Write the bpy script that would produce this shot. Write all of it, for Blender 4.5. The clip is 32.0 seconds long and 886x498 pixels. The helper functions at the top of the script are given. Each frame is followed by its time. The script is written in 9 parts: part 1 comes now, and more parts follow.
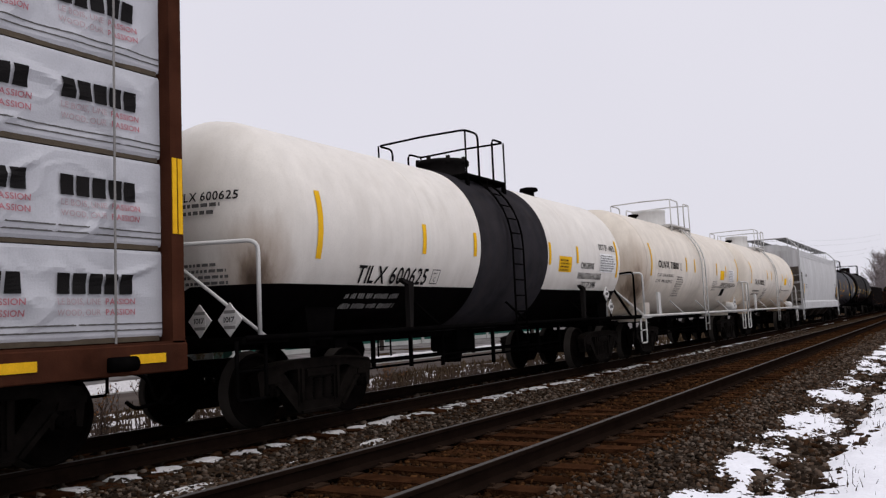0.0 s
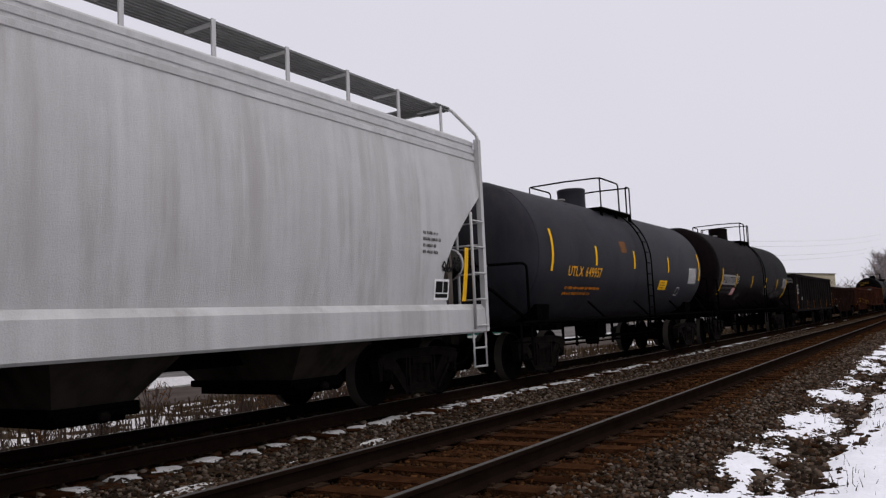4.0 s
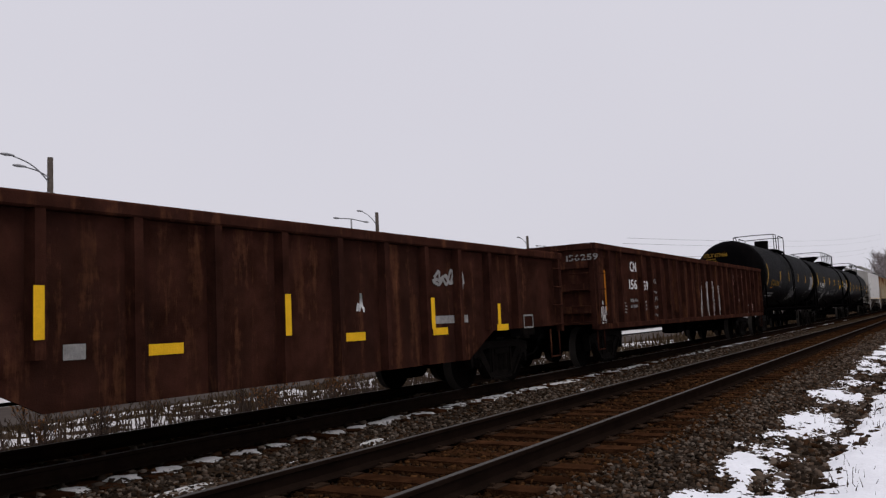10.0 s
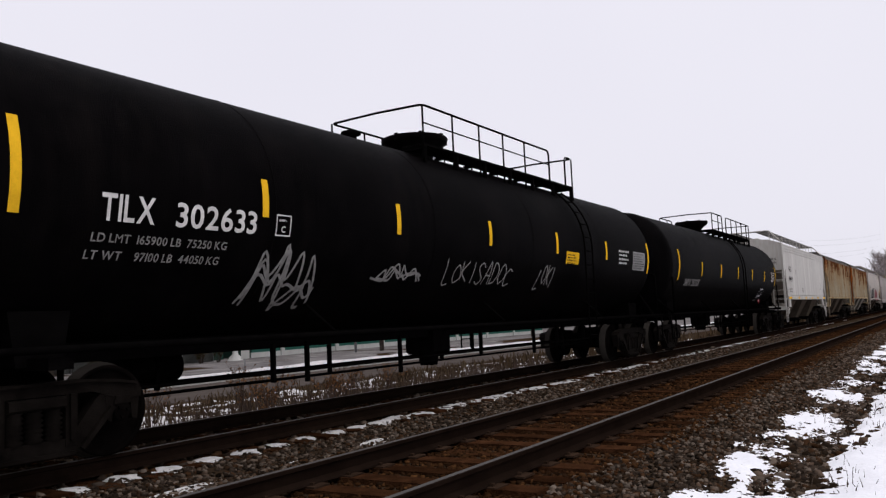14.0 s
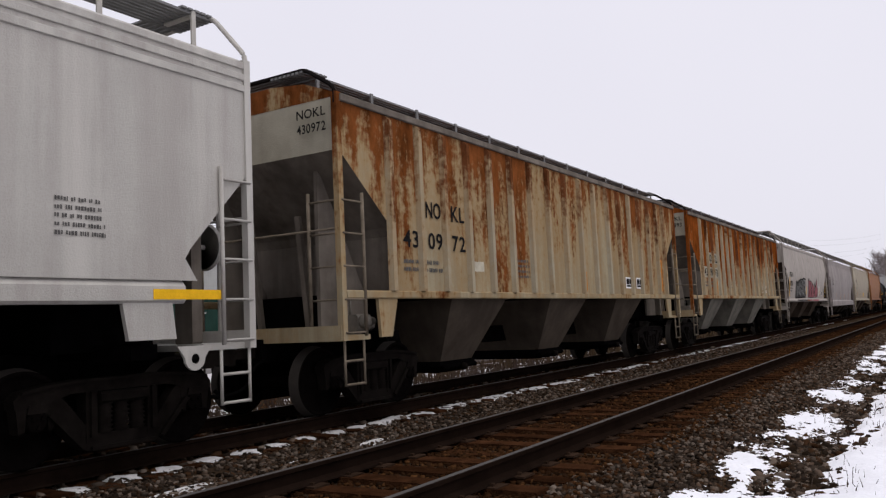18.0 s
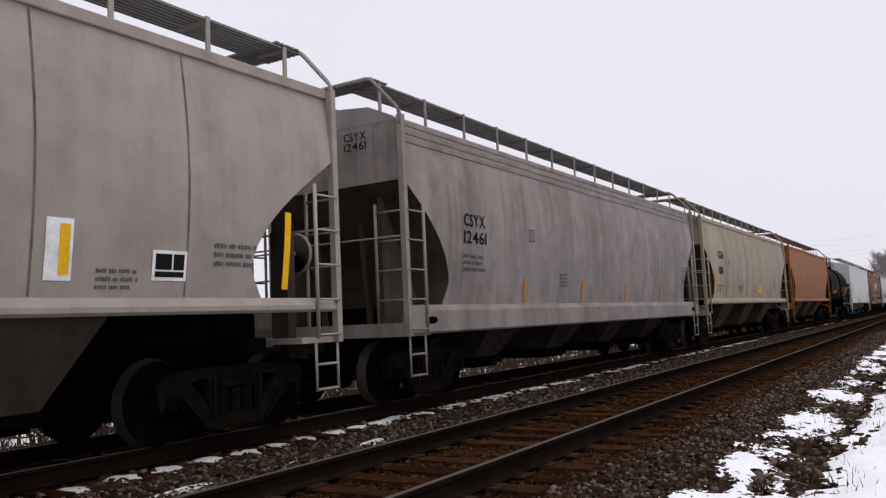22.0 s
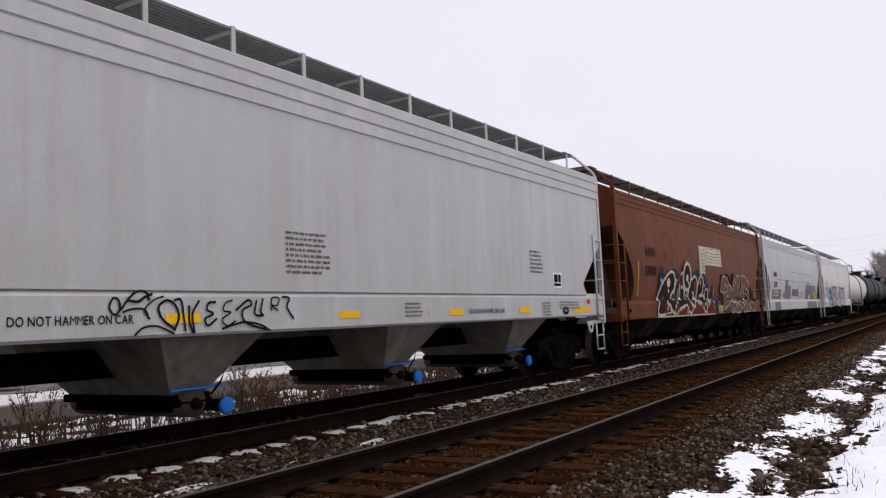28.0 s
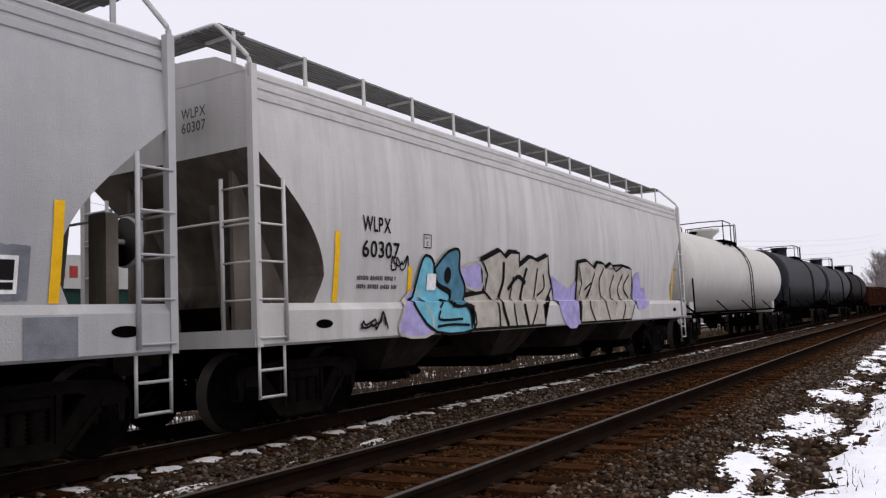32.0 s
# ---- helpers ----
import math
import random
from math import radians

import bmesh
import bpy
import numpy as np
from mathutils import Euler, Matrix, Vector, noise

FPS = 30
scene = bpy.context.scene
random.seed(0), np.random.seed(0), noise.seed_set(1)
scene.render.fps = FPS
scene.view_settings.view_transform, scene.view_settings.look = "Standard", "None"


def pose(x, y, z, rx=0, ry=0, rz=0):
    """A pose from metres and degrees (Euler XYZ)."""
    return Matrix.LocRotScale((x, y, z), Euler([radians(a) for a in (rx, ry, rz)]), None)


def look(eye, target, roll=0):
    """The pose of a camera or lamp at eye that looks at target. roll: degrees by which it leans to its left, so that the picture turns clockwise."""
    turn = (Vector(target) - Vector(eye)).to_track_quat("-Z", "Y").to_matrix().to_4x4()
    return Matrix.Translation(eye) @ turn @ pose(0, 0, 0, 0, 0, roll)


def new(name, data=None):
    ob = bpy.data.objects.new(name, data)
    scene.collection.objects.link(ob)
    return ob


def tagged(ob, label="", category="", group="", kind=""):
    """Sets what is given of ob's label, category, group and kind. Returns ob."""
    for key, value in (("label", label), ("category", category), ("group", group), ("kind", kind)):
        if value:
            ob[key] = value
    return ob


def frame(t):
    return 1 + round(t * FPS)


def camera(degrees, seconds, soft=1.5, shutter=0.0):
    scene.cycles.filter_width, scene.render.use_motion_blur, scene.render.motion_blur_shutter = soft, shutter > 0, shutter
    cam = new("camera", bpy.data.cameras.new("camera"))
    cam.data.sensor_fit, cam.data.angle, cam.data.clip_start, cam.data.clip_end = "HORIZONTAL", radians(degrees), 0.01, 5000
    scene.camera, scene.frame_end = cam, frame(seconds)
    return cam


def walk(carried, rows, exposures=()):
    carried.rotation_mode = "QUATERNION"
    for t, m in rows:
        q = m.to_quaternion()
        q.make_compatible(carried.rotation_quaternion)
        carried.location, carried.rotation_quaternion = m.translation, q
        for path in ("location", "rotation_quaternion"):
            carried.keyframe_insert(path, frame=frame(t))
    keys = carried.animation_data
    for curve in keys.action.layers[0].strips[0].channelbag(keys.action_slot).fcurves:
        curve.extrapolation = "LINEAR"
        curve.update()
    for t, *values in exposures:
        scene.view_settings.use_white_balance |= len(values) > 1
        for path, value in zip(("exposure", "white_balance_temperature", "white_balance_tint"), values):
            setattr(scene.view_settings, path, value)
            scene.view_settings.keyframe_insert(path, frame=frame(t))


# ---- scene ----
cam = camera(58.0, 32.0, soft=1.3)
EYE = pose(0, 0, 1.191, 90 + 5.183, 2.6, -57.845)
walk(cam, [(0.0, EYE), (32.0, EYE)], exposures=[(0.0, -0.02), (1.0, -0.05), (2.0, -0.17), (5.0, -0.03), (6.0, 0.0), (8.0, -0.05), (9.0, -0.17), (12.0, -0.22), (13.0, 0.0), (14.0, 0.12), (17.0, 0.09), (24.0, 0.14), (32.0, 0.18)])

# ---- world and light: thin bright overcast, the sun behind cloud at the camera's back ----
SUN_EL, SUN_AZ = 66.0, 195.0
world = bpy.data.worlds.new("overcast")
scene.world = world
world.use_nodes = True
wn, wl = world.node_tree.nodes, world.node_tree.links
wn.clear()
w_out, w_bg = wn.new("ShaderNodeOutputWorld"), wn.new("ShaderNodeBackground")
w_sky = wn.new("ShaderNodeTexSky")
w_sky.sky_type = "NISHITA"
w_sky.sun_disc = False
w_sky.sun_elevation, w_sky.sun_rotation = radians(SUN_EL), radians(SUN_AZ)
w_hsv = wn.new("ShaderNodeHueSaturation")
w_hsv.inputs["Saturation"].default_value = 0.12
w_hsv.inputs["Value"].default_value = 0.10
w_co, w_sep = wn.new("ShaderNodeTexCoord"), wn.new("ShaderNodeSeparateXYZ")
w_ramp = wn.new("ShaderNodeValToRGB")
w_ramp.color_ramp.elements[0].position = 0.0
w_ramp.color_ramp.elements[0].color = (0.70, 0.685, 0.765, 1)
w_ramp.color_ramp.elements[1].position = 0.75
w_ramp.color_ramp.elements[1].color = (0.80, 0.785, 0.88, 1)
w_noise = wn.new("ShaderNodeTexNoise")
w_noise.inputs["Scale"].default_value = 2.2
w_noise.inputs["Detail"].default_value = 3
w_add = wn.new("ShaderNodeMix")
w_add.data_type, w_add.blend_type = "RGBA", "MIX"
w_add.inputs["Factor"].default_value = 0.14
w_mul = wn.new("ShaderNodeMix")
w_mul.data_type, w_mul.blend_type = "RGBA", "SOFT_LIGHT"
w_mul.inputs["Factor"].default_value = 0.10
wl.new(w_co.outputs["Generated"], w_sep.inputs[0])
wl.new(w_co.outputs["Generated"], w_noise.inputs["Vector"])
wl.new(w_sep.outputs["Z"], w_ramp.inputs["Fac"])
wl.new(w_sky.outputs[0], w_hsv.inputs["Color"])
wl.new(w_ramp.outputs["Color"], w_add.inputs["A"])
wl.new(w_hsv.outputs["Color"], w_add.inputs["B"])
wl.new(w_add.outputs["Result"], w_mul.inputs["A"])
wl.new(w_noise.outputs["Fac"], w_mul.inputs["B"])
wl.new(w_mul.outputs["Result"], w_bg.inputs["Color"])
w_bg.inputs["Strength"].default_value = 1.10
wl.new(w_bg.outputs[0], w_out.inputs[0])
sun_data = bpy.data.lights.new("sun", "SUN")
sun_data.energy, sun_data.angle, sun_data.color = 1.1, radians(50), (1.0, 0.97, 0.93)
sun = new("sun", sun_data)
SUN_RUN = 20 / math.tan(radians(SUN_EL))
sun.matrix_world = look((0, 0, 30), (math.sin(radians(15)) * SUN_RUN, math.cos(radians(15)) * SUN_RUN, 30 - 20))

# ---- plan: x along the tracks, y away from the camera, z up from the rail tops ----
GAUGE = 1.505
Y_NEAR, Y_FAR = 4.117, 8.06
# train's way along the track at every fourth second
WAY = [0.0, 51.75, 102.75, 153.1, 203.2, 252.9, 302.4, 351.5, 400.2]


# ---- materials ----
def mat(name, col, rough=0.6, metal=0.0, var=0.18, scale=2.5, streak=0.0, dirt=(0.05, 0.04, 0.035), rust=0.0,
        rust_col=(0.16, 0.055, 0.02), bump=0.06, grain=60.0, rand=0.0, low=None, spec=0.0, stain=None):
    """Painted or plain surface: colour drift, fine grain, run-off streaks, rust blotches."""
    m = bpy.data.materials.new(name)
    m.use_nodes = True
    n, l = m.node_tree.nodes, m.node_tree.links
    bsdf = n["Principled BSDF"]
    bsdf.inputs["Roughness"].default_value, bsdf.inputs["Metallic"].default_value = rough, metal
    bsdf.inputs["Specular IOR Level"].default_value = spec
    co, info = n.new("ShaderNodeTexCoord"), n.new("ShaderNodeObjectInfo")
    shift = n.new("ShaderNodeVectorMath")
    shift.operation = "MULTIPLY_ADD"
    shift.inputs[1].default_value = (1, 1, 1)
    off = n.new("ShaderNodeMath")
    off.operation, off.inputs[1].default_value = "MULTIPLY", 37.0
    comb = n.new("ShaderNodeCombineXYZ")
    l.new(info.outputs["Random"], off.inputs[0])
    l.new(off.outputs[0], comb.inputs[0])
    l.new(off.outputs[0], comb.inputs[1])
    l.new(co.outputs["Object"], shift.inputs[0])
    l.new(comb.outputs[0], shift.inputs[2])

    def noise_node(vec, sc, detail=4.0, stretch=None, rough_=0.6):
        if stretch:
            mp = n.new("ShaderNodeMapping")
            mp.inputs["Scale"].default_value = stretch
            l.new(vec, mp.inputs["Vector"])
            vec = mp.outputs[0]
        t = n.new("ShaderNodeTexNoise")
        t.inputs["Scale"].default_value, t.inputs["Detail"].default_value, t.inputs["Roughness"].default_value = sc, detail, rough_
        l.new(vec, t.inputs["Vector"])
        return t.outputs["Fac"]

    def ramp(fac, a, b):
        r = n.new("ShaderNodeMapRange")
        r.inputs["From Min"].default_value, r.inputs["From Max"].default_value = a, b
        l.new(fac, r.inputs["Value"])
        return r.outputs["Result"]

    def mix(a, b, fac, blend="MIX"):
        x = n.new("ShaderNodeMix")
        x.data_type, x.blend_type = "RGBA", blend
        for key, v in (("A", a), ("B", b)):
            if isinstance(v, tuple):
                x.inputs[key].default_value = (*v, 1)
            else:
                l.new(v, x.inputs[key])
        if isinstance(fac, float):
            x.inputs["Factor"].default_value = fac
        else:
            l.new(fac, x.inputs["Factor"])
        return x.outputs["Result"]

    def times(fac, k):
        q = n.new("ShaderNodeMath")
        q.operation, q.inputs[1].default_value = "MULTIPLY", k
        l.new(fac, q.inputs[0])
        return q.outputs[0]

    vec = shift.outputs[0]
    dark = tuple(c * (1 - var) for c in col)
    light = tuple(min(1.0, c * (1 + var)) for c in col)
    c = mix(dark, light, ramp(noise_node(vec, scale), 0.3, 0.7))
    fine = noise_node(vec, grain, 2.0)
    c = mix(c, tuple(k * 0.75 for k in col), times(ramp(fine, 0.45, 0.75), 0.35))
    if streak:
        s = noise_node(vec, 1.0, 5.0, (5.5, 5.5, 0.35))
        s2 = noise_node(vec, 0.6, 3.0)
        both = n.new("ShaderNodeMath")
        both.operation = "MULTIPLY"
        l.new(ramp(s, 0.42, 0.75), both.inputs[0])
        l.new(ramp(s2, 0.3, 0.65), both.inputs[1])
        c = mix(c, dirt, times(both.outputs[0], streak))
        # broad rain-washed bands, some paler and some darker than the paint
        band = noise_node(vec, 1.0, 3.0, (1.7, 1.7, 0.10))
        c = mix(c, tuple(min(0.9, k * 1.28) for k in col), times(ramp(band, 0.54, 0.68), 0.75 * streak))
        c = mix(c, tuple((k + d) / 2 for k, d in zip(col, dirt)), times(ramp(band, 0.46, 0.34), 0.75 * streak))
    if rust:
        r1 = noise_node(vec, 1.0, 6.0, (4.0, 4.0, 0.55), 0.7)
        if low is not None:
            # broad patches under the fine streaks
            big = noise_node(vec, 1.0, 4.0, (0.95, 0.95, 0.42), 0.55)
            m2 = n.new("ShaderNodeMix")
            m2.inputs["Factor"].default_value = 0.52
            l.new(r1, m2.inputs["A"])
            l.new(big, m2.inputs["B"])
            r1 = m2.outputs["Result"]
        r2 = noise_node(vec, 9.0, 4.0)
        s = n.new("ShaderNodeMath")
        s.operation = "ADD"
        l.new(r1, s.inputs[0])
        l.new(times(r2, 0.25), s.inputs[1])
        k = s.outputs[0]
        if low is not None:
            sep = n.new("ShaderNodeSeparateXYZ")
            l.new(co.outputs["Object"], sep.inputs[0])
            hgt = ramp(sep.outputs["Z"], low[0], low[1])
            s2 = n.new("ShaderNodeMath")
            s2.operation = "ADD"
            l.new(k, s2.inputs[0])
            l.new(times(hgt, low[2]), s2.inputs[1])
            k = s2.outputs[0]
        edge = 0.75 - rust * 0.3
        rr = ramp(k, edge, edge + (0.22 if low is None else 0.08))
        rc = mix(rust_col, tuple(q * (1.9 if low is None else 3.2) for q in rust_col), ramp(noise_node(vec, 1.6, 6.0, (1.6, 1.6, 0.7), 0.7), 0.36, 0.66))
        if low is not None:
            # rust-water stain round the bare metal
            c = mix(c, tuple(q * w for q, w in zip(col, (0.85, 0.62, 0.40))), times(ramp(k, edge - 0.16, edge + 0.02), 0.7))
        c = mix(c, rc, rr)
    if stain:
        # one soot-brown run mark round a given place
        far = n.new("ShaderNodeVectorMath")
        far.operation = "DISTANCE"
        far.inputs[1].default_value = stain[0]
        mp = n.new("ShaderNodeMapping")
        mp.inputs["Scale"].default_value = (1, 1, 0.6)
        l.new(co.outputs["Object"], mp.inputs["Vector"])
        far.inputs[1].default_value = (stain[0][0], stain[0][1], stain[0][2] * 0.6)
        l.new(mp.outputs[0], far.inputs[0])
        wob = n.new("ShaderNodeMath")
        wob.operation = "ADD"
        l.new(far.outputs["Value"], wob.inputs[0])
        l.new(times(noise_node(vec, 1.0, 4.0, (6, 6, 1.2)), stain[1] * 0.8), wob.inputs[1])
        c = mix(c, (0.30, 0.21, 0.14), times(ramp(wob.outputs[0], stain[1] * 1.5, stain[1] * 0.7), 0.8))
        c = mix(c, (0.045, 0.026, 0.015), times(ramp(wob.outputs[0], stain[1] * 0.95, stain[1] * 0.45), 0.9))
    if rand:
        hue = n.new("ShaderNodeHueSaturation")
        l.new(c, hue.inputs["Color"])
        mr = n.new("ShaderNodeMapRange")
        mr.inputs["To Min"].default_value, mr.inputs["To Max"].default_value = 1 - rand, 1 + rand
        l.new(info.outputs["Random"], mr.inputs["Value"])
        l.new(mr.outputs["Result"], hue.inputs["Value"])
        c = hue.outputs["Color"]
    l.new(c, bsdf.inputs["Base Color"])
    rn = n.new("ShaderNodeMapRange")
    rn.inputs["To Min"].default_value, rn.inputs["To Max"].default_value = max(0.05, rough - 0.12), min(1.0, rough + 0.12)
    l.new(fine, rn.inputs["Value"])
    l.new(rn.outputs["Result"], bsdf.inputs["Roughness"])
    if bump:
        b = n.new("ShaderNodeBump")
        b.inputs["Strength"].default_value, b.inputs["Distance"].default_value = min(1.0, bump * 5), 0.02
        l.new(fine, b.inputs["Height"])
        l.new(b.outputs[0], bsdf.inputs["Normal"])
    return m


M = {
    "soil": mat("soil", (0.034, 0.0225, 0.0145), 0.95, var=0.5, scale=0.7, grain=25, bump=0.2),
    "ballast": mat("ballast", (0.026, 0.021, 0.017), 0.95, var=0.5, scale=1.2, grain=30, bump=0.25),
    "stone": None,
    "snow": mat("snow", (0.80, 0.80, 0.84), 0.7, var=0.05, scale=2, grain=25, bump=0.12),
    "oldsnow": mat("grey_melting_snow", (0.52, 0.505, 0.505), 0.75, var=0.28, scale=9, grain=40, bump=0.12),
    "tie": mat("old_tie_timber", (0.034, 0.0145, 0.0068), 0.9, var=0.5, scale=5, grain=45, bump=0.2, rand=0.35),
    "rail": mat("rail_steel_rusty", (0.0105, 0.0064, 0.0047), 0.8, metal=0.0, var=0.3, scale=4),
    "railtop": mat("rail_running_band", (0.085, 0.078, 0.074), 0.6, metal=0.2, var=0.1, scale=8, bump=0.01),
    "plate": mat("rusty_plate", (0.03, 0.018, 0.012), 0.8, var=0.3),
    "road": mat("wet_asphalt", (0.070, 0.058, 0.052), 0.75, var=0.25, scale=0.8, grain=30),
    # grimy running gear, bases lowered further to put underbody shade into the colour
    "under": mat("grimy_shade_black_steel", (0.0028, 0.0025, 0.0025), 0.85, var=0.4, scale=6),
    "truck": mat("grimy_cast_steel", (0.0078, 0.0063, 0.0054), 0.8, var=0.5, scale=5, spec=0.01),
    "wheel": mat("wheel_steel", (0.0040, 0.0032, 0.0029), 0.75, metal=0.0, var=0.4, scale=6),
    "tread": mat("bright_wheel_rim", (0.030, 0.026, 0.023), 0.6, metal=0.0, var=0.2),
    "white": mat("off_white_tank_paint", (0.68, 0.64, 0.585), 0.45, bump=0.012, spec=0.2, streak=0.25, dirt=(0.30, 0.24, 0.18), var=0.05),
    "white2": mat("stained_white_tank_paint", (0.635, 0.572, 0.488), 0.45, bump=0.015, spec=0.2, rust=-0.6, rust_col=(0.06, 0.034, 0.018), low=(2.1, 1.1, 0.30), streak=0.35, dirt=(0.24, 0.19, 0.14), var=0.06),
    "black": mat("black_tank_paint", (0.0018, 0.0015, 0.0017), 0.5, spec=0.005, streak=0.4, dirt=(0.009, 0.007, 0.0065), var=0.4, scale=1.2),
    "brownblack": mat("brown_black_tank_paint", (0.0042, 0.0026, 0.0030), 0.5, spec=0.008, streak=0.5, dirt=(0.010, 0.007, 0.006), var=0.4, scale=1.2),
    "tankgrey": mat("dark_grey_tank_paint", (0.020, 0.0195, 0.024), 0.5, spec=0.03, streak=0.4, dirt=(0.045, 0.04, 0.036), var=0.25, scale=1.0),
    "yellow": mat("reflective_yellow", (0.75, 0.42, 0.02), 0.4, var=0.1, scale=8),
    "red": mat("reflective_red", (0.50, 0.03, 0.04), 0.4, var=0.1, scale=8),
    "ink": mat("black_lettering", (0.015, 0.014, 0.014), 0.6, var=0.2),
    "inkgrey": mat("grey_lettering", (0.22, 0.21, 0.2), 0.6, var=0.2),
    "chalk": mat("white_lettering", (0.62, 0.60, 0.58), 0.6, var=0.15, scale=8),
    "chalkdim": mat("worn_white_lettering", (0.23, 0.22, 0.21), 0.7, var=0.3, scale=12),
    "gold": mat("yellow_lettering", (0.62, 0.30, 0.03), 0.6, var=0.15, scale=8),
}


def island_mat(name, cols, rough=0.9):
    """Loose pieces joined into one mesh: each island takes its own colour."""
    m = bpy.data.materials.new(name)
    m.use_nodes = True
    n, l = m.node_tree.nodes, m.node_tree.links
    geo, r = n.new("ShaderNodeNewGeometry"), n.new("ShaderNodeValToRGB")
    els = r.color_ramp.elements
    while len(els) < len(cols):
        els.new(0.5)
    for i, c in enumerate(cols):
        els[i].position, els[i].color = i / (len(cols) - 1), (*c, 1)
    l.new(geo.outputs["Random Per Island"], r.inputs["Fac"])
    no, mx = n.new("ShaderNodeTexNoise"), n.new("ShaderNodeMix")
    no.inputs["Scale"].default_value = 45
    mx.data_type, mx.blend_type = "RGBA", "MULTIPLY"
    mx.inputs["Factor"].default_value = 0.5
    l.new(r.outputs["Color"], mx.inputs["A"])
    l.new(no.outputs["Fac"], mx.inputs["B"])
    l.new(mx.outputs["Result"], n["Principled BSDF"].inputs["Base Color"])
    n["Principled BSDF"].inputs["Roughness"].default_value = rough
    n["Principled BSDF"].inputs["Specular IOR Level"].default_value = 0.0
    return m


M["stone"] = island_mat("ballast_stone", [(0.0055, 0.0040, 0.0028), (0.060, 0.0435, 0.0325), (0.014, 0.0093, 0.0060), (0.19, 0.150, 0.120), (0.066, 0.0330, 0.0165), (0.026, 0.0180, 0.0122)])
M["rust_stone"] = island_mat("rust_stained_stone", [(0.011, 0.0060, 0.0032), (0.054, 0.0235, 0.0100), (0.021, 0.0112, 0.0062), (0.105, 0.047, 0.0185)])
M["weed"] = island_mat("dead_grass", [(0.05, 0.031, 0.017), (0.09, 0.06, 0.035), (0.03, 0.02, 0.013), (0.13, 0.095, 0.06)])
M["twig"] = island_mat("bare_twig", [(0.05, 0.035, 0.03), (0.10, 0.075, 0.06), (0.07, 0.045, 0.035)])
M["leaf"] = island_mat("withered_leaf", [(0.14, 0.06, 0.025), (0.22, 0.10, 0.035), (0.08, 0.045, 0.025)])


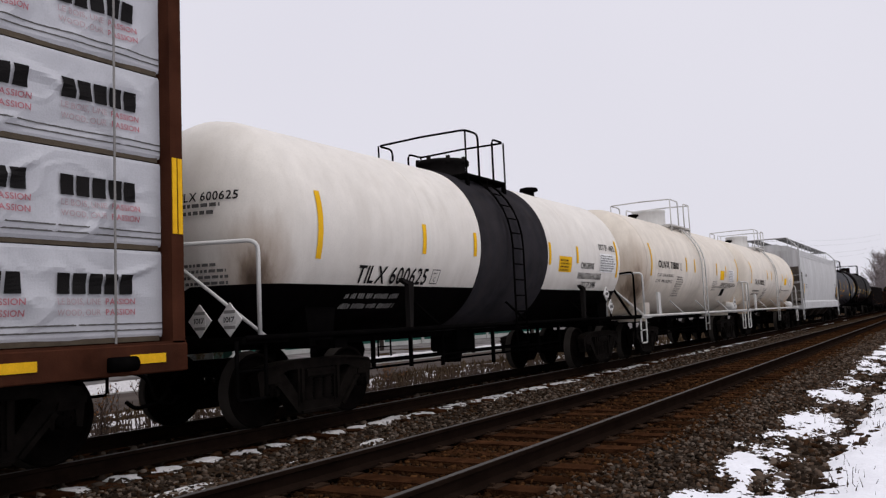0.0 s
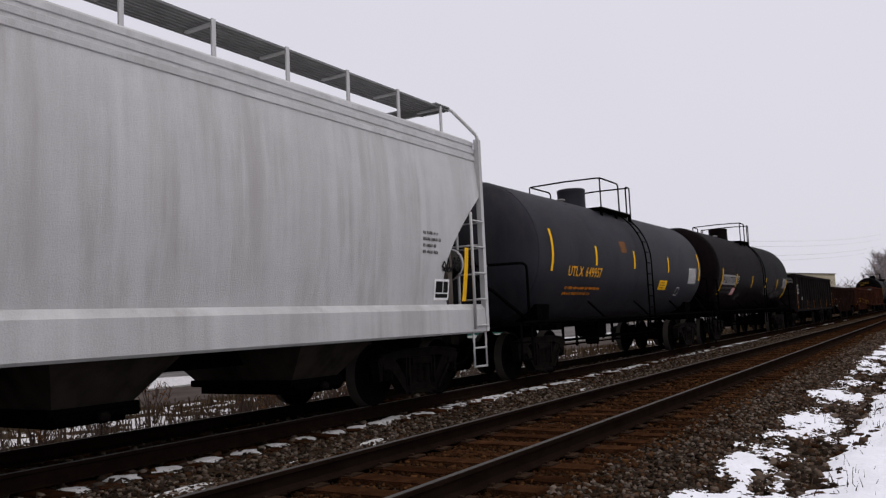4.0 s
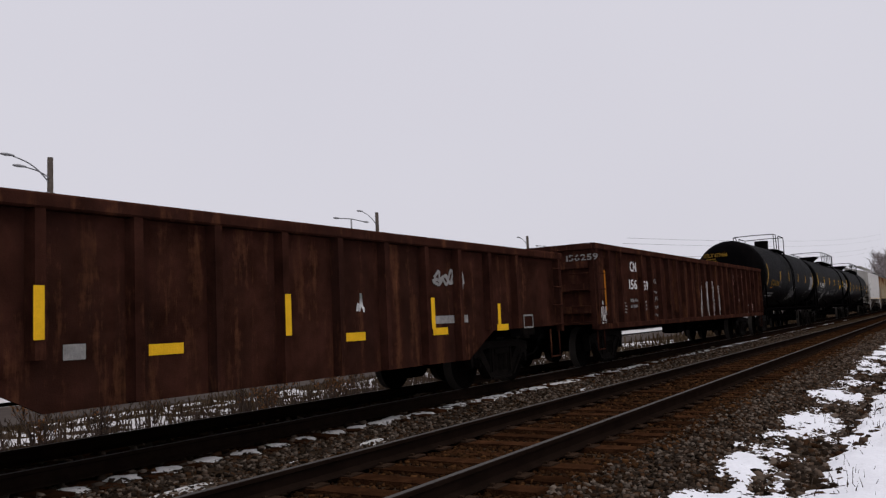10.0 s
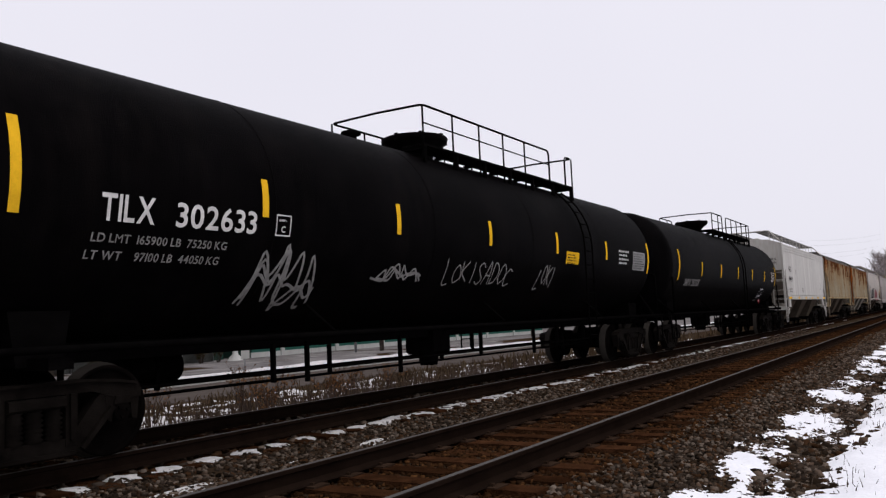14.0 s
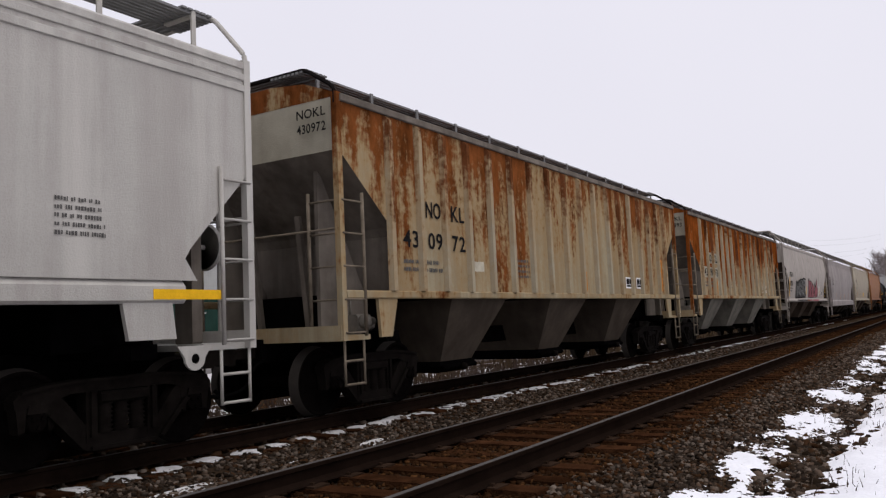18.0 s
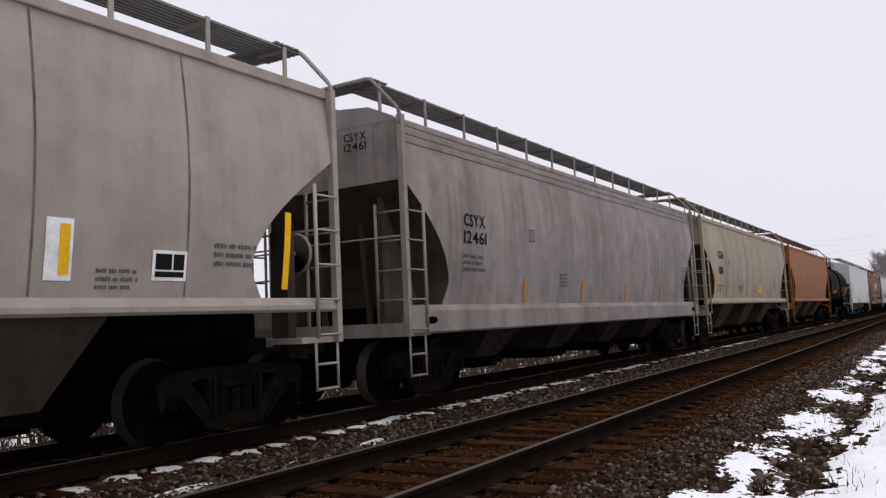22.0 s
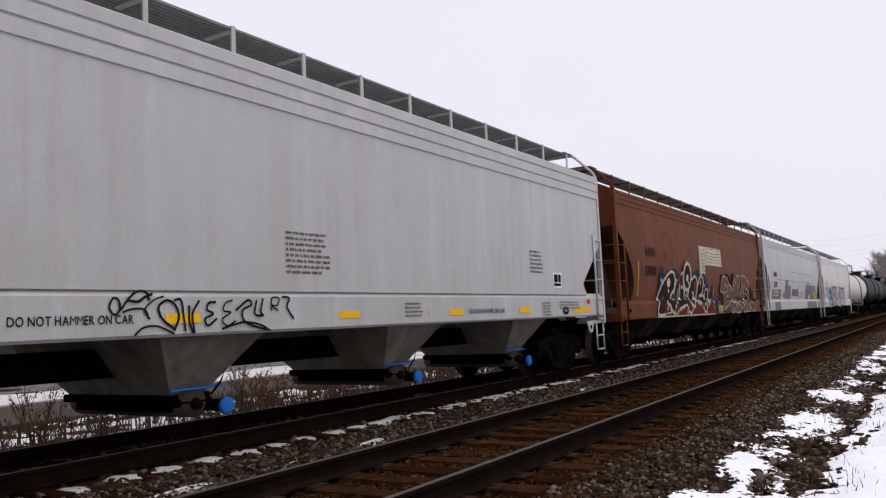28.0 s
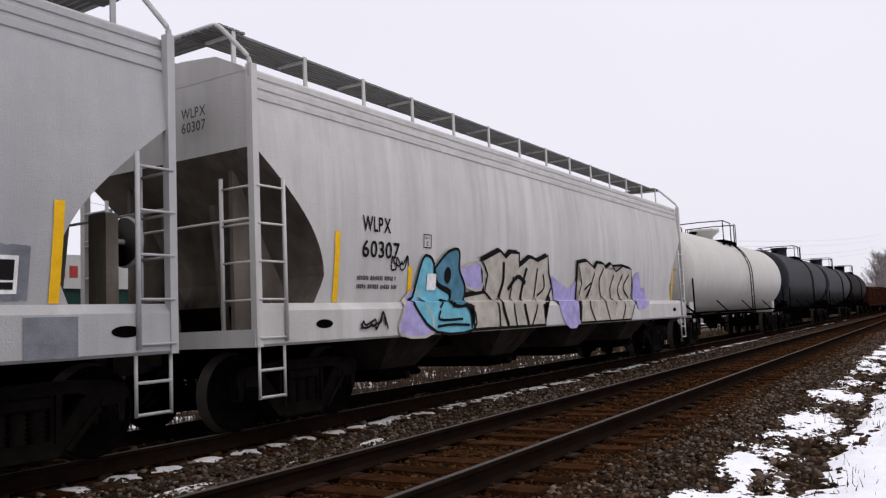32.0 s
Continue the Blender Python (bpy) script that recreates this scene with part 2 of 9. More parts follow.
# ---- geometry ----
class Geo:
    """Gathers vertices and faces of one mesh."""

    def __init__(self):
        self.v, self.f, self.smooth = [], [], []

    def add(self, verts, faces, smooth=False):
        k = len(self.v)
        self.v += [tuple(p) for p in verts]
        self.f += [tuple(k + i for i in q) for q in faces]
        self.smooth += [smooth] * len(faces)
        return self

    def box(self, x0, x1, y0, y1, z0, z1, ch=0.0, turn=None, at=None):
        """Box, with chamfered edges along x when ch is given; turn: a matrix about its own centre."""
        if ch:
            sec = [(y0 + ch, z0), (y1 - ch, z0), (y1, z0 + ch), (y1, z1 - ch), (y1 - ch, z1), (y0 + ch, z1), (y0, z1 - ch), (y0, z0 + ch)]
            return self.prism(sec, x0, x1)
        p = [(x, y, z) for x in (x0, x1) for y in (y0, y1) for z in (z0, z1)]
        if turn is not None:
            c = Vector(((x0 + x1) / 2, (y0 + y1) / 2, (z0 + z1) / 2))
            p = [tuple(turn @ (Vector(q) - c) + c) for q in p]
        return self.add(p, [(0, 1, 3, 2), (4, 6, 7, 5), (0, 4, 5, 1), (2, 3, 7, 6), (0, 2, 6, 4), (1, 5, 7, 3)])

    def prism(self, sec, x0, x1):
        """A section in y, z drawn out along x."""
        n = len(sec)
        p = [(x0, y, z) for y, z in sec] + [(x1, y, z) for y, z in sec]
        return self.add(p, [tuple(range(n - 1, -1, -1)), tuple(range(n, 2 * n))] + [(i, (i + 1) % n, n + (i + 1) % n, n + i) for i in range(n)])

    def slab(self, sec, y0, y1):
        """A section in x, z drawn out along y."""
        n = len(sec)
        p = [(x, y0, z) for x, z in sec] + [(x, y1, z) for x, z in sec]
        return self.add(p, [tuple(range(n)), tuple(range(2 * n - 1, n - 1, -1))] + [(i, n + i, n + (i + 1) % n, (i + 1) % n) for i in range(n)])

    def tube(self, pts, r, n=8, closed=False):
        """A round bar along a line of points."""
        pts = [Vector(p) for p in pts]
        rings = []
        for i, p in enumerate(pts):
            d = (pts[min(i + 1, len(pts) - 1)] - pts[max(i - 1, 0)]).normalized()
            a = d.cross(Vector((0, 0, 1)) if abs(d.z) < 0.9 else Vector((1, 0, 0))).normalized()
            b = d.cross(a)
            rr = r[i] if isinstance(r, (list, tuple)) else r
            rings.append([p + (a * math.cos(2 * math.pi * j / n) + b * math.sin(2 * math.pi * j / n)) * rr for j in range(n)])
        vs = [q for ring in rings for q in ring]
        fs = [(i * n + j, i * n + (j + 1) % n, (i + 1) * n + (j + 1) % n, (i + 1) * n + j) for i in range(len(pts) - 1) for j in range(n)]
        fs += [tuple(range(n - 1, -1, -1)), tuple(range((len(pts) - 1) * n, len(pts) * n))]
        return self.add(vs, fs, True)

    def lathe(self, prof, n=32, zc=0.0, yc=0.0, a0=0.0, a1=360.0, axis="x"):
        """Turned about a line along x (or y, z): prof is (place along it, radius); open sectors by a0, a1."""
        full = a1 - a0 >= 359.9
        m = n if full else n + 1
        vs = []
        for u, r in prof:
            for j in range(m):
                a = radians(a0 + (a1 - a0) * j / n)
                c, s = r * math.cos(a), r * math.sin(a)
                vs.append((u, yc + c, zc + s) if axis == "x" else ((c, u + yc, zc + s) if axis == "y" else (c, s + yc, zc + u)))
        fs = []
        for i in range(len(prof) - 1):
            for j in range(n):
                k = (j + 1) % m
                fs.append((i * m + j, i * m + k, (i + 1) * m + k, (i + 1) * m + j))
        if full:
            for i in (0, len(prof) - 1):
                if prof[i][1] > 1e-4:
                    fs.append(tuple(range(i * m, i * m + m)))
        return self.add(vs, fs, True)

    def shift(self, dx=0.0, dy=0.0, dz=0.0):
        self.v = [(x + dx, y + dy, z + dz) for x, y, z in self.v]
        return self

    def flip(self):
        """Mirror across the track's middle line."""
        self.v = [(x, -y, z) for x, y, z in self.v]
        self.f = [tuple(reversed(q)) for q in self.f]
        return self

    def mesh(self, name, material):
        me = bpy.data.meshes.new(name)
        me.from_pydata(self.v, [], self.f)
        me.polygons.foreach_set("use_smooth", self.smooth)
        me.materials.append(material)
        me.update()
        return me


def bend(points, r=0.12, n=4):
    """Round off the corners of a line of points."""
    pts = [Vector(p) for p in points]
    out = [pts[0]]
    for a, b, c in zip(pts, pts[1:], pts[2:]):
        u, w = (a - b), (c - b)
        k = min(r, u.length / 2, w.length / 2)
        p, q = b + u.normalized() * k, b + w.normalized() * k
        for i in range(n + 1):
            t = i / n
            out.append(p * (1 - t) ** 2 + b * 2 * t * (1 - t) + q * t * t)
    out.append(pts[-1])
    return out


def part(name, geo, material, parent, label=""):
    ob = new(name, geo if isinstance(geo, bpy.types.Mesh) else geo.mesh(name, material))
    ob.parent = parent
    return tagged(ob, label)


def thing(name, label, category, group="", kind=""):
    return tagged(new(name), label, category, group, kind)


def surface(name, geo, material, label, category):
    return tagged(new(name, geo.mesh(name, material)), label, category, kind="structure")


def sheet(name, xs, ys, zfun, material, label, category, kind="structure", keep=None, thick=None):
    """A ground sheet over a grid."""
    xs, ys = np.asarray(xs), np.asarray(ys)
    v = [(x, y, zfun(x, y)) for y in ys for x in xs]
    n = len(xs)
    f = [(j * n + i, j * n + i + 1, (j + 1) * n + i + 1, (j + 1) * n + i) for j in range(len(ys) - 1) for i in range(n - 1)]
    if keep:
        f = [q for q in f if any(keep(v[k]) for k in q)]
    me = bpy.data.meshes.new(name)
    me.from_pydata(v, [], f)
    me.polygons.foreach_set("use_smooth", [True] * len(f))
    me.materials.append(material)
    return tagged(new(name, me), label, category, kind=kind)


def nz(x, y, s, o=0.0):
    return noise.noise((x * s + o, y * s - o * 0.7, o))


# ---- the ground ----
PROFILE = [(-2500, -0.6), (-6, -0.55), (1.5, -0.5), (2.0, -0.42), (2.75, -0.2), (5.4, -0.2), (5.75, -0.27), (6.3, -0.27), (6.65, -0.2),
           (9.45, -0.2), (10.6, -0.75), (12.5, -0.95), (20.5, -1.0), (21, -1.02), (26, -1.02), (26.8, -1.0), (40, -1.0), (2500, -1.0)]


def base_z(y):
    return float(np.interp(y, [p[0] for p in PROFILE], [p[1] for p in PROFILE]))


gx = [-2500, -300, -60, -20, -8, -3] + [0 + 0.5 * i for i in range(60)] + [30 + 2 * i for i in range(16)] + [70, 90, 130, 200, 320, 600, 1200, 2500]
gy = [-2500, -400, -80, -20, -6, -3, -1.5, 0, 0.7, 1.2, 1.5, 1.75, 2.0, 2.25, 2.5, 2.75, 3.4, 4.1, 4.8, 5.4, 5.6, 5.75, 6.0, 6.3, 6.5, 6.65, 7.3, 8, 8.8, 9.45, 9.8, 10.2, 10.6, 11.2,
      11.8, 12.5, 13.5, 14.5, 15.5, 16.5, 17.5, 18.5, 19.5, 20.5, 21, 26, 26.6, 28, 30, 33, 36, 40, 50, 80, 200, 600, 2500]


def ground_z(x, y):
    rough = 0.05 if (y < 2.2 or y > 10.5) and not 20.4 < y < 26.7 else 0.012
    return base_z(y) + rough * (nz(x, y, 0.9) + 0.5 * nz(x, y, 2.7, 3.0)) - (0.03 if 2.4 < y < 9.8 else 0.0)


sheet("ground", gx, gy, ground_z, M["soil"], "frozen brown earth and dead grass beside the tracks", "ground")


def stones(name, n, xr, yr, zf, size, material, label, seed, power=2.0):
    """Crushed rock: small uneven lumps, denser near the foot of the view."""
    rs = np.random.RandomState(seed)
    cube = np.array([(x, y, z) for x in (-1, 1) for y in (-1, 1) for z in (-1, 1)], float)
    quads = np.array([(0, 1, 3, 2), (4, 6, 7, 5), (0, 4, 5, 1), (2, 3, 7, 6), (0, 2, 6, 4), (1, 5, 7, 3)])
    x = xr[0] + (xr[1] - xr[0]) * rs.rand(n) ** power
    y = yr[0] + (yr[1] - yr[0]) * rs.rand(n)
    z = np.array([zf(a, b) for a, b in zip(x, y)])
    s = size * (0.55 + 0.9 * rs.rand(n)) * (1 + (x - xr[0]) / (xr[1] - xr[0]) * 0.6)
    sh = cube[None] * (0.55 + 0.65 * rs.rand(n, 8, 3)) * np.stack([s, s * (0.6 + 0.4 * rs.rand(n)), s * (0.45 + 0.35 * rs.rand(n))], 1)[:, None] * 0.5
    a, b = rs.rand(n) * 6.283, (rs.rand(n) - 0.5) * 1.4
    ca, sa, cb, sb = np.cos(a), np.sin(a), np.cos(b), np.sin(b)
    x1 = sh[..., 0] * cb[:, None] - sh[..., 2] * sb[:, None]
    z1 = sh[..., 0] * sb[:, None] + sh[..., 2] * cb[:, None]
    x2 = x1 * ca[:, None] - sh[..., 1] * sa[:, None]
    y2 = x1 * sa[:, None] + sh[..., 1] * ca[:, None]
    v = np.stack([x2 + x[:, None], y2 + y[:, None], z1 + (z + s * 0.12)[:, None]], -1).reshape(-1, 3)
    f = (quads[None] + 8 * np.arange(n)[:, None, None]).reshape(-1, 4)
    me = bpy.data.meshes.new(name)
    me.vertices.add(len(v))
    me.vertices.foreach_set("co", v.ravel())
    me.loops.add(f.size)
    me.loops.foreach_set("vertex_index", f.ravel().astype(np.int32))
    me.polygons.add(len(f))
    me.polygons.foreach_set("loop_start", np.arange(0, f.size, 4, dtype=np.int32))
    me.update(calc_edges=True)
    me.materials.append(material)
    return tagged(new(name, me), label, "gravel", kind="stuff")


stones("ballast_stones", 37000, (2.0, 42.0), (1.25, 2.9), ground_z, 0.037, M["stone"], "grey-brown crushed rock ballast on the track shoulder", 1)
stones("ballast_stones", 31000, (1.5, 48.0), (5.15, 6.95), ground_z, 0.039, M["stone"], "grey crushed rock ballast between the two tracks", 2)
stones("ballast_stones", 22000, (1.5, 42.0), (2.62, 5.25), lambda x, y: ground_z(x, y) + 0.004, 0.042, M["rust_stone"], "rust-stained ballast between the ties", 3)
stones("ballast_stones", 5000, (0.0, 30.0), (6.9, 9.9), ground_z, 0.07, M["stone"], "dark ballast under the train", 4)
for k, (y0, y1, m) in enumerate(((1.5, 2.9, "stone"), (5.15, 6.95, "stone"), (2.72, 5.25, "rust_stone"), (6.9, 9.9, "stone"))):
    stones("ballast_stones", 5000, (-28.0, 2.2), (y0, y1), ground_z, 0.065, M[m], "crushed rock ballast behind the viewpoint", 30 + k, 1.0)
stones("ballast_stones", 2500, (3.0, 30.0), (0.4, 1.8), lambda x, y: ground_z(x, y) - 0.01, 0.07, M["stone"], "scattered stones at the foot of the ballast", 5)


# ---- snow ----
def snow_sheet(name, xs, ys, cover, label, amp=0.065, cloth="snow"):
    """Snow lies where cover(x, y) is above zero; its edges melt into the ground."""
    def z(x, y):
        c = cover(x, y)
        return ground_z(x, y) + max(-0.04, min(amp, c * amp)) + (0.012 if cloth == "snow" else 0.022)
    return sheet(name, xs, ys, z, M[cloth], label, "snow", kind="stuff", keep=lambda p: cover(p[0], p[1]) > -0.9)


def verge(x, y):
    c = np.interp(y, [-9, 0.65, 0.95, 1.15, 1.3, 1.45, 1.75, 2.0, 2.2, 2.45], [2.5, 1.5, 0.65, 0.1, -0.3, 0.0, 0.32, 0.12, -0.45, -1.5])
    wide = 0.85 * nz(x * 0.8, y * 1.6, 0.75, 5.1) + 0.6 * nz(x * 0.7, y * 2.0, 2.4, 2.2) + 0.3 * nz(x, y, 6.0, 1.0)
    return c + wide * (0.5 if y < 0.7 else 1.0)


snow_sheet("verge_snow", np.arange(4.0, 34, 0.08), np.arange(0.5, 2.75, 0.06), verge, "patchy melting snow on the verge beside the ballast")
snow_sheet("verge_snow", [-300, -40, -10, 0, 2, 3, 4.04, 5, 7, 9, 12, 16, 20, 27, 34, 60, 120, 300], [-600, -60, -15, -6, -2, 0, 0.3, 0.53], lambda x, y: 2.0, "smooth snow cover on the verge")
snow_sheet("verge_snow", np.arange(-30.0, 4.2, 0.2), np.arange(0.5, 2.75, 0.1), verge, "patchy snow along the verge behind the viewpoint")
snow_sheet("verge_snow", np.arange(34.0, 110, 0.7), np.arange(0.5, 2.6, 0.15), verge, "snow strip along the foot of the ballast")


def strip(x, y):
    # lies in the cribs at the tie ends
    i = round((x + 0.735) / 0.53)
    dx = abs(x + 0.735 - 0.53 * i + 0.10 * nz(i, 3.0, 0.77, 6.0))
    size = 1.0 + 0.45 * nz(i, 0.0, 0.63, 8.0)
    run = min(1.0, max(0.0, (x - 6.5) / 4.0))
    across = abs(y - 7.03 - 0.07 * nz(i, 1.0, 0.9, 2.0)) / (0.13 - 0.02 * run)
    along = dx / (0.19 + 0.12 * run)
    return min(0.6, 0.95 * size + 0.4 * run - along ** 1.5 * (1 - 0.45 * run) - across ** 1.5 * 0.8 + 0.30 * nz(x, y, 7.0, 1.0) + 0.18 * nz(x, y, 19.0, 4.0))


def loose(x, y):
    return -0.98 + 1.5 * nz(x * 0.8, y * 1.6, 1.3, 14.0) + 0.2 * nz(x, y, 6, 3.0)


snow_sheet("track_snow", np.arange(2.0, 75, 0.045), np.arange(6.55, 7.29, 0.035), strip, "thin broken line of snow beside the far track's ties", 0.03, "oldsnow")
snow_sheet("track_snow", np.arange(2.0, 30, 0.09), np.arange(5.55, 6.35, 0.06), loose, "small snow patches on the ballast between the tracks", 0.05, "oldsnow")


def back_snow(x, y):
    c = np.interp(y, [9.9, 10.3, 11.4, 12.8, 16, 19.5, 20.3], [-0.2, 0.65, 0.25, -0.2, -0.3, -0.35, -1.0])
    return c + 1.1 * nz(x * 0.7, y * 1.2, 0.8, 21.0) + 0.5 * nz(x, y, 2.6, 4.0)


snow_sheet("field_snow", np.arange(2, 60, 0.28), np.arange(9.9, 20.4, 0.2), back_snow, "patchy snow among dead weeds beyond the tracks", 0.07, "oldsnow")
snow_sheet("field_snow", np.arange(-10, 150, 1.0), np.arange(26.9, 33.6, 0.35), lambda x, y: 0.3 - (1.2 if y < 27.1 or y > 33.2 else 0.0) + 0.9 * nz(x * 0.4, y * 1.5, 0.7, 9.0), "dull snow strip behind the grey road", 0.10, "oldsnow")
snow_sheet("field_snow", [-400, -100, 0, 60, 120, 200, 400, 900], [64, 100, 200, 500], lambda x, y: 2.0, "distant snow-covered ground", 0.1)
rd = Geo()
rd.box(-200, 400, 20.9, 26.85, -1.2, -0.985)
surface("road", rd, M["road"], "wet grey asphalt road with snow at its edges", "road")


M["slush"] = mat("slushy_asphalt", (0.135, 0.125, 0.122), 0.7, var=0.55, scale=0.5, streak=0.0, grain=12)
surface("parking_lot", Geo().box(-200, 400, 33.5, 64.0, -1.2, -0.99), M["slush"], "wet parking lot streaked with grey slush", "parking lot")


# ---- tracks ----
def rail_section():
    half = [(0.0, 0.0), (0.030, 0.0), (0.036, -0.006), (0.036, -0.034), (0.012, -0.045), (0.009, -0.13), (0.07, -0.158), (0.076, -0.172), (0.0, -0.172)]
    return [(-y, z) for y, z in half[::-1]][1:] + [(y, z) for y, z in half[1:-1]]


TIE = Geo().box(-0.115, 0.115, -1.3, 1.3, -0.37, -0.185, 0.0).mesh("tie", M["tie"])
PLATE = Geo().box(-0.10, 0.10, -0.17, 0.17, -0.187, -0.170).box(-0.05, -0.02, -0.11, -0.075, -0.18, -0.145).box(0.02, 0.05, 0.075, 0.11, -0.18, -0.145).mesh("tie_plate", M["plate"])


def track(name, yc, label):
    root = thing(name, label, "railway track", kind="structure")
    for s in (-1, 1):
        g = Geo().prism([(y + yc + s * GAUGE / 2, z) for y, z in rail_section()], -60, 420)
        r = part("rail", g, M["rail"], root, "rust-brown steel rail")
        b = Geo().box(-60, 420, yc + s * GAUGE / 2 - 0.026, yc + s * GAUGE / 2 + 0.026, -0.002, 0.0025)
        part("running_band", b, M["railtop"], r, "worn bright rail head")
    return root


track_near = track("track_near", Y_NEAR, "empty railway track with rusty rails on old timber ties")
track_far = track("track_far", Y_FAR, "railway track under the freight train")

# ---- freight train: shared pieces ----
TRAIN, AXLES = [], []


def wheelset_mesh():
    g = Geo()
    for s in (-1, 1):
        prof = [(0.085, 0.06), (0.10, 0.10), (0.10, 0.17), (0.035, 0.20), (0.02, 0.36), (0.045, 0.405), (0.07, 0.41), (0.07, 0.452), (-0.055, 0.460), (-0.06, 0.475), (-0.068, 0.484),
                (-0.085, 0.475), (-0.085, 0.41), (-0.03, 0.40), (-0.02, 0.2), (-0.09, 0.17), (-0.09, 0.09)]
        k = Geo().lathe([(u, r) for u, r in prof], 40, axis="y")
        if s > 0:
            g.add([(x, y + GAUGE / 2, z) for x, y, z in k.v], k.f, True)
        else:
            g.add([(x, -y - GAUGE / 2, z) for x, y, z in k.v], [tuple(reversed(q)) for q in k.f], True)
        cap = Geo().lathe([(s * 0.93, 0.0), (s * 0.93, 0.10), (s * 1.06, 0.10), (s * 1.075, 0.085), (s * 1.075, 0.0)], 20, axis="y")
        g.add(cap.v, cap.f, True)
        for i in range(3):
            a = 2.094 * i
            cx, cz = 0.055 * math.cos(a), 0.055 * math.sin(a)
            g.box(cx - 0.016, cx + 0.016, min(s * 1.07, s * 1.095), max(s * 1.07, s * 1.095), cz - 0.016, cz + 0.016)
    g.lathe([(-0.95, 0.075), (0.95, 0.075)], 14, axis="y")
    me = g.mesh("wheelset", M["wheel"])
    me.materials.append(M["tread"])
    for p in me.polygons:
        rs = [math.hypot(me.vertices[i].co.x, me.vertices[i].co.z) for i in p.vertices]
        if min(rs) > 0.405 and max(rs) < 0.49:
            ys = [abs(me.vertices[i].co.y) for i in p.vertices]
            if max(ys) - min(ys) > 0.05 or min(rs) > 0.449:
                p.material_index = 1
    return me


def side_frame_mesh(s):
    """Cast side frame: arched top member, sloping tension members, spring seat, columns and bearing pedestals."""
    g = Geo()
    y0, y1 = s * 0.99 - 0.08, s * 0.99 + 0.08
    lip0, lip1 = sorted((s * 1.055, s * 1.10))
    top = [(-1.10, 0.58), (-1.11, 0.66), (-1.04, 0.735), (-0.82, 0.775), (-0.5, 0.80), (0.5, 0.80), (0.82, 0.775), (1.04, 0.735), (1.11, 0.66), (1.10, 0.58), (0.80, 0.60), (0.56, 0.675), (-0.56, 0.675), (-0.80, 0.60)]
    g.slab(top, y0, y1)
    g.slab([(-1.05, 0.705), (-0.82, 0.745), (-0.5, 0.772), (0.5, 0.772), (0.82, 0.745), (1.05, 0.705), (1.04, 0.735), (0.82, 0.775), (0.5, 0.80), (-0.5, 0.80), (-0.82, 0.775), (-1.04, 0.735)], lip0, lip1)
    g.slab([(-0.88, 0.60), (-0.66, 0.65), (-0.60, 0.60), (-0.33, 0.27), (0.33, 0.27), (0.60, 0.60), (0.66, 0.65), (0.88, 0.60), (0.80, 0.50), (0.46, 0.15), (0.36, 0.12), (-0.36, 0.12), (-0.46, 0.15), (-0.80, 0.50)], y0 + 0.012, y1 - 0.012)
    for q in (-1, 1):
        # lip along the tension member, column, pedestal jaws and bearing adapter
        g.slab([(q * 0.80, 0.50), (q * 0.46, 0.15), (q * 0.42, 0.175), (q * 0.75, 0.525)][::q], lip0, lip1 - 0.01)
        g.box(q * 0.345 - 0.06, q * 0.345 + 0.06, y0 + 0.002, y1 - 0.002, 0.2, 0.72)
        g.box(q * 0.345 - 0.025, q * 0.345 + 0.025, lip0, lip1 - 0.01, 0.25, 0.68)
        g.slab([(q * 0.70, 0.62), (q * 0.80, 0.62), (q * 0.775, 0.36), (q * 0.73, 0.38)][::q], y0 + 0.008, y1 - 0.008)
        g.slab([(q * 0.98, 0.62), (q * 1.09, 0.62), (q * 1.06, 0.36), (q * 1.00, 0.38)][::q], y0 + 0.008, y1 - 0.008)
        g.slab([(q * 0.79, 0.53), (q * 0.99, 0.53), (q * 0.97, 0.61), (q * 0.81, 0.61)][::q], y0 - 0.01, y1 + 0.01)
    g.slab([(-0.36, 0.12), (0.36, 0.12), (0.36, 0.155), (-0.36, 0.155)], lip0, lip1 - 0.01)
    # end of the bolster showing in the window
    g.box(-0.27, 0.27, *sorted((s * 0.95, s * 1.11)), 0.555, 0.665, 0.02)
    return g.mesh("side_frame", M["truck"])


def spring_mesh(s):
    g = Geo()
    for x in (-0.185, 0.0, 0.185):
        prof = []
        for i in range(14):
            prof.append((0.27 + i * 0.0215, 0.092 if i % 2 else 0.066))
        k = Geo().lathe(prof, 12, axis="z")
        g.add([(a + x, b + s * 1.01, c) for a, b, c in k.v], k.f, True)
    return g.mesh("spring_nest", M["truck"])


def bolster_mesh():
    g = Geo()
    g.box(-0.2, 0.2, -1.05, 1.05, 0.56, 0.72, 0.03)
    g.lathe([(0.72, 0.0), (0.72, 0.22), (0.86, 0.22), (0.86, 0.0)], 20, axis="z")
    g.box(-0.95, 0.95, -0.32, -0.26, 0.36, 0.44)
    g.box(-0.95, 0.95, 0.26, 0.32, 0.36, 0.44)
    for x in (-0.52, 0.52):
        g.box(x - 0.06, x + 0.06, -0.72, 0.72, 0.34, 0.44)
        for y in (-0.75, 0.75):
            g.box(x - 0.05, x + 0.05, y - 0.05, y + 0.05, 0.28, 0.52)
    return g.mesh("truck", M["under"])


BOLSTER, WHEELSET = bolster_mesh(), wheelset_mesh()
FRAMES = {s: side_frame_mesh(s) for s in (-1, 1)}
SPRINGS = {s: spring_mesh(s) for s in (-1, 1)}


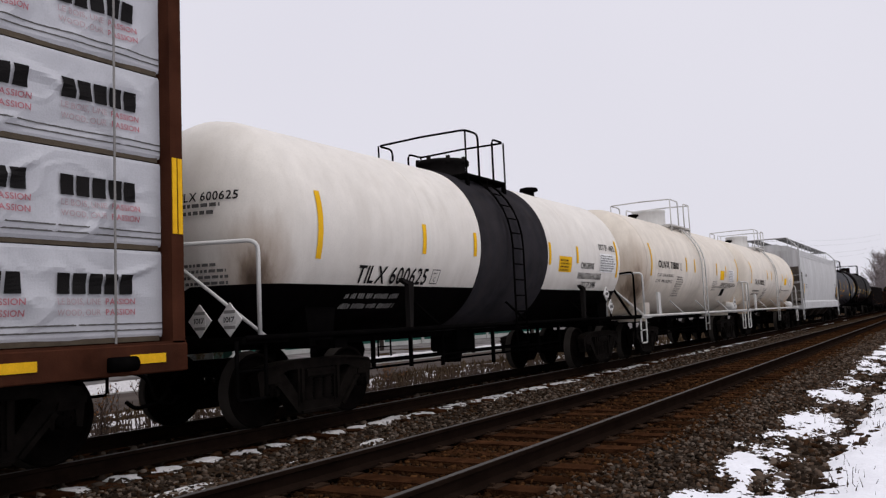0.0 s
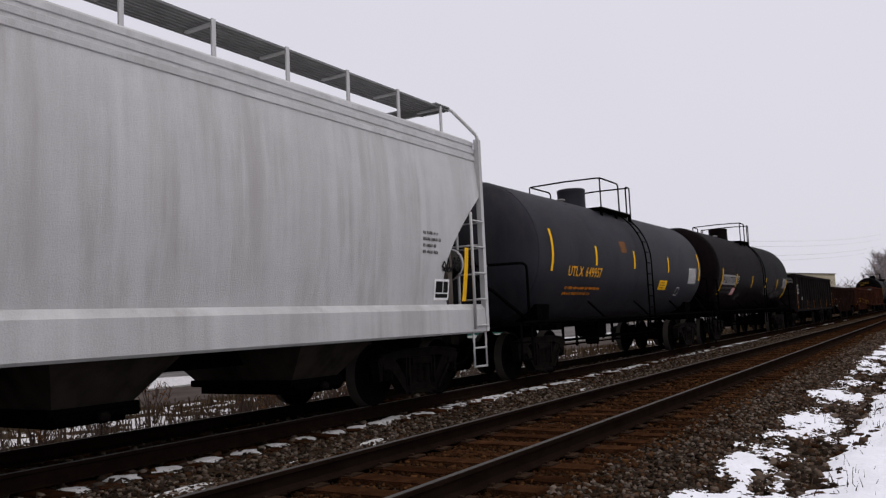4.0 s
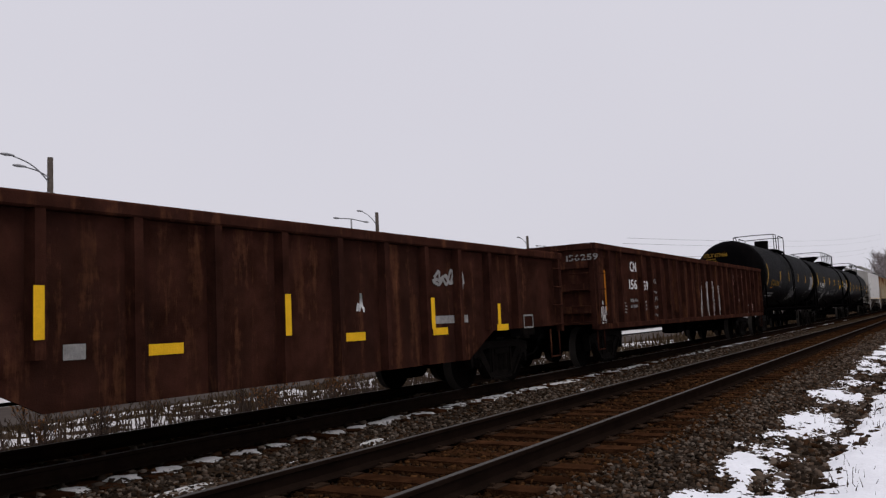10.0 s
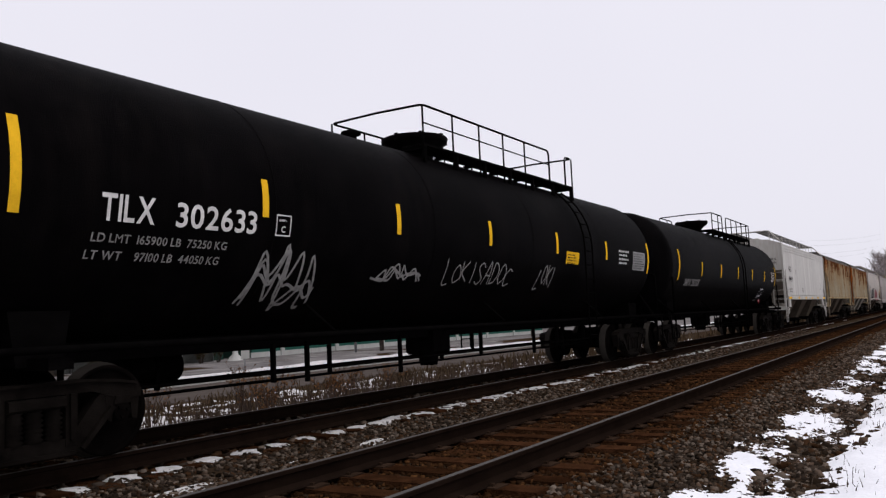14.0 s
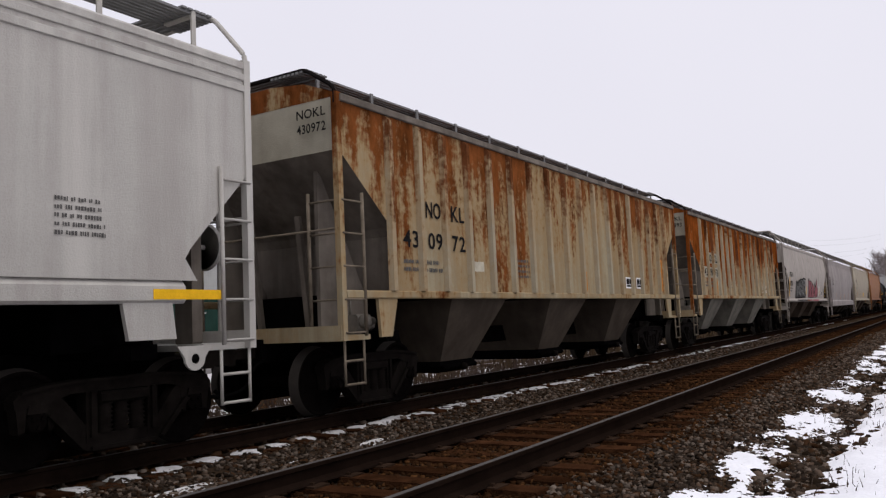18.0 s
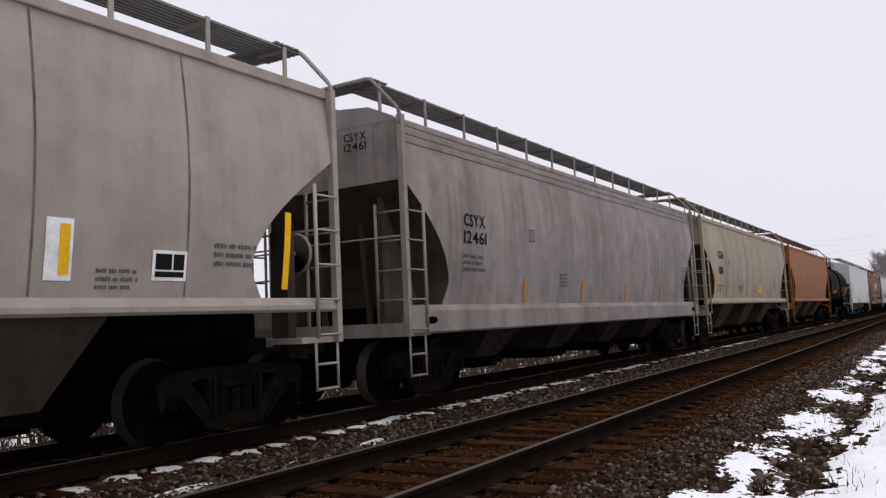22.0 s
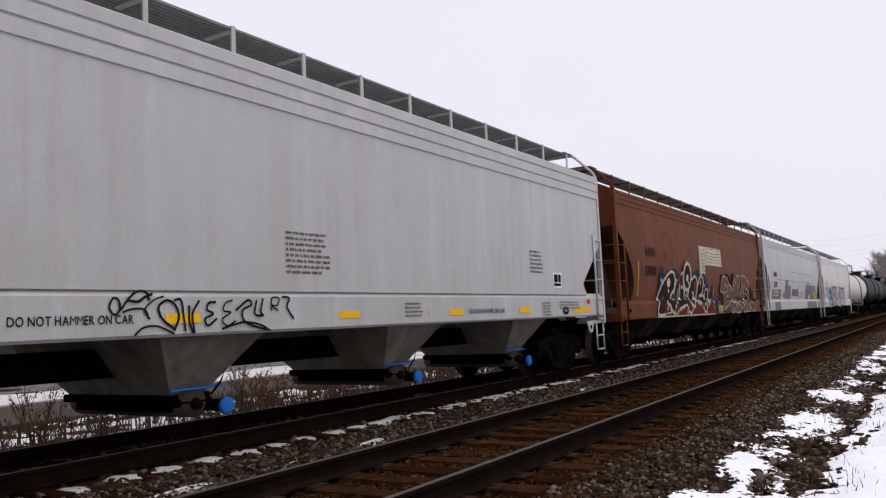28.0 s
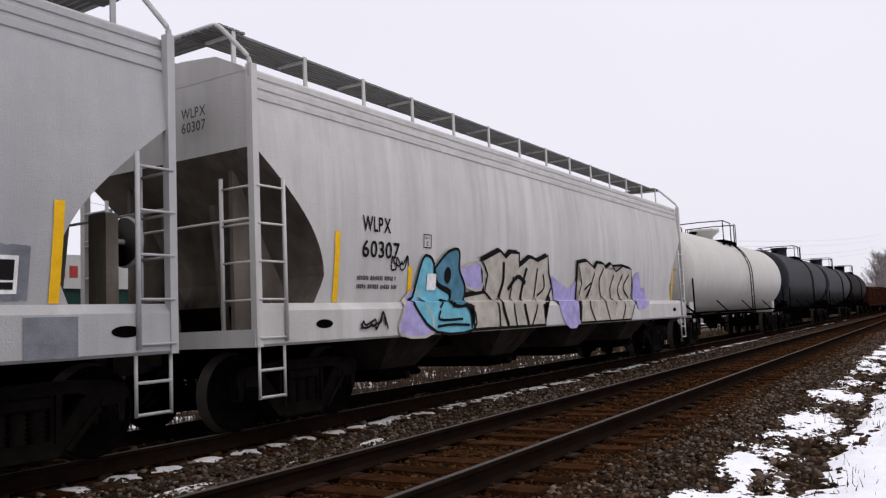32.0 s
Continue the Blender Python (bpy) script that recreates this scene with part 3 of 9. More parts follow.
def truck(car, x):
    t = part("truck", BOLSTER, None, car, "grimy cast steel four-wheel truck")
    t.location = (x, 0, 0)
    for s in (-1, 1):
        part("side_frame", FRAMES[s], None, t)
        part("spring_nest", SPRINGS[s], None, t)
    for k, q in ((0, -0.889), (1, 0.889)):
        w = part("wheelset", WHEELSET, None, t)
        w.location = (q, 0, 0.457)
        AXLES.append((w, k))
    return t


def coupler_mesh(s):
    g = Geo()
    g.box(min(s * 0.0, s * 0.55), max(s * 0.0, s * 0.55), -0.07, 0.07, 0.80, 0.95, 0.015)
    g.slab([(s * 0.5, 0.74), (s * 0.5, 1.02), (s * 0.62, 1.02), (s * 0.78, 0.98), (s * 0.78, 0.78), (s * 0.62, 0.74)], -0.17, 0.05)
    g.box(min(s * 0.60, s * 0.76), max(s * 0.60, s * 0.76), 0.08, 0.17, 0.76, 1.0, 0.02)
    return g.mesh("coupler", M["truck"])


COUPLERS = {s: coupler_mesh(s) for s in (-1, 1)}


def hose_mesh(s):
    g = Geo()
    g.tube(bend([(s * 0.1, -0.28, 0.78), (s * 0.3, -0.30, 0.72), (s * 0.42, -0.26, 0.42), (s * 0.75, -0.18, 0.36), (s * 0.85, -0.15, 0.45)], 0.15), 0.024, 7)
    return g.mesh("brake_hose", M["under"])


HOSES = {s: hose_mesh(s) for s in (-1, 1)}


def couple(car, x0, x1):
    for s, x in ((-1, x0), (1, x1)):
        for name, me in (("coupler", COUPLERS[s]), ("brake_hose", HOSES[s])):
            o = part(name, me, None, car)
            o.location = (x, 0, 0)


# ---- lettering and marks laid on a surface y = surf(x, z) ----
GLYPHS = {}


def glyph(ch):
    """Flat outline of one character: points and faces, capitals one unit high, and its width."""
    if ch not in GLYPHS:
        cu = bpy.data.curves.new("glyph", "FONT")
        cu.body, cu.size, cu.resolution_u, cu.offset = ch, 1.0, 3, 0.0 if ch == "M" else 0.016
        ob = new("glyph", cu)
        bpy.context.view_layer.update()
        me = bpy.data.meshes.new_from_object(ob.evaluated_get(bpy.context.evaluated_depsgraph_get()))
        v = np.array([tuple(p.co) for p in me.vertices])[:, :2] / 0.69
        x0 = v[:, 0].min()
        v[:, 0] -= x0
        GLYPHS[ch] = (v, [tuple(p.vertices) for p in me.polygons], v[:, 0].max())
        bpy.data.objects.remove(ob)
        bpy.data.meshes.remove(me)
        bpy.data.curves.remove(cu)
    return GLYPHS[ch]


def text_mesh(body):
    """A word set from its characters: points and faces."""
    pts, faces, x, n = [], [], 0.0, 0
    for ch in body:
        if ch == " ":
            x += 0.4
            continue
        v, f, w = glyph(ch)
        pts.append(v + np.array([x, 0.0]))
        faces += [tuple(i + n for i in q) for q in f]
        n += len(v)
        x += w + 0.13
    return np.concatenate(pts), faces


for ch in "ABCDEGHIKLMNOPRSTUWXYZ0123456789-,":
    glyph(ch)


def lettering(parent, body, x, z, h, material, surf, width=None, off=0.012, lean=0.0, name="lettering"):
    v, f = text_mesh(body)
    w = v[:, 0].max() - v[:, 0].min()
    k = h if width is None else width / w
    g = Geo()
    g.add([(x + (p[0] - v[:, 0].min()) * k + p[1] * h * lean, surf(x + (p[0] - v[:, 0].min()) * k, z + p[1] * h) - off, z + p[1] * h) for p in v], f)
    return part(name, g, material, parent)


def quad(g, x0, x1, z0, z1, surf, off=0.008, n=4, lean=0.0):
    vs, fs = [], []
    for i in range(n + 1):
        z = z0 + (z1 - z0) * i / n
        d = (z - z0) * lean
        vs += [(x0 + d, surf(x0, z) - off, z), (x1 + d, surf(x1, z) - off, z)]
    fs = [(2 * i, 2 * i + 1, 2 * i + 3, 2 * i + 2) for i in range(n)]
    return g.add(vs, fs)


def stripe(parent, x, z0, z1, surf, w=0.10, material=None, name="reflector_strip"):
    part(name, quad(Geo(), x - w / 2, x + w / 2, z0, z1, surf, 0.01, 5), material or M["yellow"], parent)


def small_print(parent, x, z, rows, w, h, material, surf, seed=0, off=0.009):
    """Lines of print too small to read: broken bars."""
    rs = random.Random(seed + int(x * 31))
    g = Geo()
    for i in range(rows):
        zz, u = z - i * h * 1.9, x
        end = x + w * rs.uniform(0.75, 1.0)
        left = rs.randint(2, 7)
        while u < end:
            q = rs.uniform(0.28, 0.62) * h
            quad(g, u, min(u + q, end), zz + h * rs.choice((0.0, 0.0, 0.12)), zz + h * rs.choice((1.0, 1.0, 0.85)), surf, off, 1)
            u += q + h * 0.20
            left -= 1
            if left == 0:
                u += h * 0.55
                left = rs.randint(2, 7)
    tagged(part("small_print", g, material, parent), kind="stuff")


def panel(parent, x0, x1, z0, z1, material, surf, off=0.006, name="panel_patch", label=""):
    return part(name, quad(Geo(), x0, x1, z0, z1, surf, off, 8), material, parent, label)


def diamond(parent, x, z, r, surf, board=None, off=0.03):
    g = Geo().add([(x, surf(x, z) - off, z - r), (x + r, surf(x, z) - off, z), (x, surf(x, z) - off, z + r), (x - r, surf(x, z) - off, z),
                   (x, surf(x, z) - off + 0.02, z - r), (x + r, surf(x, z) - off + 0.02, z), (x, surf(x, z) - off + 0.02, z + r), (x - r, surf(x, z) - off + 0.02, z)],
                  [(0, 1, 2, 3), (7, 6, 5, 4), (0, 4, 5, 1), (1, 5, 6, 2), (2, 6, 7, 3), (3, 7, 4, 0)])
    p = part("hazard_placard", g, M["chalk"], parent, "white diamond hazard placard")
    b = Geo()
    q = r * 0.86
    o = off + 0.004
    flat = lambda a, c: surf(x, z)
    quad(b, x - q * 0.62, x + q * 0.62, z - r * 0.17, z + r * 0.17, flat, o + 0.0, 1)
    for s in (-1, 1):
        b.add([(x, surf(x, z) - o, z + s * q), (x + q * 0.45, surf(x, z) - o, z + s * q * 0.55), (x - q * 0.45, surf(x, z) - o, z + s * q * 0.55)], [(0, 1, 2)])
    part("placard_print", b, M["inkgrey"], parent)
    return p


# letters drawn with a spray can, as strokes in a unit box
STROKES = {"A": "0,0 .5,1 1,0|.2,.4 .8,.4", "C": "1,.85 .5,1 .05,.6 .1,.2 .5,0 1,.15", "E": "1,1 .1,1 .05,0 1,0|.1,.5 .8,.5", "H": "0,0 .05,1|1,0 .95,1|0,.5 1,.5",
           "I": ".5,0 .5,1", "K": ".05,0 .05,1|1,1 .1,.5 1,0", "L": ".1,1 .05,0 .9,0", "N": "0,0 .05,1 .95,0 1,1", "R": "0,0 .05,1 .8,.95 .9,.6 .1,.5 1,0", "U": "0,1 .1,.15 .5,0 .9,.15 1,1",
           "S": "1,.85 .5,1 .05,.75 .5,.5 .95,.25 .5,0 0,.15", "O": ".5,0 .05,.3 .05,.7 .5,1 .95,.7 .95,.3 .5,0", "T": "0,1 1,1|.5,1 .5,0", "M": "0,0 .1,1 .5,.3 .9,1 1,0", "P": ".1,0 .1,1 .9,.9 .9,.55 .1,.5",
           "X": "0,0 1,1|0,1 1,0", "Y": "0,1 .5,.5 1,1|.5,.5 .5,0", "Z": "0,1 1,1 0,0 1,0", "G": "1,.8 .5,1 .05,.6 .1,.15 .6,0 1,.2 1,.5 .6,.5", "W": "0,1 .25,0 .5,.7 .75,0 1,1",
           "J": ".8,1 .8,.2 .4,0 0,.2", "Q": ".5,.1 .05,.4 .2,.9 .7,1 .95,.5 .5,.1 1,0", "V": "0,1 .5,0 1,1", "D": "0,0 .05,1 .7,.9 1,.5 .7,.1 0,0", "B": "0,0 .05,1 .8,.9 .75,.55 .1,.5 .95,.4 .9,.05 0,0"}


def smooth_line(pts, n=4):
    """Catmull-Rom through the points."""
    p = [np.array(q, float) for q in pts]
    p = [2 * p[0] - p[1]] + p + [2 * p[-1] - p[-2]]
    out = []
    for a, b, c, d in zip(p, p[1:], p[2:], p[3:]):
        for i in range(n):
            t = i / n
            out.append(0.5 * ((2 * b) + (c - a) * t + (2 * a - 5 * b + 4 * c - d) * t * t + (3 * b - a - 3 * c + d) * t ** 3))
    return out + [p[-2]]


def ribbon(g, line, w, surf, off):
    k = len(g.v)
    vs = []
    for i, p in enumerate(line):
        d = line[min(i + 1, len(line) - 1)] - line[max(i - 1, 0)]
        d = d / (np.linalg.norm(d) + 1e-9)
        e = np.array([-d[1], d[0]]) * w / 2
        for q in (p - e, p + e):
            vs.append((q[0], surf(q[0], q[1]) - off, q[1]))
    g.add(vs, [(2 * i, 2 * i + 1, 2 * i + 3, 2 * i + 2) for i in range(len(line) - 1)])


def graffiti(parent, word, x, z, w, h, surf, layers, seed=0, round_=True, wild=0.12, name="graffiti"):
    """A sprayed word: layers of (stroke width, material, offset), widest first."""
    rs = random.Random(seed)
    lines, n = [], len(word)
    for i, ch in enumerate(word):
        if ch not in STROKES:
            continue
        cw = w / n
        x0, zz, hh, sl = x + i * cw, z + rs.uniform(-wild, wild) * h, h * rs.uniform(1 - wild, 1 + wild), rs.uniform(-0.15, 0.25) * wild * 6
        for st in STROKES[ch].split("|"):
            pts = [tuple(float(q) for q in p.split(",")) for p in st.split()]
            pts = [(x0 + cw * 0.86 * (a + rs.uniform(-wild, wild) * 0.5) + b * sl * cw, zz + hh * (b + rs.uniform(-wild, wild) * 0.4)) for a, b in pts]
            lines.append(smooth_line(pts) if round_ else [np.array(p) for p in pts])
    for sw, m, off in layers:
        g = Geo()
        for ln in lines:
            ribbon(g, ln, sw, surf, off)
            off += 0.0006
        part(name, g, m, parent)


def scribble(parent, x, z, w, h, surf, material, sw=0.025, seed=0, loops=3):
    rs = random.Random(seed)
    g = Geo()
    for k in range(loops):
        pts, u = [], 0.0
        m = 9
        for i in range(m):
            u = (i + rs.uniform(-0.6, 0.6)) / (m - 1)
            pts.append((x + w * u, z + h * (rs.random() if i % 2 else rs.random() * 0.5)))
        ribbon(g, smooth_line(pts, 5), sw, surf, 0.012 + 0.001 * k)
    part("graffiti_tag", g, material, parent)


def lines_on(t, rows, sf, material, w=0.03, off=0.013, name="spray_line"):
    g = Geo()
    for i, pts in enumerate(rows):
        ribbon(g, smooth_line(pts), w, sf, off + i * 0.0004)
    part(name, g, material, t)


# ---- tank cars ----
def tank_car(mark, f, r, R=1.5, zc=2.55, shell="black", metalwork="under", rail=(-1.3, 0.9, 0.0, 0.6, 4.6), dome=("housing", -0.4, 0.46), label="", over=1.95, lower=None, band=None, head=0.78, valve=None, full_sill=True, ext=(0.48, 0.04), pale_front=None, brace=True, small_valve=False,
             cover="shell", group="freight train cars"):
    s, h = (f + r) / 2, (r - f) / 2
    car = thing("tank_car", label, "tank car", group)
    TRAIN.append((car, s))
    body, trim = M[shell], M[metalwork]
    end, hb, hr = h + over, h + ext[0], h + ext[1]
    prof = []
    for i in range(9):
        a = radians(90 * i / 8)
        prof.append((-hb - head * math.cos(a), max(0.0, R * math.sin(a))))
    prof = prof + [(-x - hb + hr, q) for x, q in reversed(prof)]
    prof = prof[:9] + [(-hb * 0.98, R)] + [(hr * 0.98, R)] + prof[9:]
    tank = part("tank_shell", Geo().lathe(prof, 72, zc), body, car)
    surf = lambda x, z: -math.sqrt(max(0.04, R * R - (z - zc) ** 2))
    # weld seams
    k = 3 if h < 6 else 4
    for i in range(k + 2):
        x = -hb + (hb + hr) * i / (k + 1)
        if not lower or abs(x) < hb - 0.1:
            part("weld_seam", Geo().lathe([(x - 0.012, R + 0.001), (x - 0.006, R + 0.005), (x + 0.006, R + 0.005), (x + 0.012, R + 0.001)], 64, zc), body, tank)
    if lower:
        zl, m = lower
        rings = [(x, q + 0.009) for x, q in prof if q > abs(zl - zc) + 0.005]
        n, vs = 36, []
        for x, q in rings:
            a0 = math.pi - math.asin((zl - zc) / q)
            a1 = 3 * math.pi - a0
            for j in range(n + 1):
                a = a0 + (a1 - a0) * j / n
                e = 0.012 if x < -hb else (-0.012 if x > hr else 0.0)
                vs.append((x - e, q * math.cos(a), zc + q * math.sin(a)))
        fs = [(i * (n + 1) + j, i * (n + 1) + j + 1, (i + 1) * (n + 1) + j + 1, (i + 1) * (n + 1) + j) for i in range(len(rings) - 1) for j in range(n)]
        part("lower_jacket", Geo().add(vs, fs, True), m, tank, "black lower half of the tank")
    if band:
        part("center_band", Geo().lathe([(band[0], R + 0.013), (band[1], R + 0.013)], 72, zc), band[2], tank, "matt black band round the tank")
    # underframe
    part("center_sill", Geo().box(-end, end, -0.19, 0.19, 0.93, 1.15), M["under"], car)
    tx = h - 0.35
    for q in (-1, 1):
        truck(car, q * tx)
        pale = shell.startswith("white") and not lower
        sad = Geo().slab([(q * tx - 0.22, 0.95), (q * tx + 0.22, 0.95), (q * tx + 0.3, 1.45), (q * tx - 0.3, 1.45)], -1.12, 1.12)
        part("saddle", sad, body if pale else M["under"], car)
        part("bolster_web", Geo().box(q * tx - 0.12, q * tx + 0.12, -1.45, 1.45, 0.92, 1.03), M["under"], car)
        # end platform, rails, steps
        x0, x1 = sorted((q * (end - 1.05), q * (end - 0.3)))
        part("end_platform", Geo().box(x0, x1, -1.5, 1.5, 1.04, 1.11), trim, car)
        hm = M[pale_front] if pale_front and q < 0 else trim
        for y in (-1, 1):
            part("end_handrail", Geo().tube(bend([(q * (end - 0.62), y * 1.45, 1.1), (q * (end - 0.62), y * 1.45, 2.22), (q * (end - 0.08), y * 0.55, 2.2), (q * (end - 0.02), 0, 2.2)], 0.13), 0.026, 7), hm, car)
            part("inner_handrail", Geo().tube(bend([(q * (end - 0.12), y * 0.62, 1.1), (q * (end - 0.12), y * 0.62, 2.36), (q * end, 0, 2.36)], 0.12), 0.026, 7), trim, car)
            xs = q * (end - (0.73 if q > 0 and brace is not True else 0.48))
            st = part("side_step", Geo().tube(bend([(xs - 0.22, y * 1.45, 1.08), (xs - 0.22, y * 1.45, 0.42), (xs + 0.22, y * 1.45, 0.42), (xs + 0.22, y * 1.45, 1.08)], 0.05), 0.022, 6), trim, car)
            part("tread", Geo().tube([(xs - 0.22, y * 1.45, 0.74), (xs + 0.22, y * 1.45, 0.74)], 0.018, 6), trim, st)
            if not brace or (brace == "front" and q > 0):
                if q < 0:
                    part("stanchion", Geo().tube([(-end + 0.24, y * 1.45, 1.08), (-end + 0.24, y * 1.45, 2.12)], 0.026, 7), trim, car)
                continue
            part("diagonal_brace", Geo().tube([(q * (end - 0.12), y * 0.62, 2.0), (q * (end - 0.78), y * 1.4, 1.1)], 0.022 if pale_front and q < 0 else 0.033, 7), hm, car)
    if full_sill:
        for y in (-1.5, 1.5):
            part("side_runner", Geo().tube([(-end + 0.35, y, 1.10), (end - 0.35, y, 1.10)], 0.036, 7), trim, car)
            for i in range(3):
                x = -h * 0.55 + 1.1 * h * i / 2
                part("runner_bracket", Geo().tube([(x + 0.25, y, 1.12), (x, y * 0.80, 1.50)], 0.022, 6), trim, car)
    # brake gear below
    for y, z in ((-0.55, 0.62), (-0.2, 0.50), (0.45, 0.58)):
        part("brake_rod", Geo().tube([(-tx + 1.2, y, z), (tx - 1.2, y, z)], 0.022, 6), M["under"], car)
    rs = random.Random(int(f * 10))
    m = max(6, int(h * 1.6))
    for i in range(m):
        x = -tx + 1.3 + (2 * tx - 2.6) * i / (m - 1) + rs.uniform(-0.15, 0.15)
        y = rs.choice((-0.55, -0.2, 0.45))
        part("rod_hanger", Geo().box(x - 0.025, x + 0.025, y - 0.03, y + 0.03, rs.uniform(0.36, 0.55), 1.0), M["under"], car)
    res = Geo().lathe([(-tx + 1.9, 0.0), (-tx + 1.95, 0.2), (-tx + 2.9, 0.2), (-tx + 2.95, 0.0)], 18, 0.78, 0.62)
    part("air_reservoir", res, M["under"], car)
    vb = Geo().box(-0.28, 0.28, -0.3, 0.3, 0.62, 1.1, 0.05).lathe([(0.42, 0.0), (0.42, 0.16), (0.62, 0.2), (0.62, 0.0)], 16, axis="z")
    part("bottom_outlet", vb, M["under"], car)
    couple(car, -end + 0.66, end - 0.66)
    # top fittings
    bx0, bx1, ga, gb, zr = rail
    kind, dx, dr = dome
    zt = zc + R
    top = zt + 0.02
    cm = body if cover == "shell" else M[cover]
    long_walk = bx1 - bx0 > 4
    deck = top - (0.06 if long_walk else 0.165)
    profs = {"plain": [(-0.14, 1.0), (0.34, 1.0), (0.36, 1.02), (0.42, 1.02), (0.44, 0.97), (0.44, 0.0)], "housing": [(-0.14, 0.9), (0.36, 0.9), (0.37, 1.0), (0.41, 1.0), (0.45, 0.9), (0.46, 0.0)], "low": [(-0.14, 0.86), (0.20, 0.86), (0.22, 1.0), (0.28, 1.0), (0.31, 0.0)],
             "funnel": [(-0.14, 0.55), (0.06, 0.55), (0.26, 0.95), (0.34, 1.0), (0.37, 0.96), (0.37, 0.0)]}
    man = part("manway_housing", Geo().lathe([(u, q * dr) for u, q in profs[kind]], 30, top, axis="z").shift(dx), cm, car)
    bolts = Geo()
    for i in range(0 if kind == "plain" else 8):
        a = i * math.pi / 4
        bx, by = dx + dr * 0.93 * math.cos(a), dr * 0.93 * math.sin(a)
        bolts.box(bx - 0.03, bx + 0.03, by - 0.03, by + 0.03, top + profs[kind][3][0] - 0.08, top + profs[kind][3][0] + 0.05)
    if bolts.v:
        tagged(part("cover_bolts", bolts, cm, man), kind="stuff")
    vx = bx0 - 0.7 if valve is None else valve
    kv = 0.7 if small_valve else (1.0 if valve is None else 1.3)
    part("relief_valve", Geo().lathe([(-0.14, 0.10 * kv), (0.10 * kv, 0.10 * kv), (0.12 * kv, 0.17 * kv), (0.17 * kv, 0.16 * kv), (0.20 * kv, 0.0)], 14, top, axis="z").shift(vx), M["inkgrey"] if small_valve else M["under"], car)
    side = zc + math.sqrt(R * R - 0.92)
    for y in (-1, 1):
        gr = Geo()
        for i in range(5):
            yy = y * (0.58 + 0.09 * i)
            gr.box(bx0, bx1, yy - 0.036, yy + 0.036, deck - 0.02, deck + 0.02)
        for x in np.linspace(bx0 + 0.05, bx1 - 0.05, max(3, int((bx1 - bx0) / 0.8))):
            a, b = sorted((y * 0.5, y * 0.98))
            gr.box(x - 0.03, x + 0.03, a, b, deck - 0.07, deck - 0.018)
            gr.box(x - 0.03, x + 0.03, min(y * 0.92, y * 0.98), max(y * 0.92, y * 0.98), side - 0.08, deck - 0.05)
        part("top_platform", gr, trim, car, "grating platform on top of the tank")
        hoop = Geo().tube(bend([(ga, y * 0.97, deck), (ga, y * 0.97, zr), (bx0, y * 0.97, zr), (bx0, 0, zr + 0.02)], 0.12), 0.021, 7)
        part("safety_rail", hoop, trim, car)
        hoop = Geo().tube(bend([(gb, y * 0.97, deck), (gb, y * 0.97, zr), (bx1, y * 0.97, zr), (bx1, 0, zr + 0.02)], 0.12), 0.021, 7)
        part("safety_rail", hoop, trim, car)
        xs = [bx0, bx1] + ([x for x in np.arange(bx0 + 0.95, ga - 0.3, 0.95)] + [x for x in np.arange(gb + 0.95, bx1 - 0.3, 0.95)] if long_walk else [])
        for x in xs:
            part("rail_post", Geo().tube([(x, y * 0.97, side), (x, y * 0.97, zr)], 0.019, 6), trim, car)
        if long_walk:
            part("knee_rail", Geo().tube([(bx0, y * 0.97, (top + zr) / 2), (ga, y * 0.97, (top + zr) / 2)], 0.013, 6), trim, car)
    lx = (ga + gb) / 2
    for y in (-1, 1):
        pts = []
        for i in range(7):
            a = radians(36 + 54 * i / 6)
            pts.append((y * (R + 0.08) * math.sin(a), zc + (R + 0.08) * math.cos(a)))
        pts += [(y * (R + 0.08), zc - 0.5), (y * (R + 0.08), 1.5), (y * (R + 0.08), 0.55)]
        ladder = part("side_ladder", Geo().tube([(lx - 0.21, a, b) for a, b in pts], 0.02, 6).tube([(lx + 0.21, a, b) for a, b in pts], 0.02, 6), trim, car)
        run = [0.0]
        for p, q in zip(pts, pts[1:]):
            run.append(run[-1] + math.hypot(q[0] - p[0], q[1] - p[1]))
        m = 12
        for i in range(m):
            t = run[-1] * (i + 0.3) / m
            a, b = float(np.interp(t, run, [p[0] for p in pts])), float(np.interp(t, run, [p[1] for p in pts]))
            part("rung", Geo().tube([(lx - 0.21, a, b), (lx + 0.21, a, b)], 0.014, 5), trim, ladder)
    return car, tank, surf, -s


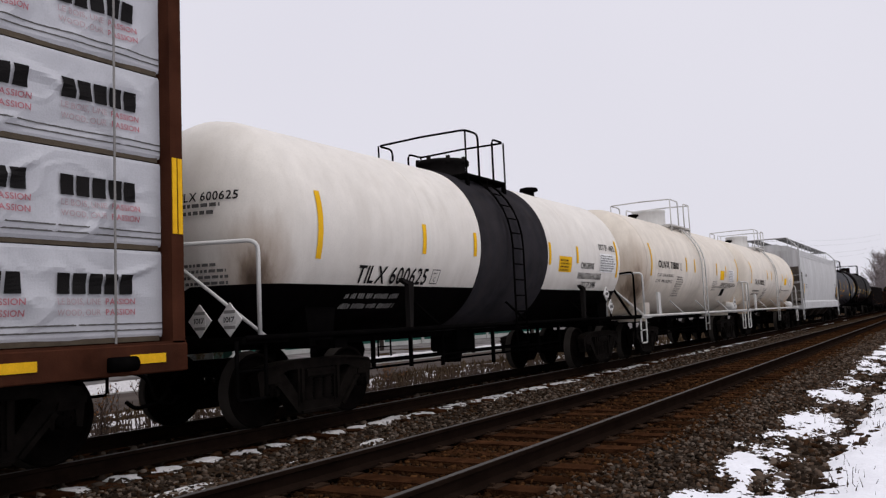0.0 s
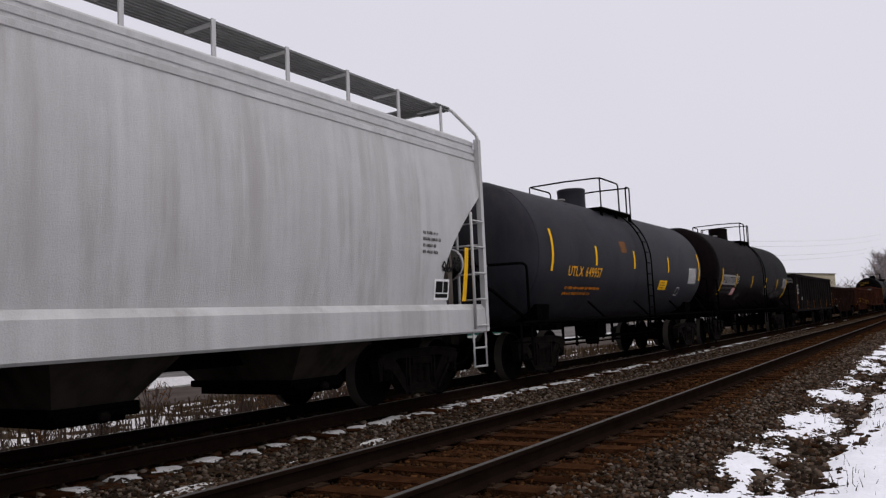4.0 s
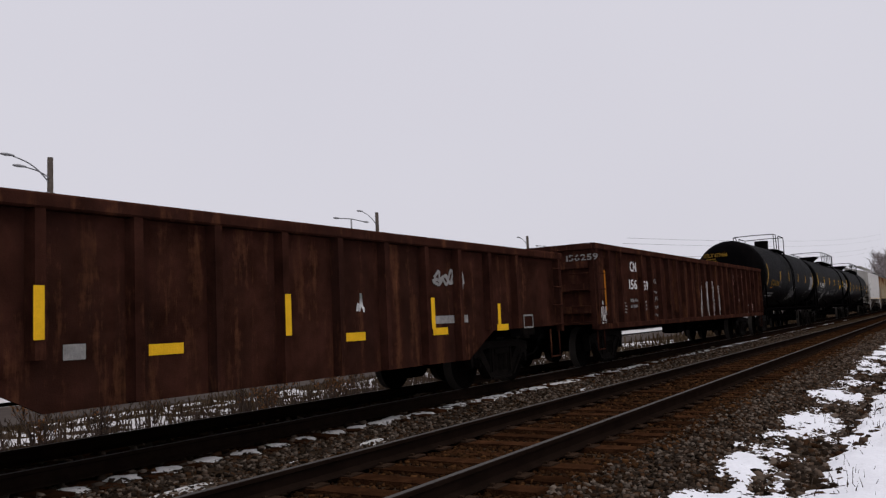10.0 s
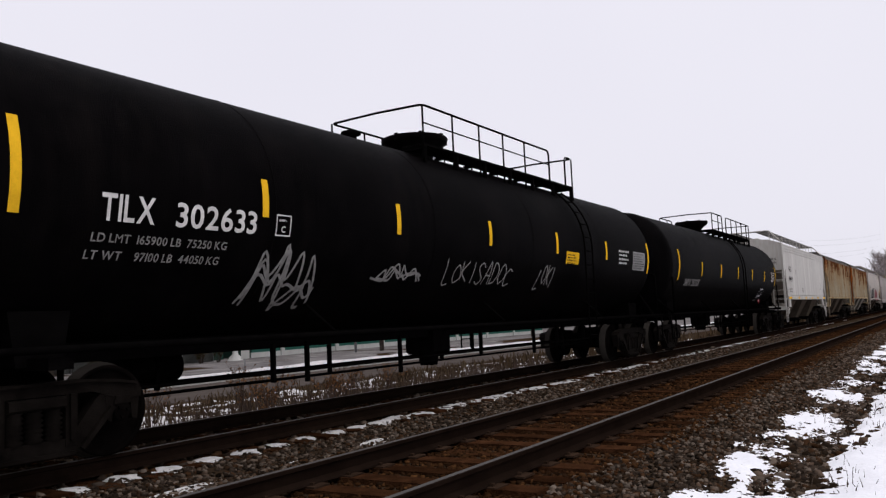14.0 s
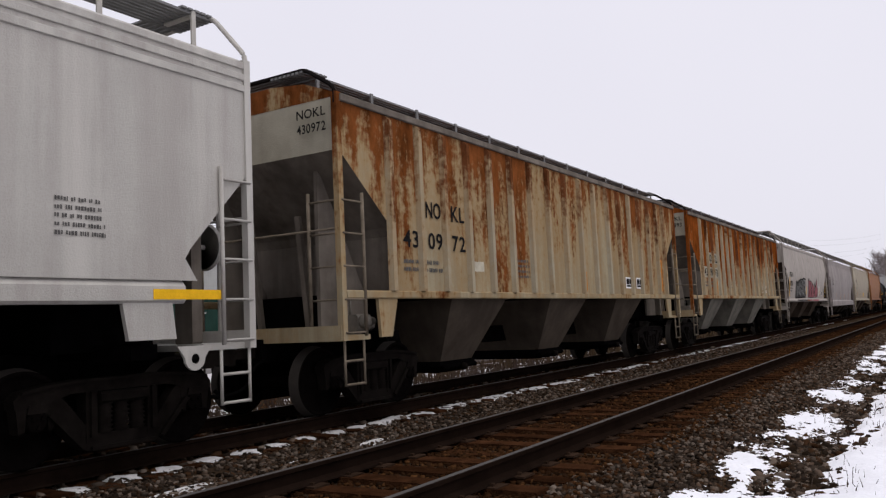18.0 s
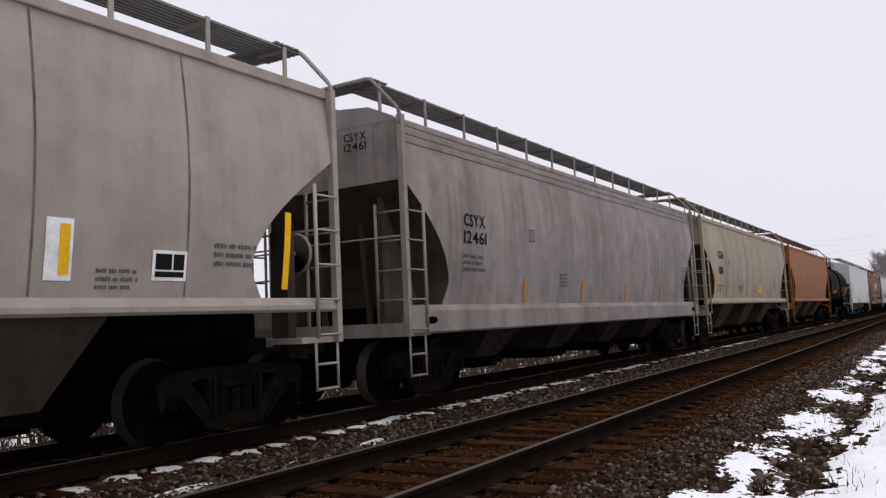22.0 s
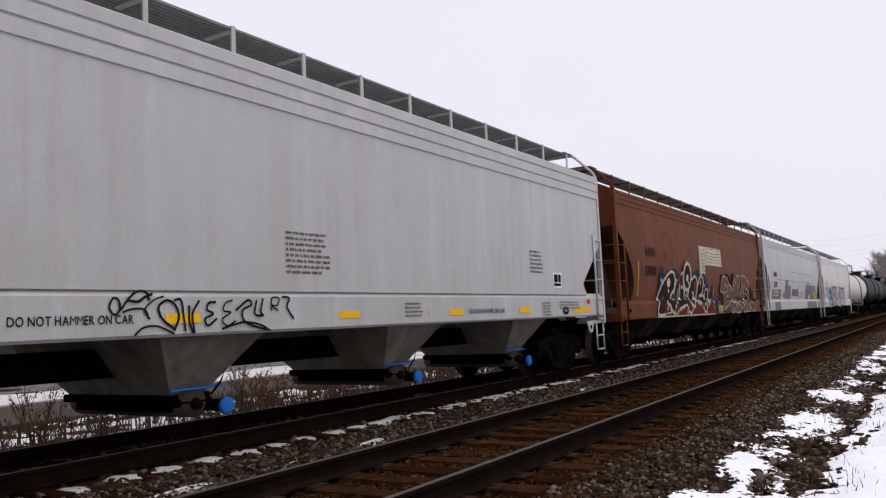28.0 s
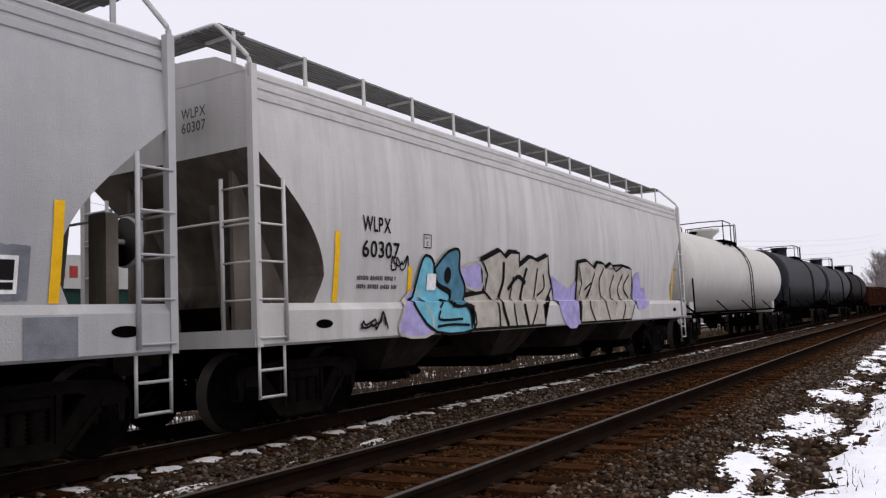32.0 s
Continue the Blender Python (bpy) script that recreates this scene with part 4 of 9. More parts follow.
# ---- covered hoppers ----
def hopper_car(f, r, paint, label, style="curved", sill=(1.0, 1.46), eave=4.18, bays=4, cut=(3.28, 1.15), hw=1.58, dark="under", posts=None, ribs=0, board=4.86, chute_mat=None, spare=1.5, tubes=False, group="freight train cars",
               lines=True, sill_in=0.0, slope="slope_grime_shade", rib_mat=None, clean=False, rib_x=None):
    s, h = (f + r) / 2, (r - f) / 2
    car = thing("covered_hopper_car", label, "hopper car", group)
    TRAIN.append((car, s))
    P = M[paint]
    LM = M["endgrime"] if rib_mat else P
    zb = sill[1] if style != "ribbed" else sill[0]
    zcut, dcut = cut[:2]
    top_hw = hw - (0.10 if style == "curved" else 0.0)

    def width(z):
        t = (z - zb) / (eave - zb)
        if style == "curved":
            return hw - 0.125 + 0.132 * math.sin(math.pi * min(1, max(0, 0.03 + 0.94 * t)))
        return hw

    def edge(z):
        """How far the end of the side sheet is set back at height z."""
        if z >= zcut:
            return 0.0
        if style == "ribbed":
            zk = cut[2]
            return dcut * (zcut - z) / (zcut - zk) if z > zk else dcut
        t = (zcut - z) / (zcut - zb)
        if style == "curved":
            return dcut * math.sin(t * math.pi * 0.60) / math.sin(math.pi * 0.60) if t < 0.85 else dcut * (1.02 - 0.12 * (t - 0.85) / 0.15)
        return dcut * min(1.0, t * 1.25) if t < 0.8 else dcut * (1.0 - 0.18 * (t - 0.8) / 0.2)

    surf = lambda x, z: -width(z)
    zs = sorted(set([zb + (eave - zb) * i / 22 for i in range(23)] + [zcut]))
    g = Geo()
    # side sheets, end sheets and roof in one closed shell
    nx = 12
    for sgn in (-1, 1):
        vs, fs = [], []
        for z in zs:
            for i in range(nx + 1):
                vs.append((-h + edge(z) + (2 * h - 2 * edge(z)) * i / nx, sgn * width(z), z))
        for j in range(len(zs) - 1):
            for i in range(nx):
                q = (j * (nx + 1) + i, j * (nx + 1) + i + 1, (j + 1) * (nx + 1) + i + 1, (j + 1) * (nx + 1) + i)
                fs.append(q if sgn < 0 else q[::-1])
        g.add(vs, fs, style == "curved")
    roof = [(-width(eave), eave), (-width(eave) + 0.08, eave + 0.07), (-0.98, eave + 0.26), (-0.4, eave + 0.32), (0.4, eave + 0.32), (0.98, eave + 0.26), (width(eave) - 0.08, eave + 0.07), (width(eave), eave)]
    g.prism(roof, -h, h)
    body = part("body", g, P, car)
    for q in (-1, 1):
        # the recessed lower sheet's material holds grime and the recess's shade
        for name, band, m, lab in (("end_sheet", [z for z in zs if z >= zcut], M["noklpatch"] if rib_mat else P, "flat upper end sheet"), ("slope_sheet", [z for z in zs if z <= zcut], M[slope], "sloping end sheet, grimy and coloured dark for its shade")):
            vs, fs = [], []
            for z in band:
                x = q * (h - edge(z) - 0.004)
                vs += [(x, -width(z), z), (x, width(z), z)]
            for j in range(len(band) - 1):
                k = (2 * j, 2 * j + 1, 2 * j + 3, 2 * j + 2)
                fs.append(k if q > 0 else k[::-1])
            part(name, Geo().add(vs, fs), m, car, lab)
    # side sill
    if style == "ribbed":
        for y in (-1, 1):
            part("side_sill", Geo().box(-h + 0.05, h - 0.05, min(y * (hw - 0.06), y * (hw + 0.03)), max(y * (hw - 0.06), y * (hw + 0.03)), sill[0] - 0.06, sill[0] + 0.05, 0.015), P, car)
            for q in (-1, 1):
                gs = Geo().slab([(q * (h - 1.2), sill[0] - 0.06), (q * (h - 0.75), sill[0] - 0.06), (q * (h - 0.8), 1.02), (q * (h - 1.05), 1.02)], y * (hw - 0.05), y * (hw + 0.0))
                part("jacking_bracket", gs, P, car)
    else:
        for y in (-1, 1):
            a, b = sorted((y * (hw - 0.10), y * (hw + 0.012)))
            part("side_sill", Geo().prism([(a + (0.0 if y > 0 else 0.03), sill[0]), (b - (0.0 if y < 0 else 0.03), sill[0]), (b, sill[0] + 0.03), (b, sill[1] - 0.06), (b - (0.08 if y > 0 else 0), sill[1] + 0.03),
                                           (a + (0.08 if y < 0 else 0), sill[1] + 0.03), (a, sill[1] - 0.06), (a, sill[0] + 0.03)], -h + sill_in, h - sill_in), P, car, "long side sill")
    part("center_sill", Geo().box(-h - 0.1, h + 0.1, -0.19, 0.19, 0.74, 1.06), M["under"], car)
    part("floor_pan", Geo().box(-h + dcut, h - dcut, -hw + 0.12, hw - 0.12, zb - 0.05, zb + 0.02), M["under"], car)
    # top chord ribs
    if lines:
        for y in (-1, 1):
            for i, z in enumerate(((eave - 0.02, eave - 0.15, eave - 0.28) if not clean else (eave - 0.04, eave - 0.22, eave - 0.40))):
                part("chord_rib", Geo().box(-h + 0.02, h - 0.02, min(y * width(z), y * (width(z) + 0.022)), max(y * width(z), y * (width(z) + 0.022)), z - (0.045 if not clean else 0.075), z + (0.035 if not clean else 0.075), 0.008), P, car)
    else:
        for y in (-1, 1):
            part("top_chord", Geo().box(-h + 0.02, h - 0.02, min(y * width(eave), y * (width(eave) + 0.05)), max(y * width(eave), y * (width(eave) + 0.05)), eave - 0.07, eave + (0.03 if rib_mat else 0.06), 0.012), M["slope_grime_shade"] if rib_mat else P, car)
    for x in rib_x or []:
        for y in (-1, 1):
            a, b = sorted((y * hw, y * (hw + 0.075)))
            rib = Geo().add([(x - 0.075, y * hw, sill[0] + 0.05), (x - 0.045, y * (hw + 0.075), sill[0] + 0.05), (x + 0.045, y * (hw + 0.075), sill[0] + 0.05), (x + 0.075, y * hw, sill[0] + 0.05),
                             (x - 0.075, y * hw, eave - 0.06), (x - 0.045, y * (hw + 0.075), eave - 0.14), (x + 0.045, y * (hw + 0.075), eave - 0.14), (x + 0.075, y * hw, eave - 0.06)],
                            [(0, 1, 5, 4), (1, 2, 6, 5), (2, 3, 7, 6), (4, 5, 6, 7), (0, 3, 2, 1)])
            part("side_post", rib, M[rib_mat] if rib_mat else P, car)
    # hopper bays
    CM = M[chute_mat or "brownbay"]
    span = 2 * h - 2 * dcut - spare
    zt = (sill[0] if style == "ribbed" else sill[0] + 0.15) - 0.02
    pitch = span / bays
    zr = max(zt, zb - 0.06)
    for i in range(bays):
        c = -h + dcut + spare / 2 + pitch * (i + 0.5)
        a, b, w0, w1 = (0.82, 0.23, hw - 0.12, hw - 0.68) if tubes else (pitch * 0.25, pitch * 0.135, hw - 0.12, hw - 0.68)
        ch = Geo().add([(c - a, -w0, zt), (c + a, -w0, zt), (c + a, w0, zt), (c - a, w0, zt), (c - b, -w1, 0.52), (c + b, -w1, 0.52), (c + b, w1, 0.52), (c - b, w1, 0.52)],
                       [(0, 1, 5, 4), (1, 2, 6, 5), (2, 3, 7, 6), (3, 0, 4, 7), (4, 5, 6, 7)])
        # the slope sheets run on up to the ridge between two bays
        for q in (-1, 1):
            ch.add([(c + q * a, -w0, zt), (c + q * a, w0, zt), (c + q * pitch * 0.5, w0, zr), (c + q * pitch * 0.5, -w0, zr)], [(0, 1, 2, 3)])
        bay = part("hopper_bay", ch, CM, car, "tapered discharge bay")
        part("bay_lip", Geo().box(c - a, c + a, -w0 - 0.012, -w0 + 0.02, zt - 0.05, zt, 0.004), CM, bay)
        gate = Geo().box(c - b - 0.06, c + b + 0.06, -w1 - 0.04, w1 + 0.04, 0.44, 0.53, 0.02).box(c - b + 0.04, c + b - 0.04, -w1 + 0.06, w1 - 0.06, 0.34, 0.45)
        gate.tube([(c - b - 0.02, -w1 - 0.06, 0.44), (c + b + 0.02, -w1 - 0.06, 0.44)], 0.045, 8)
        part("gate_capstan", Geo().lathe([(-w1 - 0.2, 0.0), (-w1 - 0.2, 0.05), (-w1 - 0.13, 0.07), (-w1 - 0.13, 0.0)], 10, 0.42, axis="y").shift(c), M["truck"], bay)
        part("outlet_gate", gate, M["under"], bay)
        if tubes:
            # pneumatic outlet: a rounded trough and a capped pipe, both across the car
            part("outlet_trough", Geo().tube([(c, -w1 - 0.1, 0.44), (c, w1 + 0.1, 0.44)], 0.17, 14), M["chute"], bay, "rounded steel outlet trough")
            px = c + b + 0.17
            part("outlet_pipe", Geo().tube([(px, -w1 - 0.16, 0.36), (px, w1 + 0.16, 0.36)], 0.07, 12).box(c, px, -0.12, 0.12, 0.30, 0.42), M["under"], bay)
            for y in (-1, 1):
                part("pipe_cap", Geo().lathe([(y * (w1 + 0.15), 0.0), (y * (w1 + 0.15), 0.098), (y * (w1 + 0.20), 0.098), (y * (w1 + 0.215), 0.07), (y * (w1 + 0.215), 0.0)], 16, 0.36, axis="y").shift(px), M["capblue"], bay, "bright blue pipe cap")
            part("cap_strap", Geo().box(c - b - 0.1, px, -w1 - 0.13, -w1 - 0.10, 0.575, 0.60), M["capblue"], bay, "blue cap strap")
            part("gate_lever", Geo().tube([(c + b - 0.02, -w1 - 0.14, 0.50), (c + b + 0.10, -w1 - 0.17, 0.64), (c + b + 0.17, -w1 - 0.18, 0.80)], 0.012, 6), M["under"], bay)
    if style == "flat":
        # lifting lugs and jacking pads under the ends of the sill
        for q in (-1, 1):
            for y in (-1, 1):
                ring = [(q * (h - 0.78) + 0.13 * math.cos(w), 0.94 + 0.13 * math.sin(w)) for w in np.linspace(math.pi, 2 * math.pi, 9)]
                lug = part("lifting_lug", Geo().slab([(q * (h - 0.78) - 0.22, 1.06)] + ring[:] + [(q * (h - 0.78) + 0.22, 1.06)], *sorted((y * (hw - 0.03), y * (hw + 0.0)))), P, car)
                # flat black disc on the uncut lug, painting the hole's shade
                part("lug_hole", Geo().lathe([(y * (hw + 0.001), 0.0), (y * (hw + 0.001), 0.05), (y * (hw + 0.003), 0.05), (y * (hw + 0.003), 0.0)], 14, 0.93, axis="y").shift(q * (h - 0.78)), M["under"], lug)
                pad = Geo().slab([(q * (h - 1.05), sill[0] + 0.02), (q * (h - 1.62), sill[0] + 0.02), (q * (h - 1.55), 1.14), (q * (h - 1.0), 1.14)], *sorted((y * (hw - 0.06), y * (hw - 0.01))))
                part("jacking_pad", pad, P, car)
    # trucks, ends
    tx = h - 1.25
    for q in (-1, 1):
        truck(car, q * tx)
        part("bolster_web", Geo().box(q * tx - 0.15, q * tx + 0.15, -1.4, 1.4, 0.95, 1.1), M["under"], car)
        a, b = sorted((q * (h - 0.68), q * (h - dcut - 0.95)))
        for y in (-0.95, 0.95) if q < 0 or style == "ribbed" else ():
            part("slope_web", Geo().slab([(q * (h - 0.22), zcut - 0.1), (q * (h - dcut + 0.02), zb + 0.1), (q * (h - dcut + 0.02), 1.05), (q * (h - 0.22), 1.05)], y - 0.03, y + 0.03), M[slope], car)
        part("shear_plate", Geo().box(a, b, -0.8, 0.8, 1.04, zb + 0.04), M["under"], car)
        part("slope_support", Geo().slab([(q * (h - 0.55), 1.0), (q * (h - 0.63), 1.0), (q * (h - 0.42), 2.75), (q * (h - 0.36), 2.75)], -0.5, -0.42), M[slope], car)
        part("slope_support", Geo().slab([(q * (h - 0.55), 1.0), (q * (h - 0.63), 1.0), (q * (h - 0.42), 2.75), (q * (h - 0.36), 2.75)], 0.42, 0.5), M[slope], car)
        x0, x1 = sorted((q * (h - 0.62), q * h))
        part("end_platform", Geo().box(x0, x1, -hw + 0.06, hw - 0.06, 1.0, 1.07), P, car)
        part("end_beam", Geo().box(min(q * (h - 0.02), q * (h + 0.06)), max(q * (h - 0.02), q * (h + 0.06)), -hw, hw, 1.0, 1.2), P, car)
        for y in (-1, 1):
            part("corner_post", Geo().box(q * h - 0.045, q * h + 0.045, y * (hw - 0.02) - 0.045, y * (hw - 0.02) + 0.045, 1.0, eave + 0.05), P, car)
            lad = Geo()
            lx = q * (h - 0.42)
            lad.tube([(lx, y * (hw + 0.03), 1.05), (lx, y * (hw + 0.03), 2.95)], 0.025, 7)
            for i in range(5):
                z = 1.1 + 0.43 * i
                lad.tube([(q * h, y * (hw + 0.03), z), (lx, y * (hw + 0.03), z)], 0.015, 6)
            part("side_ladder", lad, LM, car)
            el = Geo()
            el.tube([(q * (h + 0.03), y * (hw - 0.52), 1.1), (q * (h + 0.03), y * (hw - 0.52), 2.95)], 0.025, 7)
            for i in range(7):
                z = 1.1 + 0.43 * i
                if z < 3.0:
                    el.tube([(q * (h + 0.03), y * hw, z), (q * (h + 0.03), y * (hw - 0.52), z)], 0.015, 6)
            part("end_ladder", el, LM, car)
            st = Geo()
            for ee in (0.02, 0.42):
                st.tube([(q * (h - ee), y * (hw - 0.02), 1.0), (q * (h - ee), y * (hw - 0.02), 0.42)], 0.018, 6)
            for z in (0.44, 0.74):
                st.tube([(q * (h - 0.02), y * (hw - 0.02), z), (q * (h - 0.42), y * (hw - 0.02), z)], 0.018, 6)
            part("side_step", st, LM, car)
        part("end_handrail", Geo().tube([(q * (h + 0.03), -hw, 2.45), (q * (h + 0.03), hw, 2.45)], 0.016, 6), LM, car)
    # hand brake wheel and brake gear on the trailing end
    bw = Geo().lathe([(h - 0.12, 0.25), (h - 0.09, 0.27), (h - 0.06, 0.25), (h - 0.09, 0.23), (h - 0.12, 0.25)], 22, 2.15, -0.98)
    bw.box(h - 0.11, h - 0.08, -1.0, -0.96, 1.91, 2.39).box(h - 0.11, h - 0.08, -1.22, -0.74, 2.13, 2.17).tube([(h - 0.3, -0.98, 2.15), (h - 0.08, -0.98, 2.15)], 0.03, 8)
    part("brake_wheel", bw, P, car)
    part("brake_stand", Geo().box(h - 0.42, h - 0.28, -1.12, -0.84, 1.07, 2.42, 0.02), M[slope], car)
    res = Geo().lathe([(h - 0.9, 0.0), (h - 0.88, 0.2), (h - 0.35, 0.2), (h - 0.33, 0.0)], 16, 1.35, 0.45)
    part("air_reservoir", res, M["under"], car)
    couple(car, -h - 0.05, h + 0.05)
    # brake valves and pipes on the leading platform
    vx = -h + 0.62
    valve = part("brake_valve", Geo().box(vx, vx + 0.30, -1.28, -0.98, 1.12, 1.34, 0.03).box(vx + 0.30, vx + 0.46, -1.22, -1.04, 1.14, 1.30, 0.02), M["valvegrey"], car)
    part("valve_cap", Geo().lathe([(-1.40, 0.0), (-1.40, 0.07), (-1.30, 0.09), (-1.27, 0.09), (-1.27, 0.0)], 14, 1.24, axis="y").shift(vx + 0.10), M["valvegrey"], valve)
    part("valve_cap", Geo().lathe([(-1.36, 0.0), (-1.36, 0.05), (-1.27, 0.07), (-1.27, 0.0)], 14, 1.24, axis="y").shift(vx + 0.26), M["valvegrey"], valve)
    part("air_pipe", Geo().tube(bend([(vx + 0.4, -1.12, 1.22), (vx + 0.62, -1.12, 1.24), (vx + 0.62, -1.0, 1.10)], 0.06), 0.018, 6), M["valvegrey"], valve)
    part("air_pipe", Geo().tube(bend([(vx + 0.05, -1.12, 1.3), (vx + 0.05, -1.12, 1.56), (vx + 0.3, -0.9, 1.6)], 0.06), 0.018, 6), M["valvegrey"], valve)
    # roof: hatches and running boards
    for y in (0.0,):
        part("roof_hatch", Geo().box(-h + 1.2, h - 1.2, -0.36, 0.36, eave + 0.31, eave + 0.46, 0.06), P, car, "long trough hatch cover")
    for y in (-1, 1):
        slat = Geo().box(-h - 0.05, h + 0.05, -0.026, 0.026, -0.03, 0.0).mesh("walkway_slat", M["grate"])
        walkway = None
        for k in range(8):
            o = part("running_board" if k == 0 else "walkway_slat", slat, None, walkway or car, "dark steel grating walkway" if k == 0 else "")
            o.location = (0, y * 0.46, board) if k == 0 else (0, y * 0.076 * k, 0)
            walkway = walkway or o
        n = posts or max(8, int(2 * h / 1.15))
        for i in range(n):
            x = -h + 0.25 + (2 * h - 0.5) * i / (n - 1)
            br = Geo().box(x - 0.03, x + 0.03, y * 1.02 - 0.012, y * 1.02 + 0.012, eave + 0.20, board + 0.015)
            a, b = sorted((y * 0.55, y * 1.02))
            br.box(x - 0.03, x + 0.03, a, b, board - 0.055, board - 0.028)
            part("board_bracket", br, M["grate"] if rib_mat else P, car)
    for q in (-1, 1):
        g2 = Geo()
        for k in range(5):
            x = q * (h - 0.03 - 0.09 * k)
            g2.box(x - 0.033, x + 0.033, -1.05, 1.05, board + 0.004, board + 0.028)
        part("end_running_board", g2, M["grate"], car)
        g3 = Geo().tube(bend([(q * (h + 0.02), -hw + 0.02, eave - 0.1), (q * (h + 0.02), -hw + 0.02, eave + 0.12), (q * (h + 0.02), -1.04, board + 0.01), (q * (h + 0.02), 0.95, board + 0.01)], 0.1), 0.03, 7)
        part("end_grab_rail", g3, M["housing"] if rib_mat else P, car)
    return car, body, surf, -s


# ---- gondolas ----
def gondola_car(f, r, paint, label, top=2.78, bottom=0.86, ribs=13, hw=1.56, group="freight train cars", belly=0.0, chord=None, rib_x=None):
    s, h = (f + r) / 2, (r - f) / 2
    car = thing("gondola_car", label, "gondola car", group)
    TRAIN.append((car, s))
    P = M[paint]
    shell = None
    for y in (1, -1):
        body = Geo()
        a, b = sorted((y * (hw - 0.10), y * (hw - 0.07)))
        if belly:
            body.slab([(-h, bottom + 0.12), (-h * 0.62, bottom + 0.10), (-h * 0.5, bottom - belly), (h * 0.5, bottom - belly), (h * 0.62, bottom + 0.10), (h, bottom + 0.12), (h, top), (-h, top)], a, b)
        else:
            body.box(-h, h, a, b, bottom, top)
        shell = part("side_wall", body, P, car)
    for q in (-1, 1):
        part("end_wall", Geo().box(min(q * h, q * (h - 0.03)), max(q * h, q * (h - 0.03)), -hw + 0.1, hw - 0.1, bottom + 0.1, top), P, car)
    part("floor", Geo().box(-h + 0.03, h - 0.03, -hw + 0.1, hw - 0.1, bottom + 0.18, bottom + 0.24), M["under"], car)
    surf = lambda x, z: -(hw - 0.07)
    for y in (-1, 1):
        a, b = sorted((y * (hw - 0.12), y * (hw + 0.06)))
        part("top_chord", Geo().box(-h - 0.03, h + 0.03, a, b, top - 0.09, top + 0.05, 0.02), P if chord is None else M[chord], car)
        if not belly:
            a, b = sorted((y * (hw - 0.10), y * (hw + 0.03)))
            part("side_sill", Geo().box(-h, h, a, b, bottom - 0.03, bottom + 0.10, 0.015), P, car)
        for x in rib_x or [-h + 0.06 + (2 * h - 0.12) * i / (ribs - 1) for i in range(ribs)]:
            z0 = bottom + 0.1 if not belly else (bottom - belly + 0.02 if abs(x) < h * 0.5 else bottom + 0.12)
            y0, y1 = y * (hw - 0.07), y * (hw + 0.045)
            rib = Geo().add([(x - 0.075, y0, z0), (x - 0.05, y1, z0), (x + 0.05, y1, z0), (x + 0.075, y0, z0), (x - 0.075, y0, top - 0.08), (x - 0.05, y1, top - 0.09), (x + 0.05, y1, top - 0.09), (x + 0.075, y0, top - 0.08)],
                            [(0, 1, 5, 4), (1, 2, 6, 5), (2, 3, 7, 6), (0, 3, 2, 1), (4, 5, 6, 7)])
            part("side_post", rib, P, car)
    for q in (-1, 1):
        part("end_chord", Geo().box(min(q * (h - 0.05), q * (h + 0.09)), max(q * (h - 0.05), q * (h + 0.09)), -hw, hw, top - 0.08, top + 0.05), P, car)
        for z in (bottom + 0.35, bottom + 0.85, bottom + 1.35):
            part("end_rib", Geo().prism([(-hw + 0.12, z), (hw - 0.12, z), (hw - 0.12, z + 0.16), (-hw + 0.12, z + 0.16)], min(q * h, q * (h + 0.10)), max(q * h, q * (h + 0.10))), P, car)
        for y in (-1, 1):
            part("corner_post", Geo().box(q * h - 0.05, q * h + 0.07, y * (hw - 0.06) - 0.06, y * (hw - 0.06) + 0.06, bottom, top), P, car)
            for i in range(5):
                z = bottom + 0.15 + i * 0.36
                part("grab_iron", Geo().tube([(q * (h - 0.05), y * (hw + 0.05), z), (q * (h - 0.5), y * (hw + 0.05), z)], 0.013, 5), P, car)
                part("grab_iron", Geo().tube([(q * (h + 0.14), y * (hw - 0.1), z), (q * (h + 0.14), y * (hw - 0.55), z)], 0.013, 5), P, car)
            st = Geo()
            for ee in (0.08, 0.48):
                st.tube([(q * (h - ee), y * (hw - 0.05), bottom + 0.05), (q * (h - ee), y * (hw - 0.05), 0.4)], 0.018, 6)
            st.tube([(q * (h - 0.08), y * (hw - 0.05), 0.42), (q * (h - 0.48), y * (hw - 0.05), 0.42)], 0.018, 6)
            part("side_step", st, P, car)
        truck(car, q * (h - 1.75))
        part("bolster_web", Geo().box(q * (h - 1.75) - 0.2, q * (h - 1.75) + 0.2, -1.4, 1.4, 0.86, bottom + 0.2), M["under"], car)
    part("center_sill", Geo().box(-h - 0.1, h + 0.1, -0.2, 0.2, 0.70, 1.05), M["under"], car)
    for i in range(6):
        x = -h * 0.55 + 1.1 * h * i / 5
        part("cross_bearer", Geo().box(x - 0.06, x + 0.06, -hw + 0.12, hw - 0.12, bottom - 0.02, bottom + 0.18), M["under"], car)
    part("brake_rod", Geo().tube([(-h * 0.6, -0.5, 0.6), (h * 0.6, -0.5, 0.6)], 0.02, 6), M["under"], car)
    part("brake_cylinder", Geo().box(-0.9, -0.3, -0.9, -0.4, 0.5, 0.85, 0.06), M["under"], car)
    part("brake_valve", Geo().box(0.5, 0.9, -0.8, -0.5, 0.55, 0.85, 0.04), M["under"], car)
    couple(car, -h - 0.1, h + 0.1)
    return car, shell, surf, -s

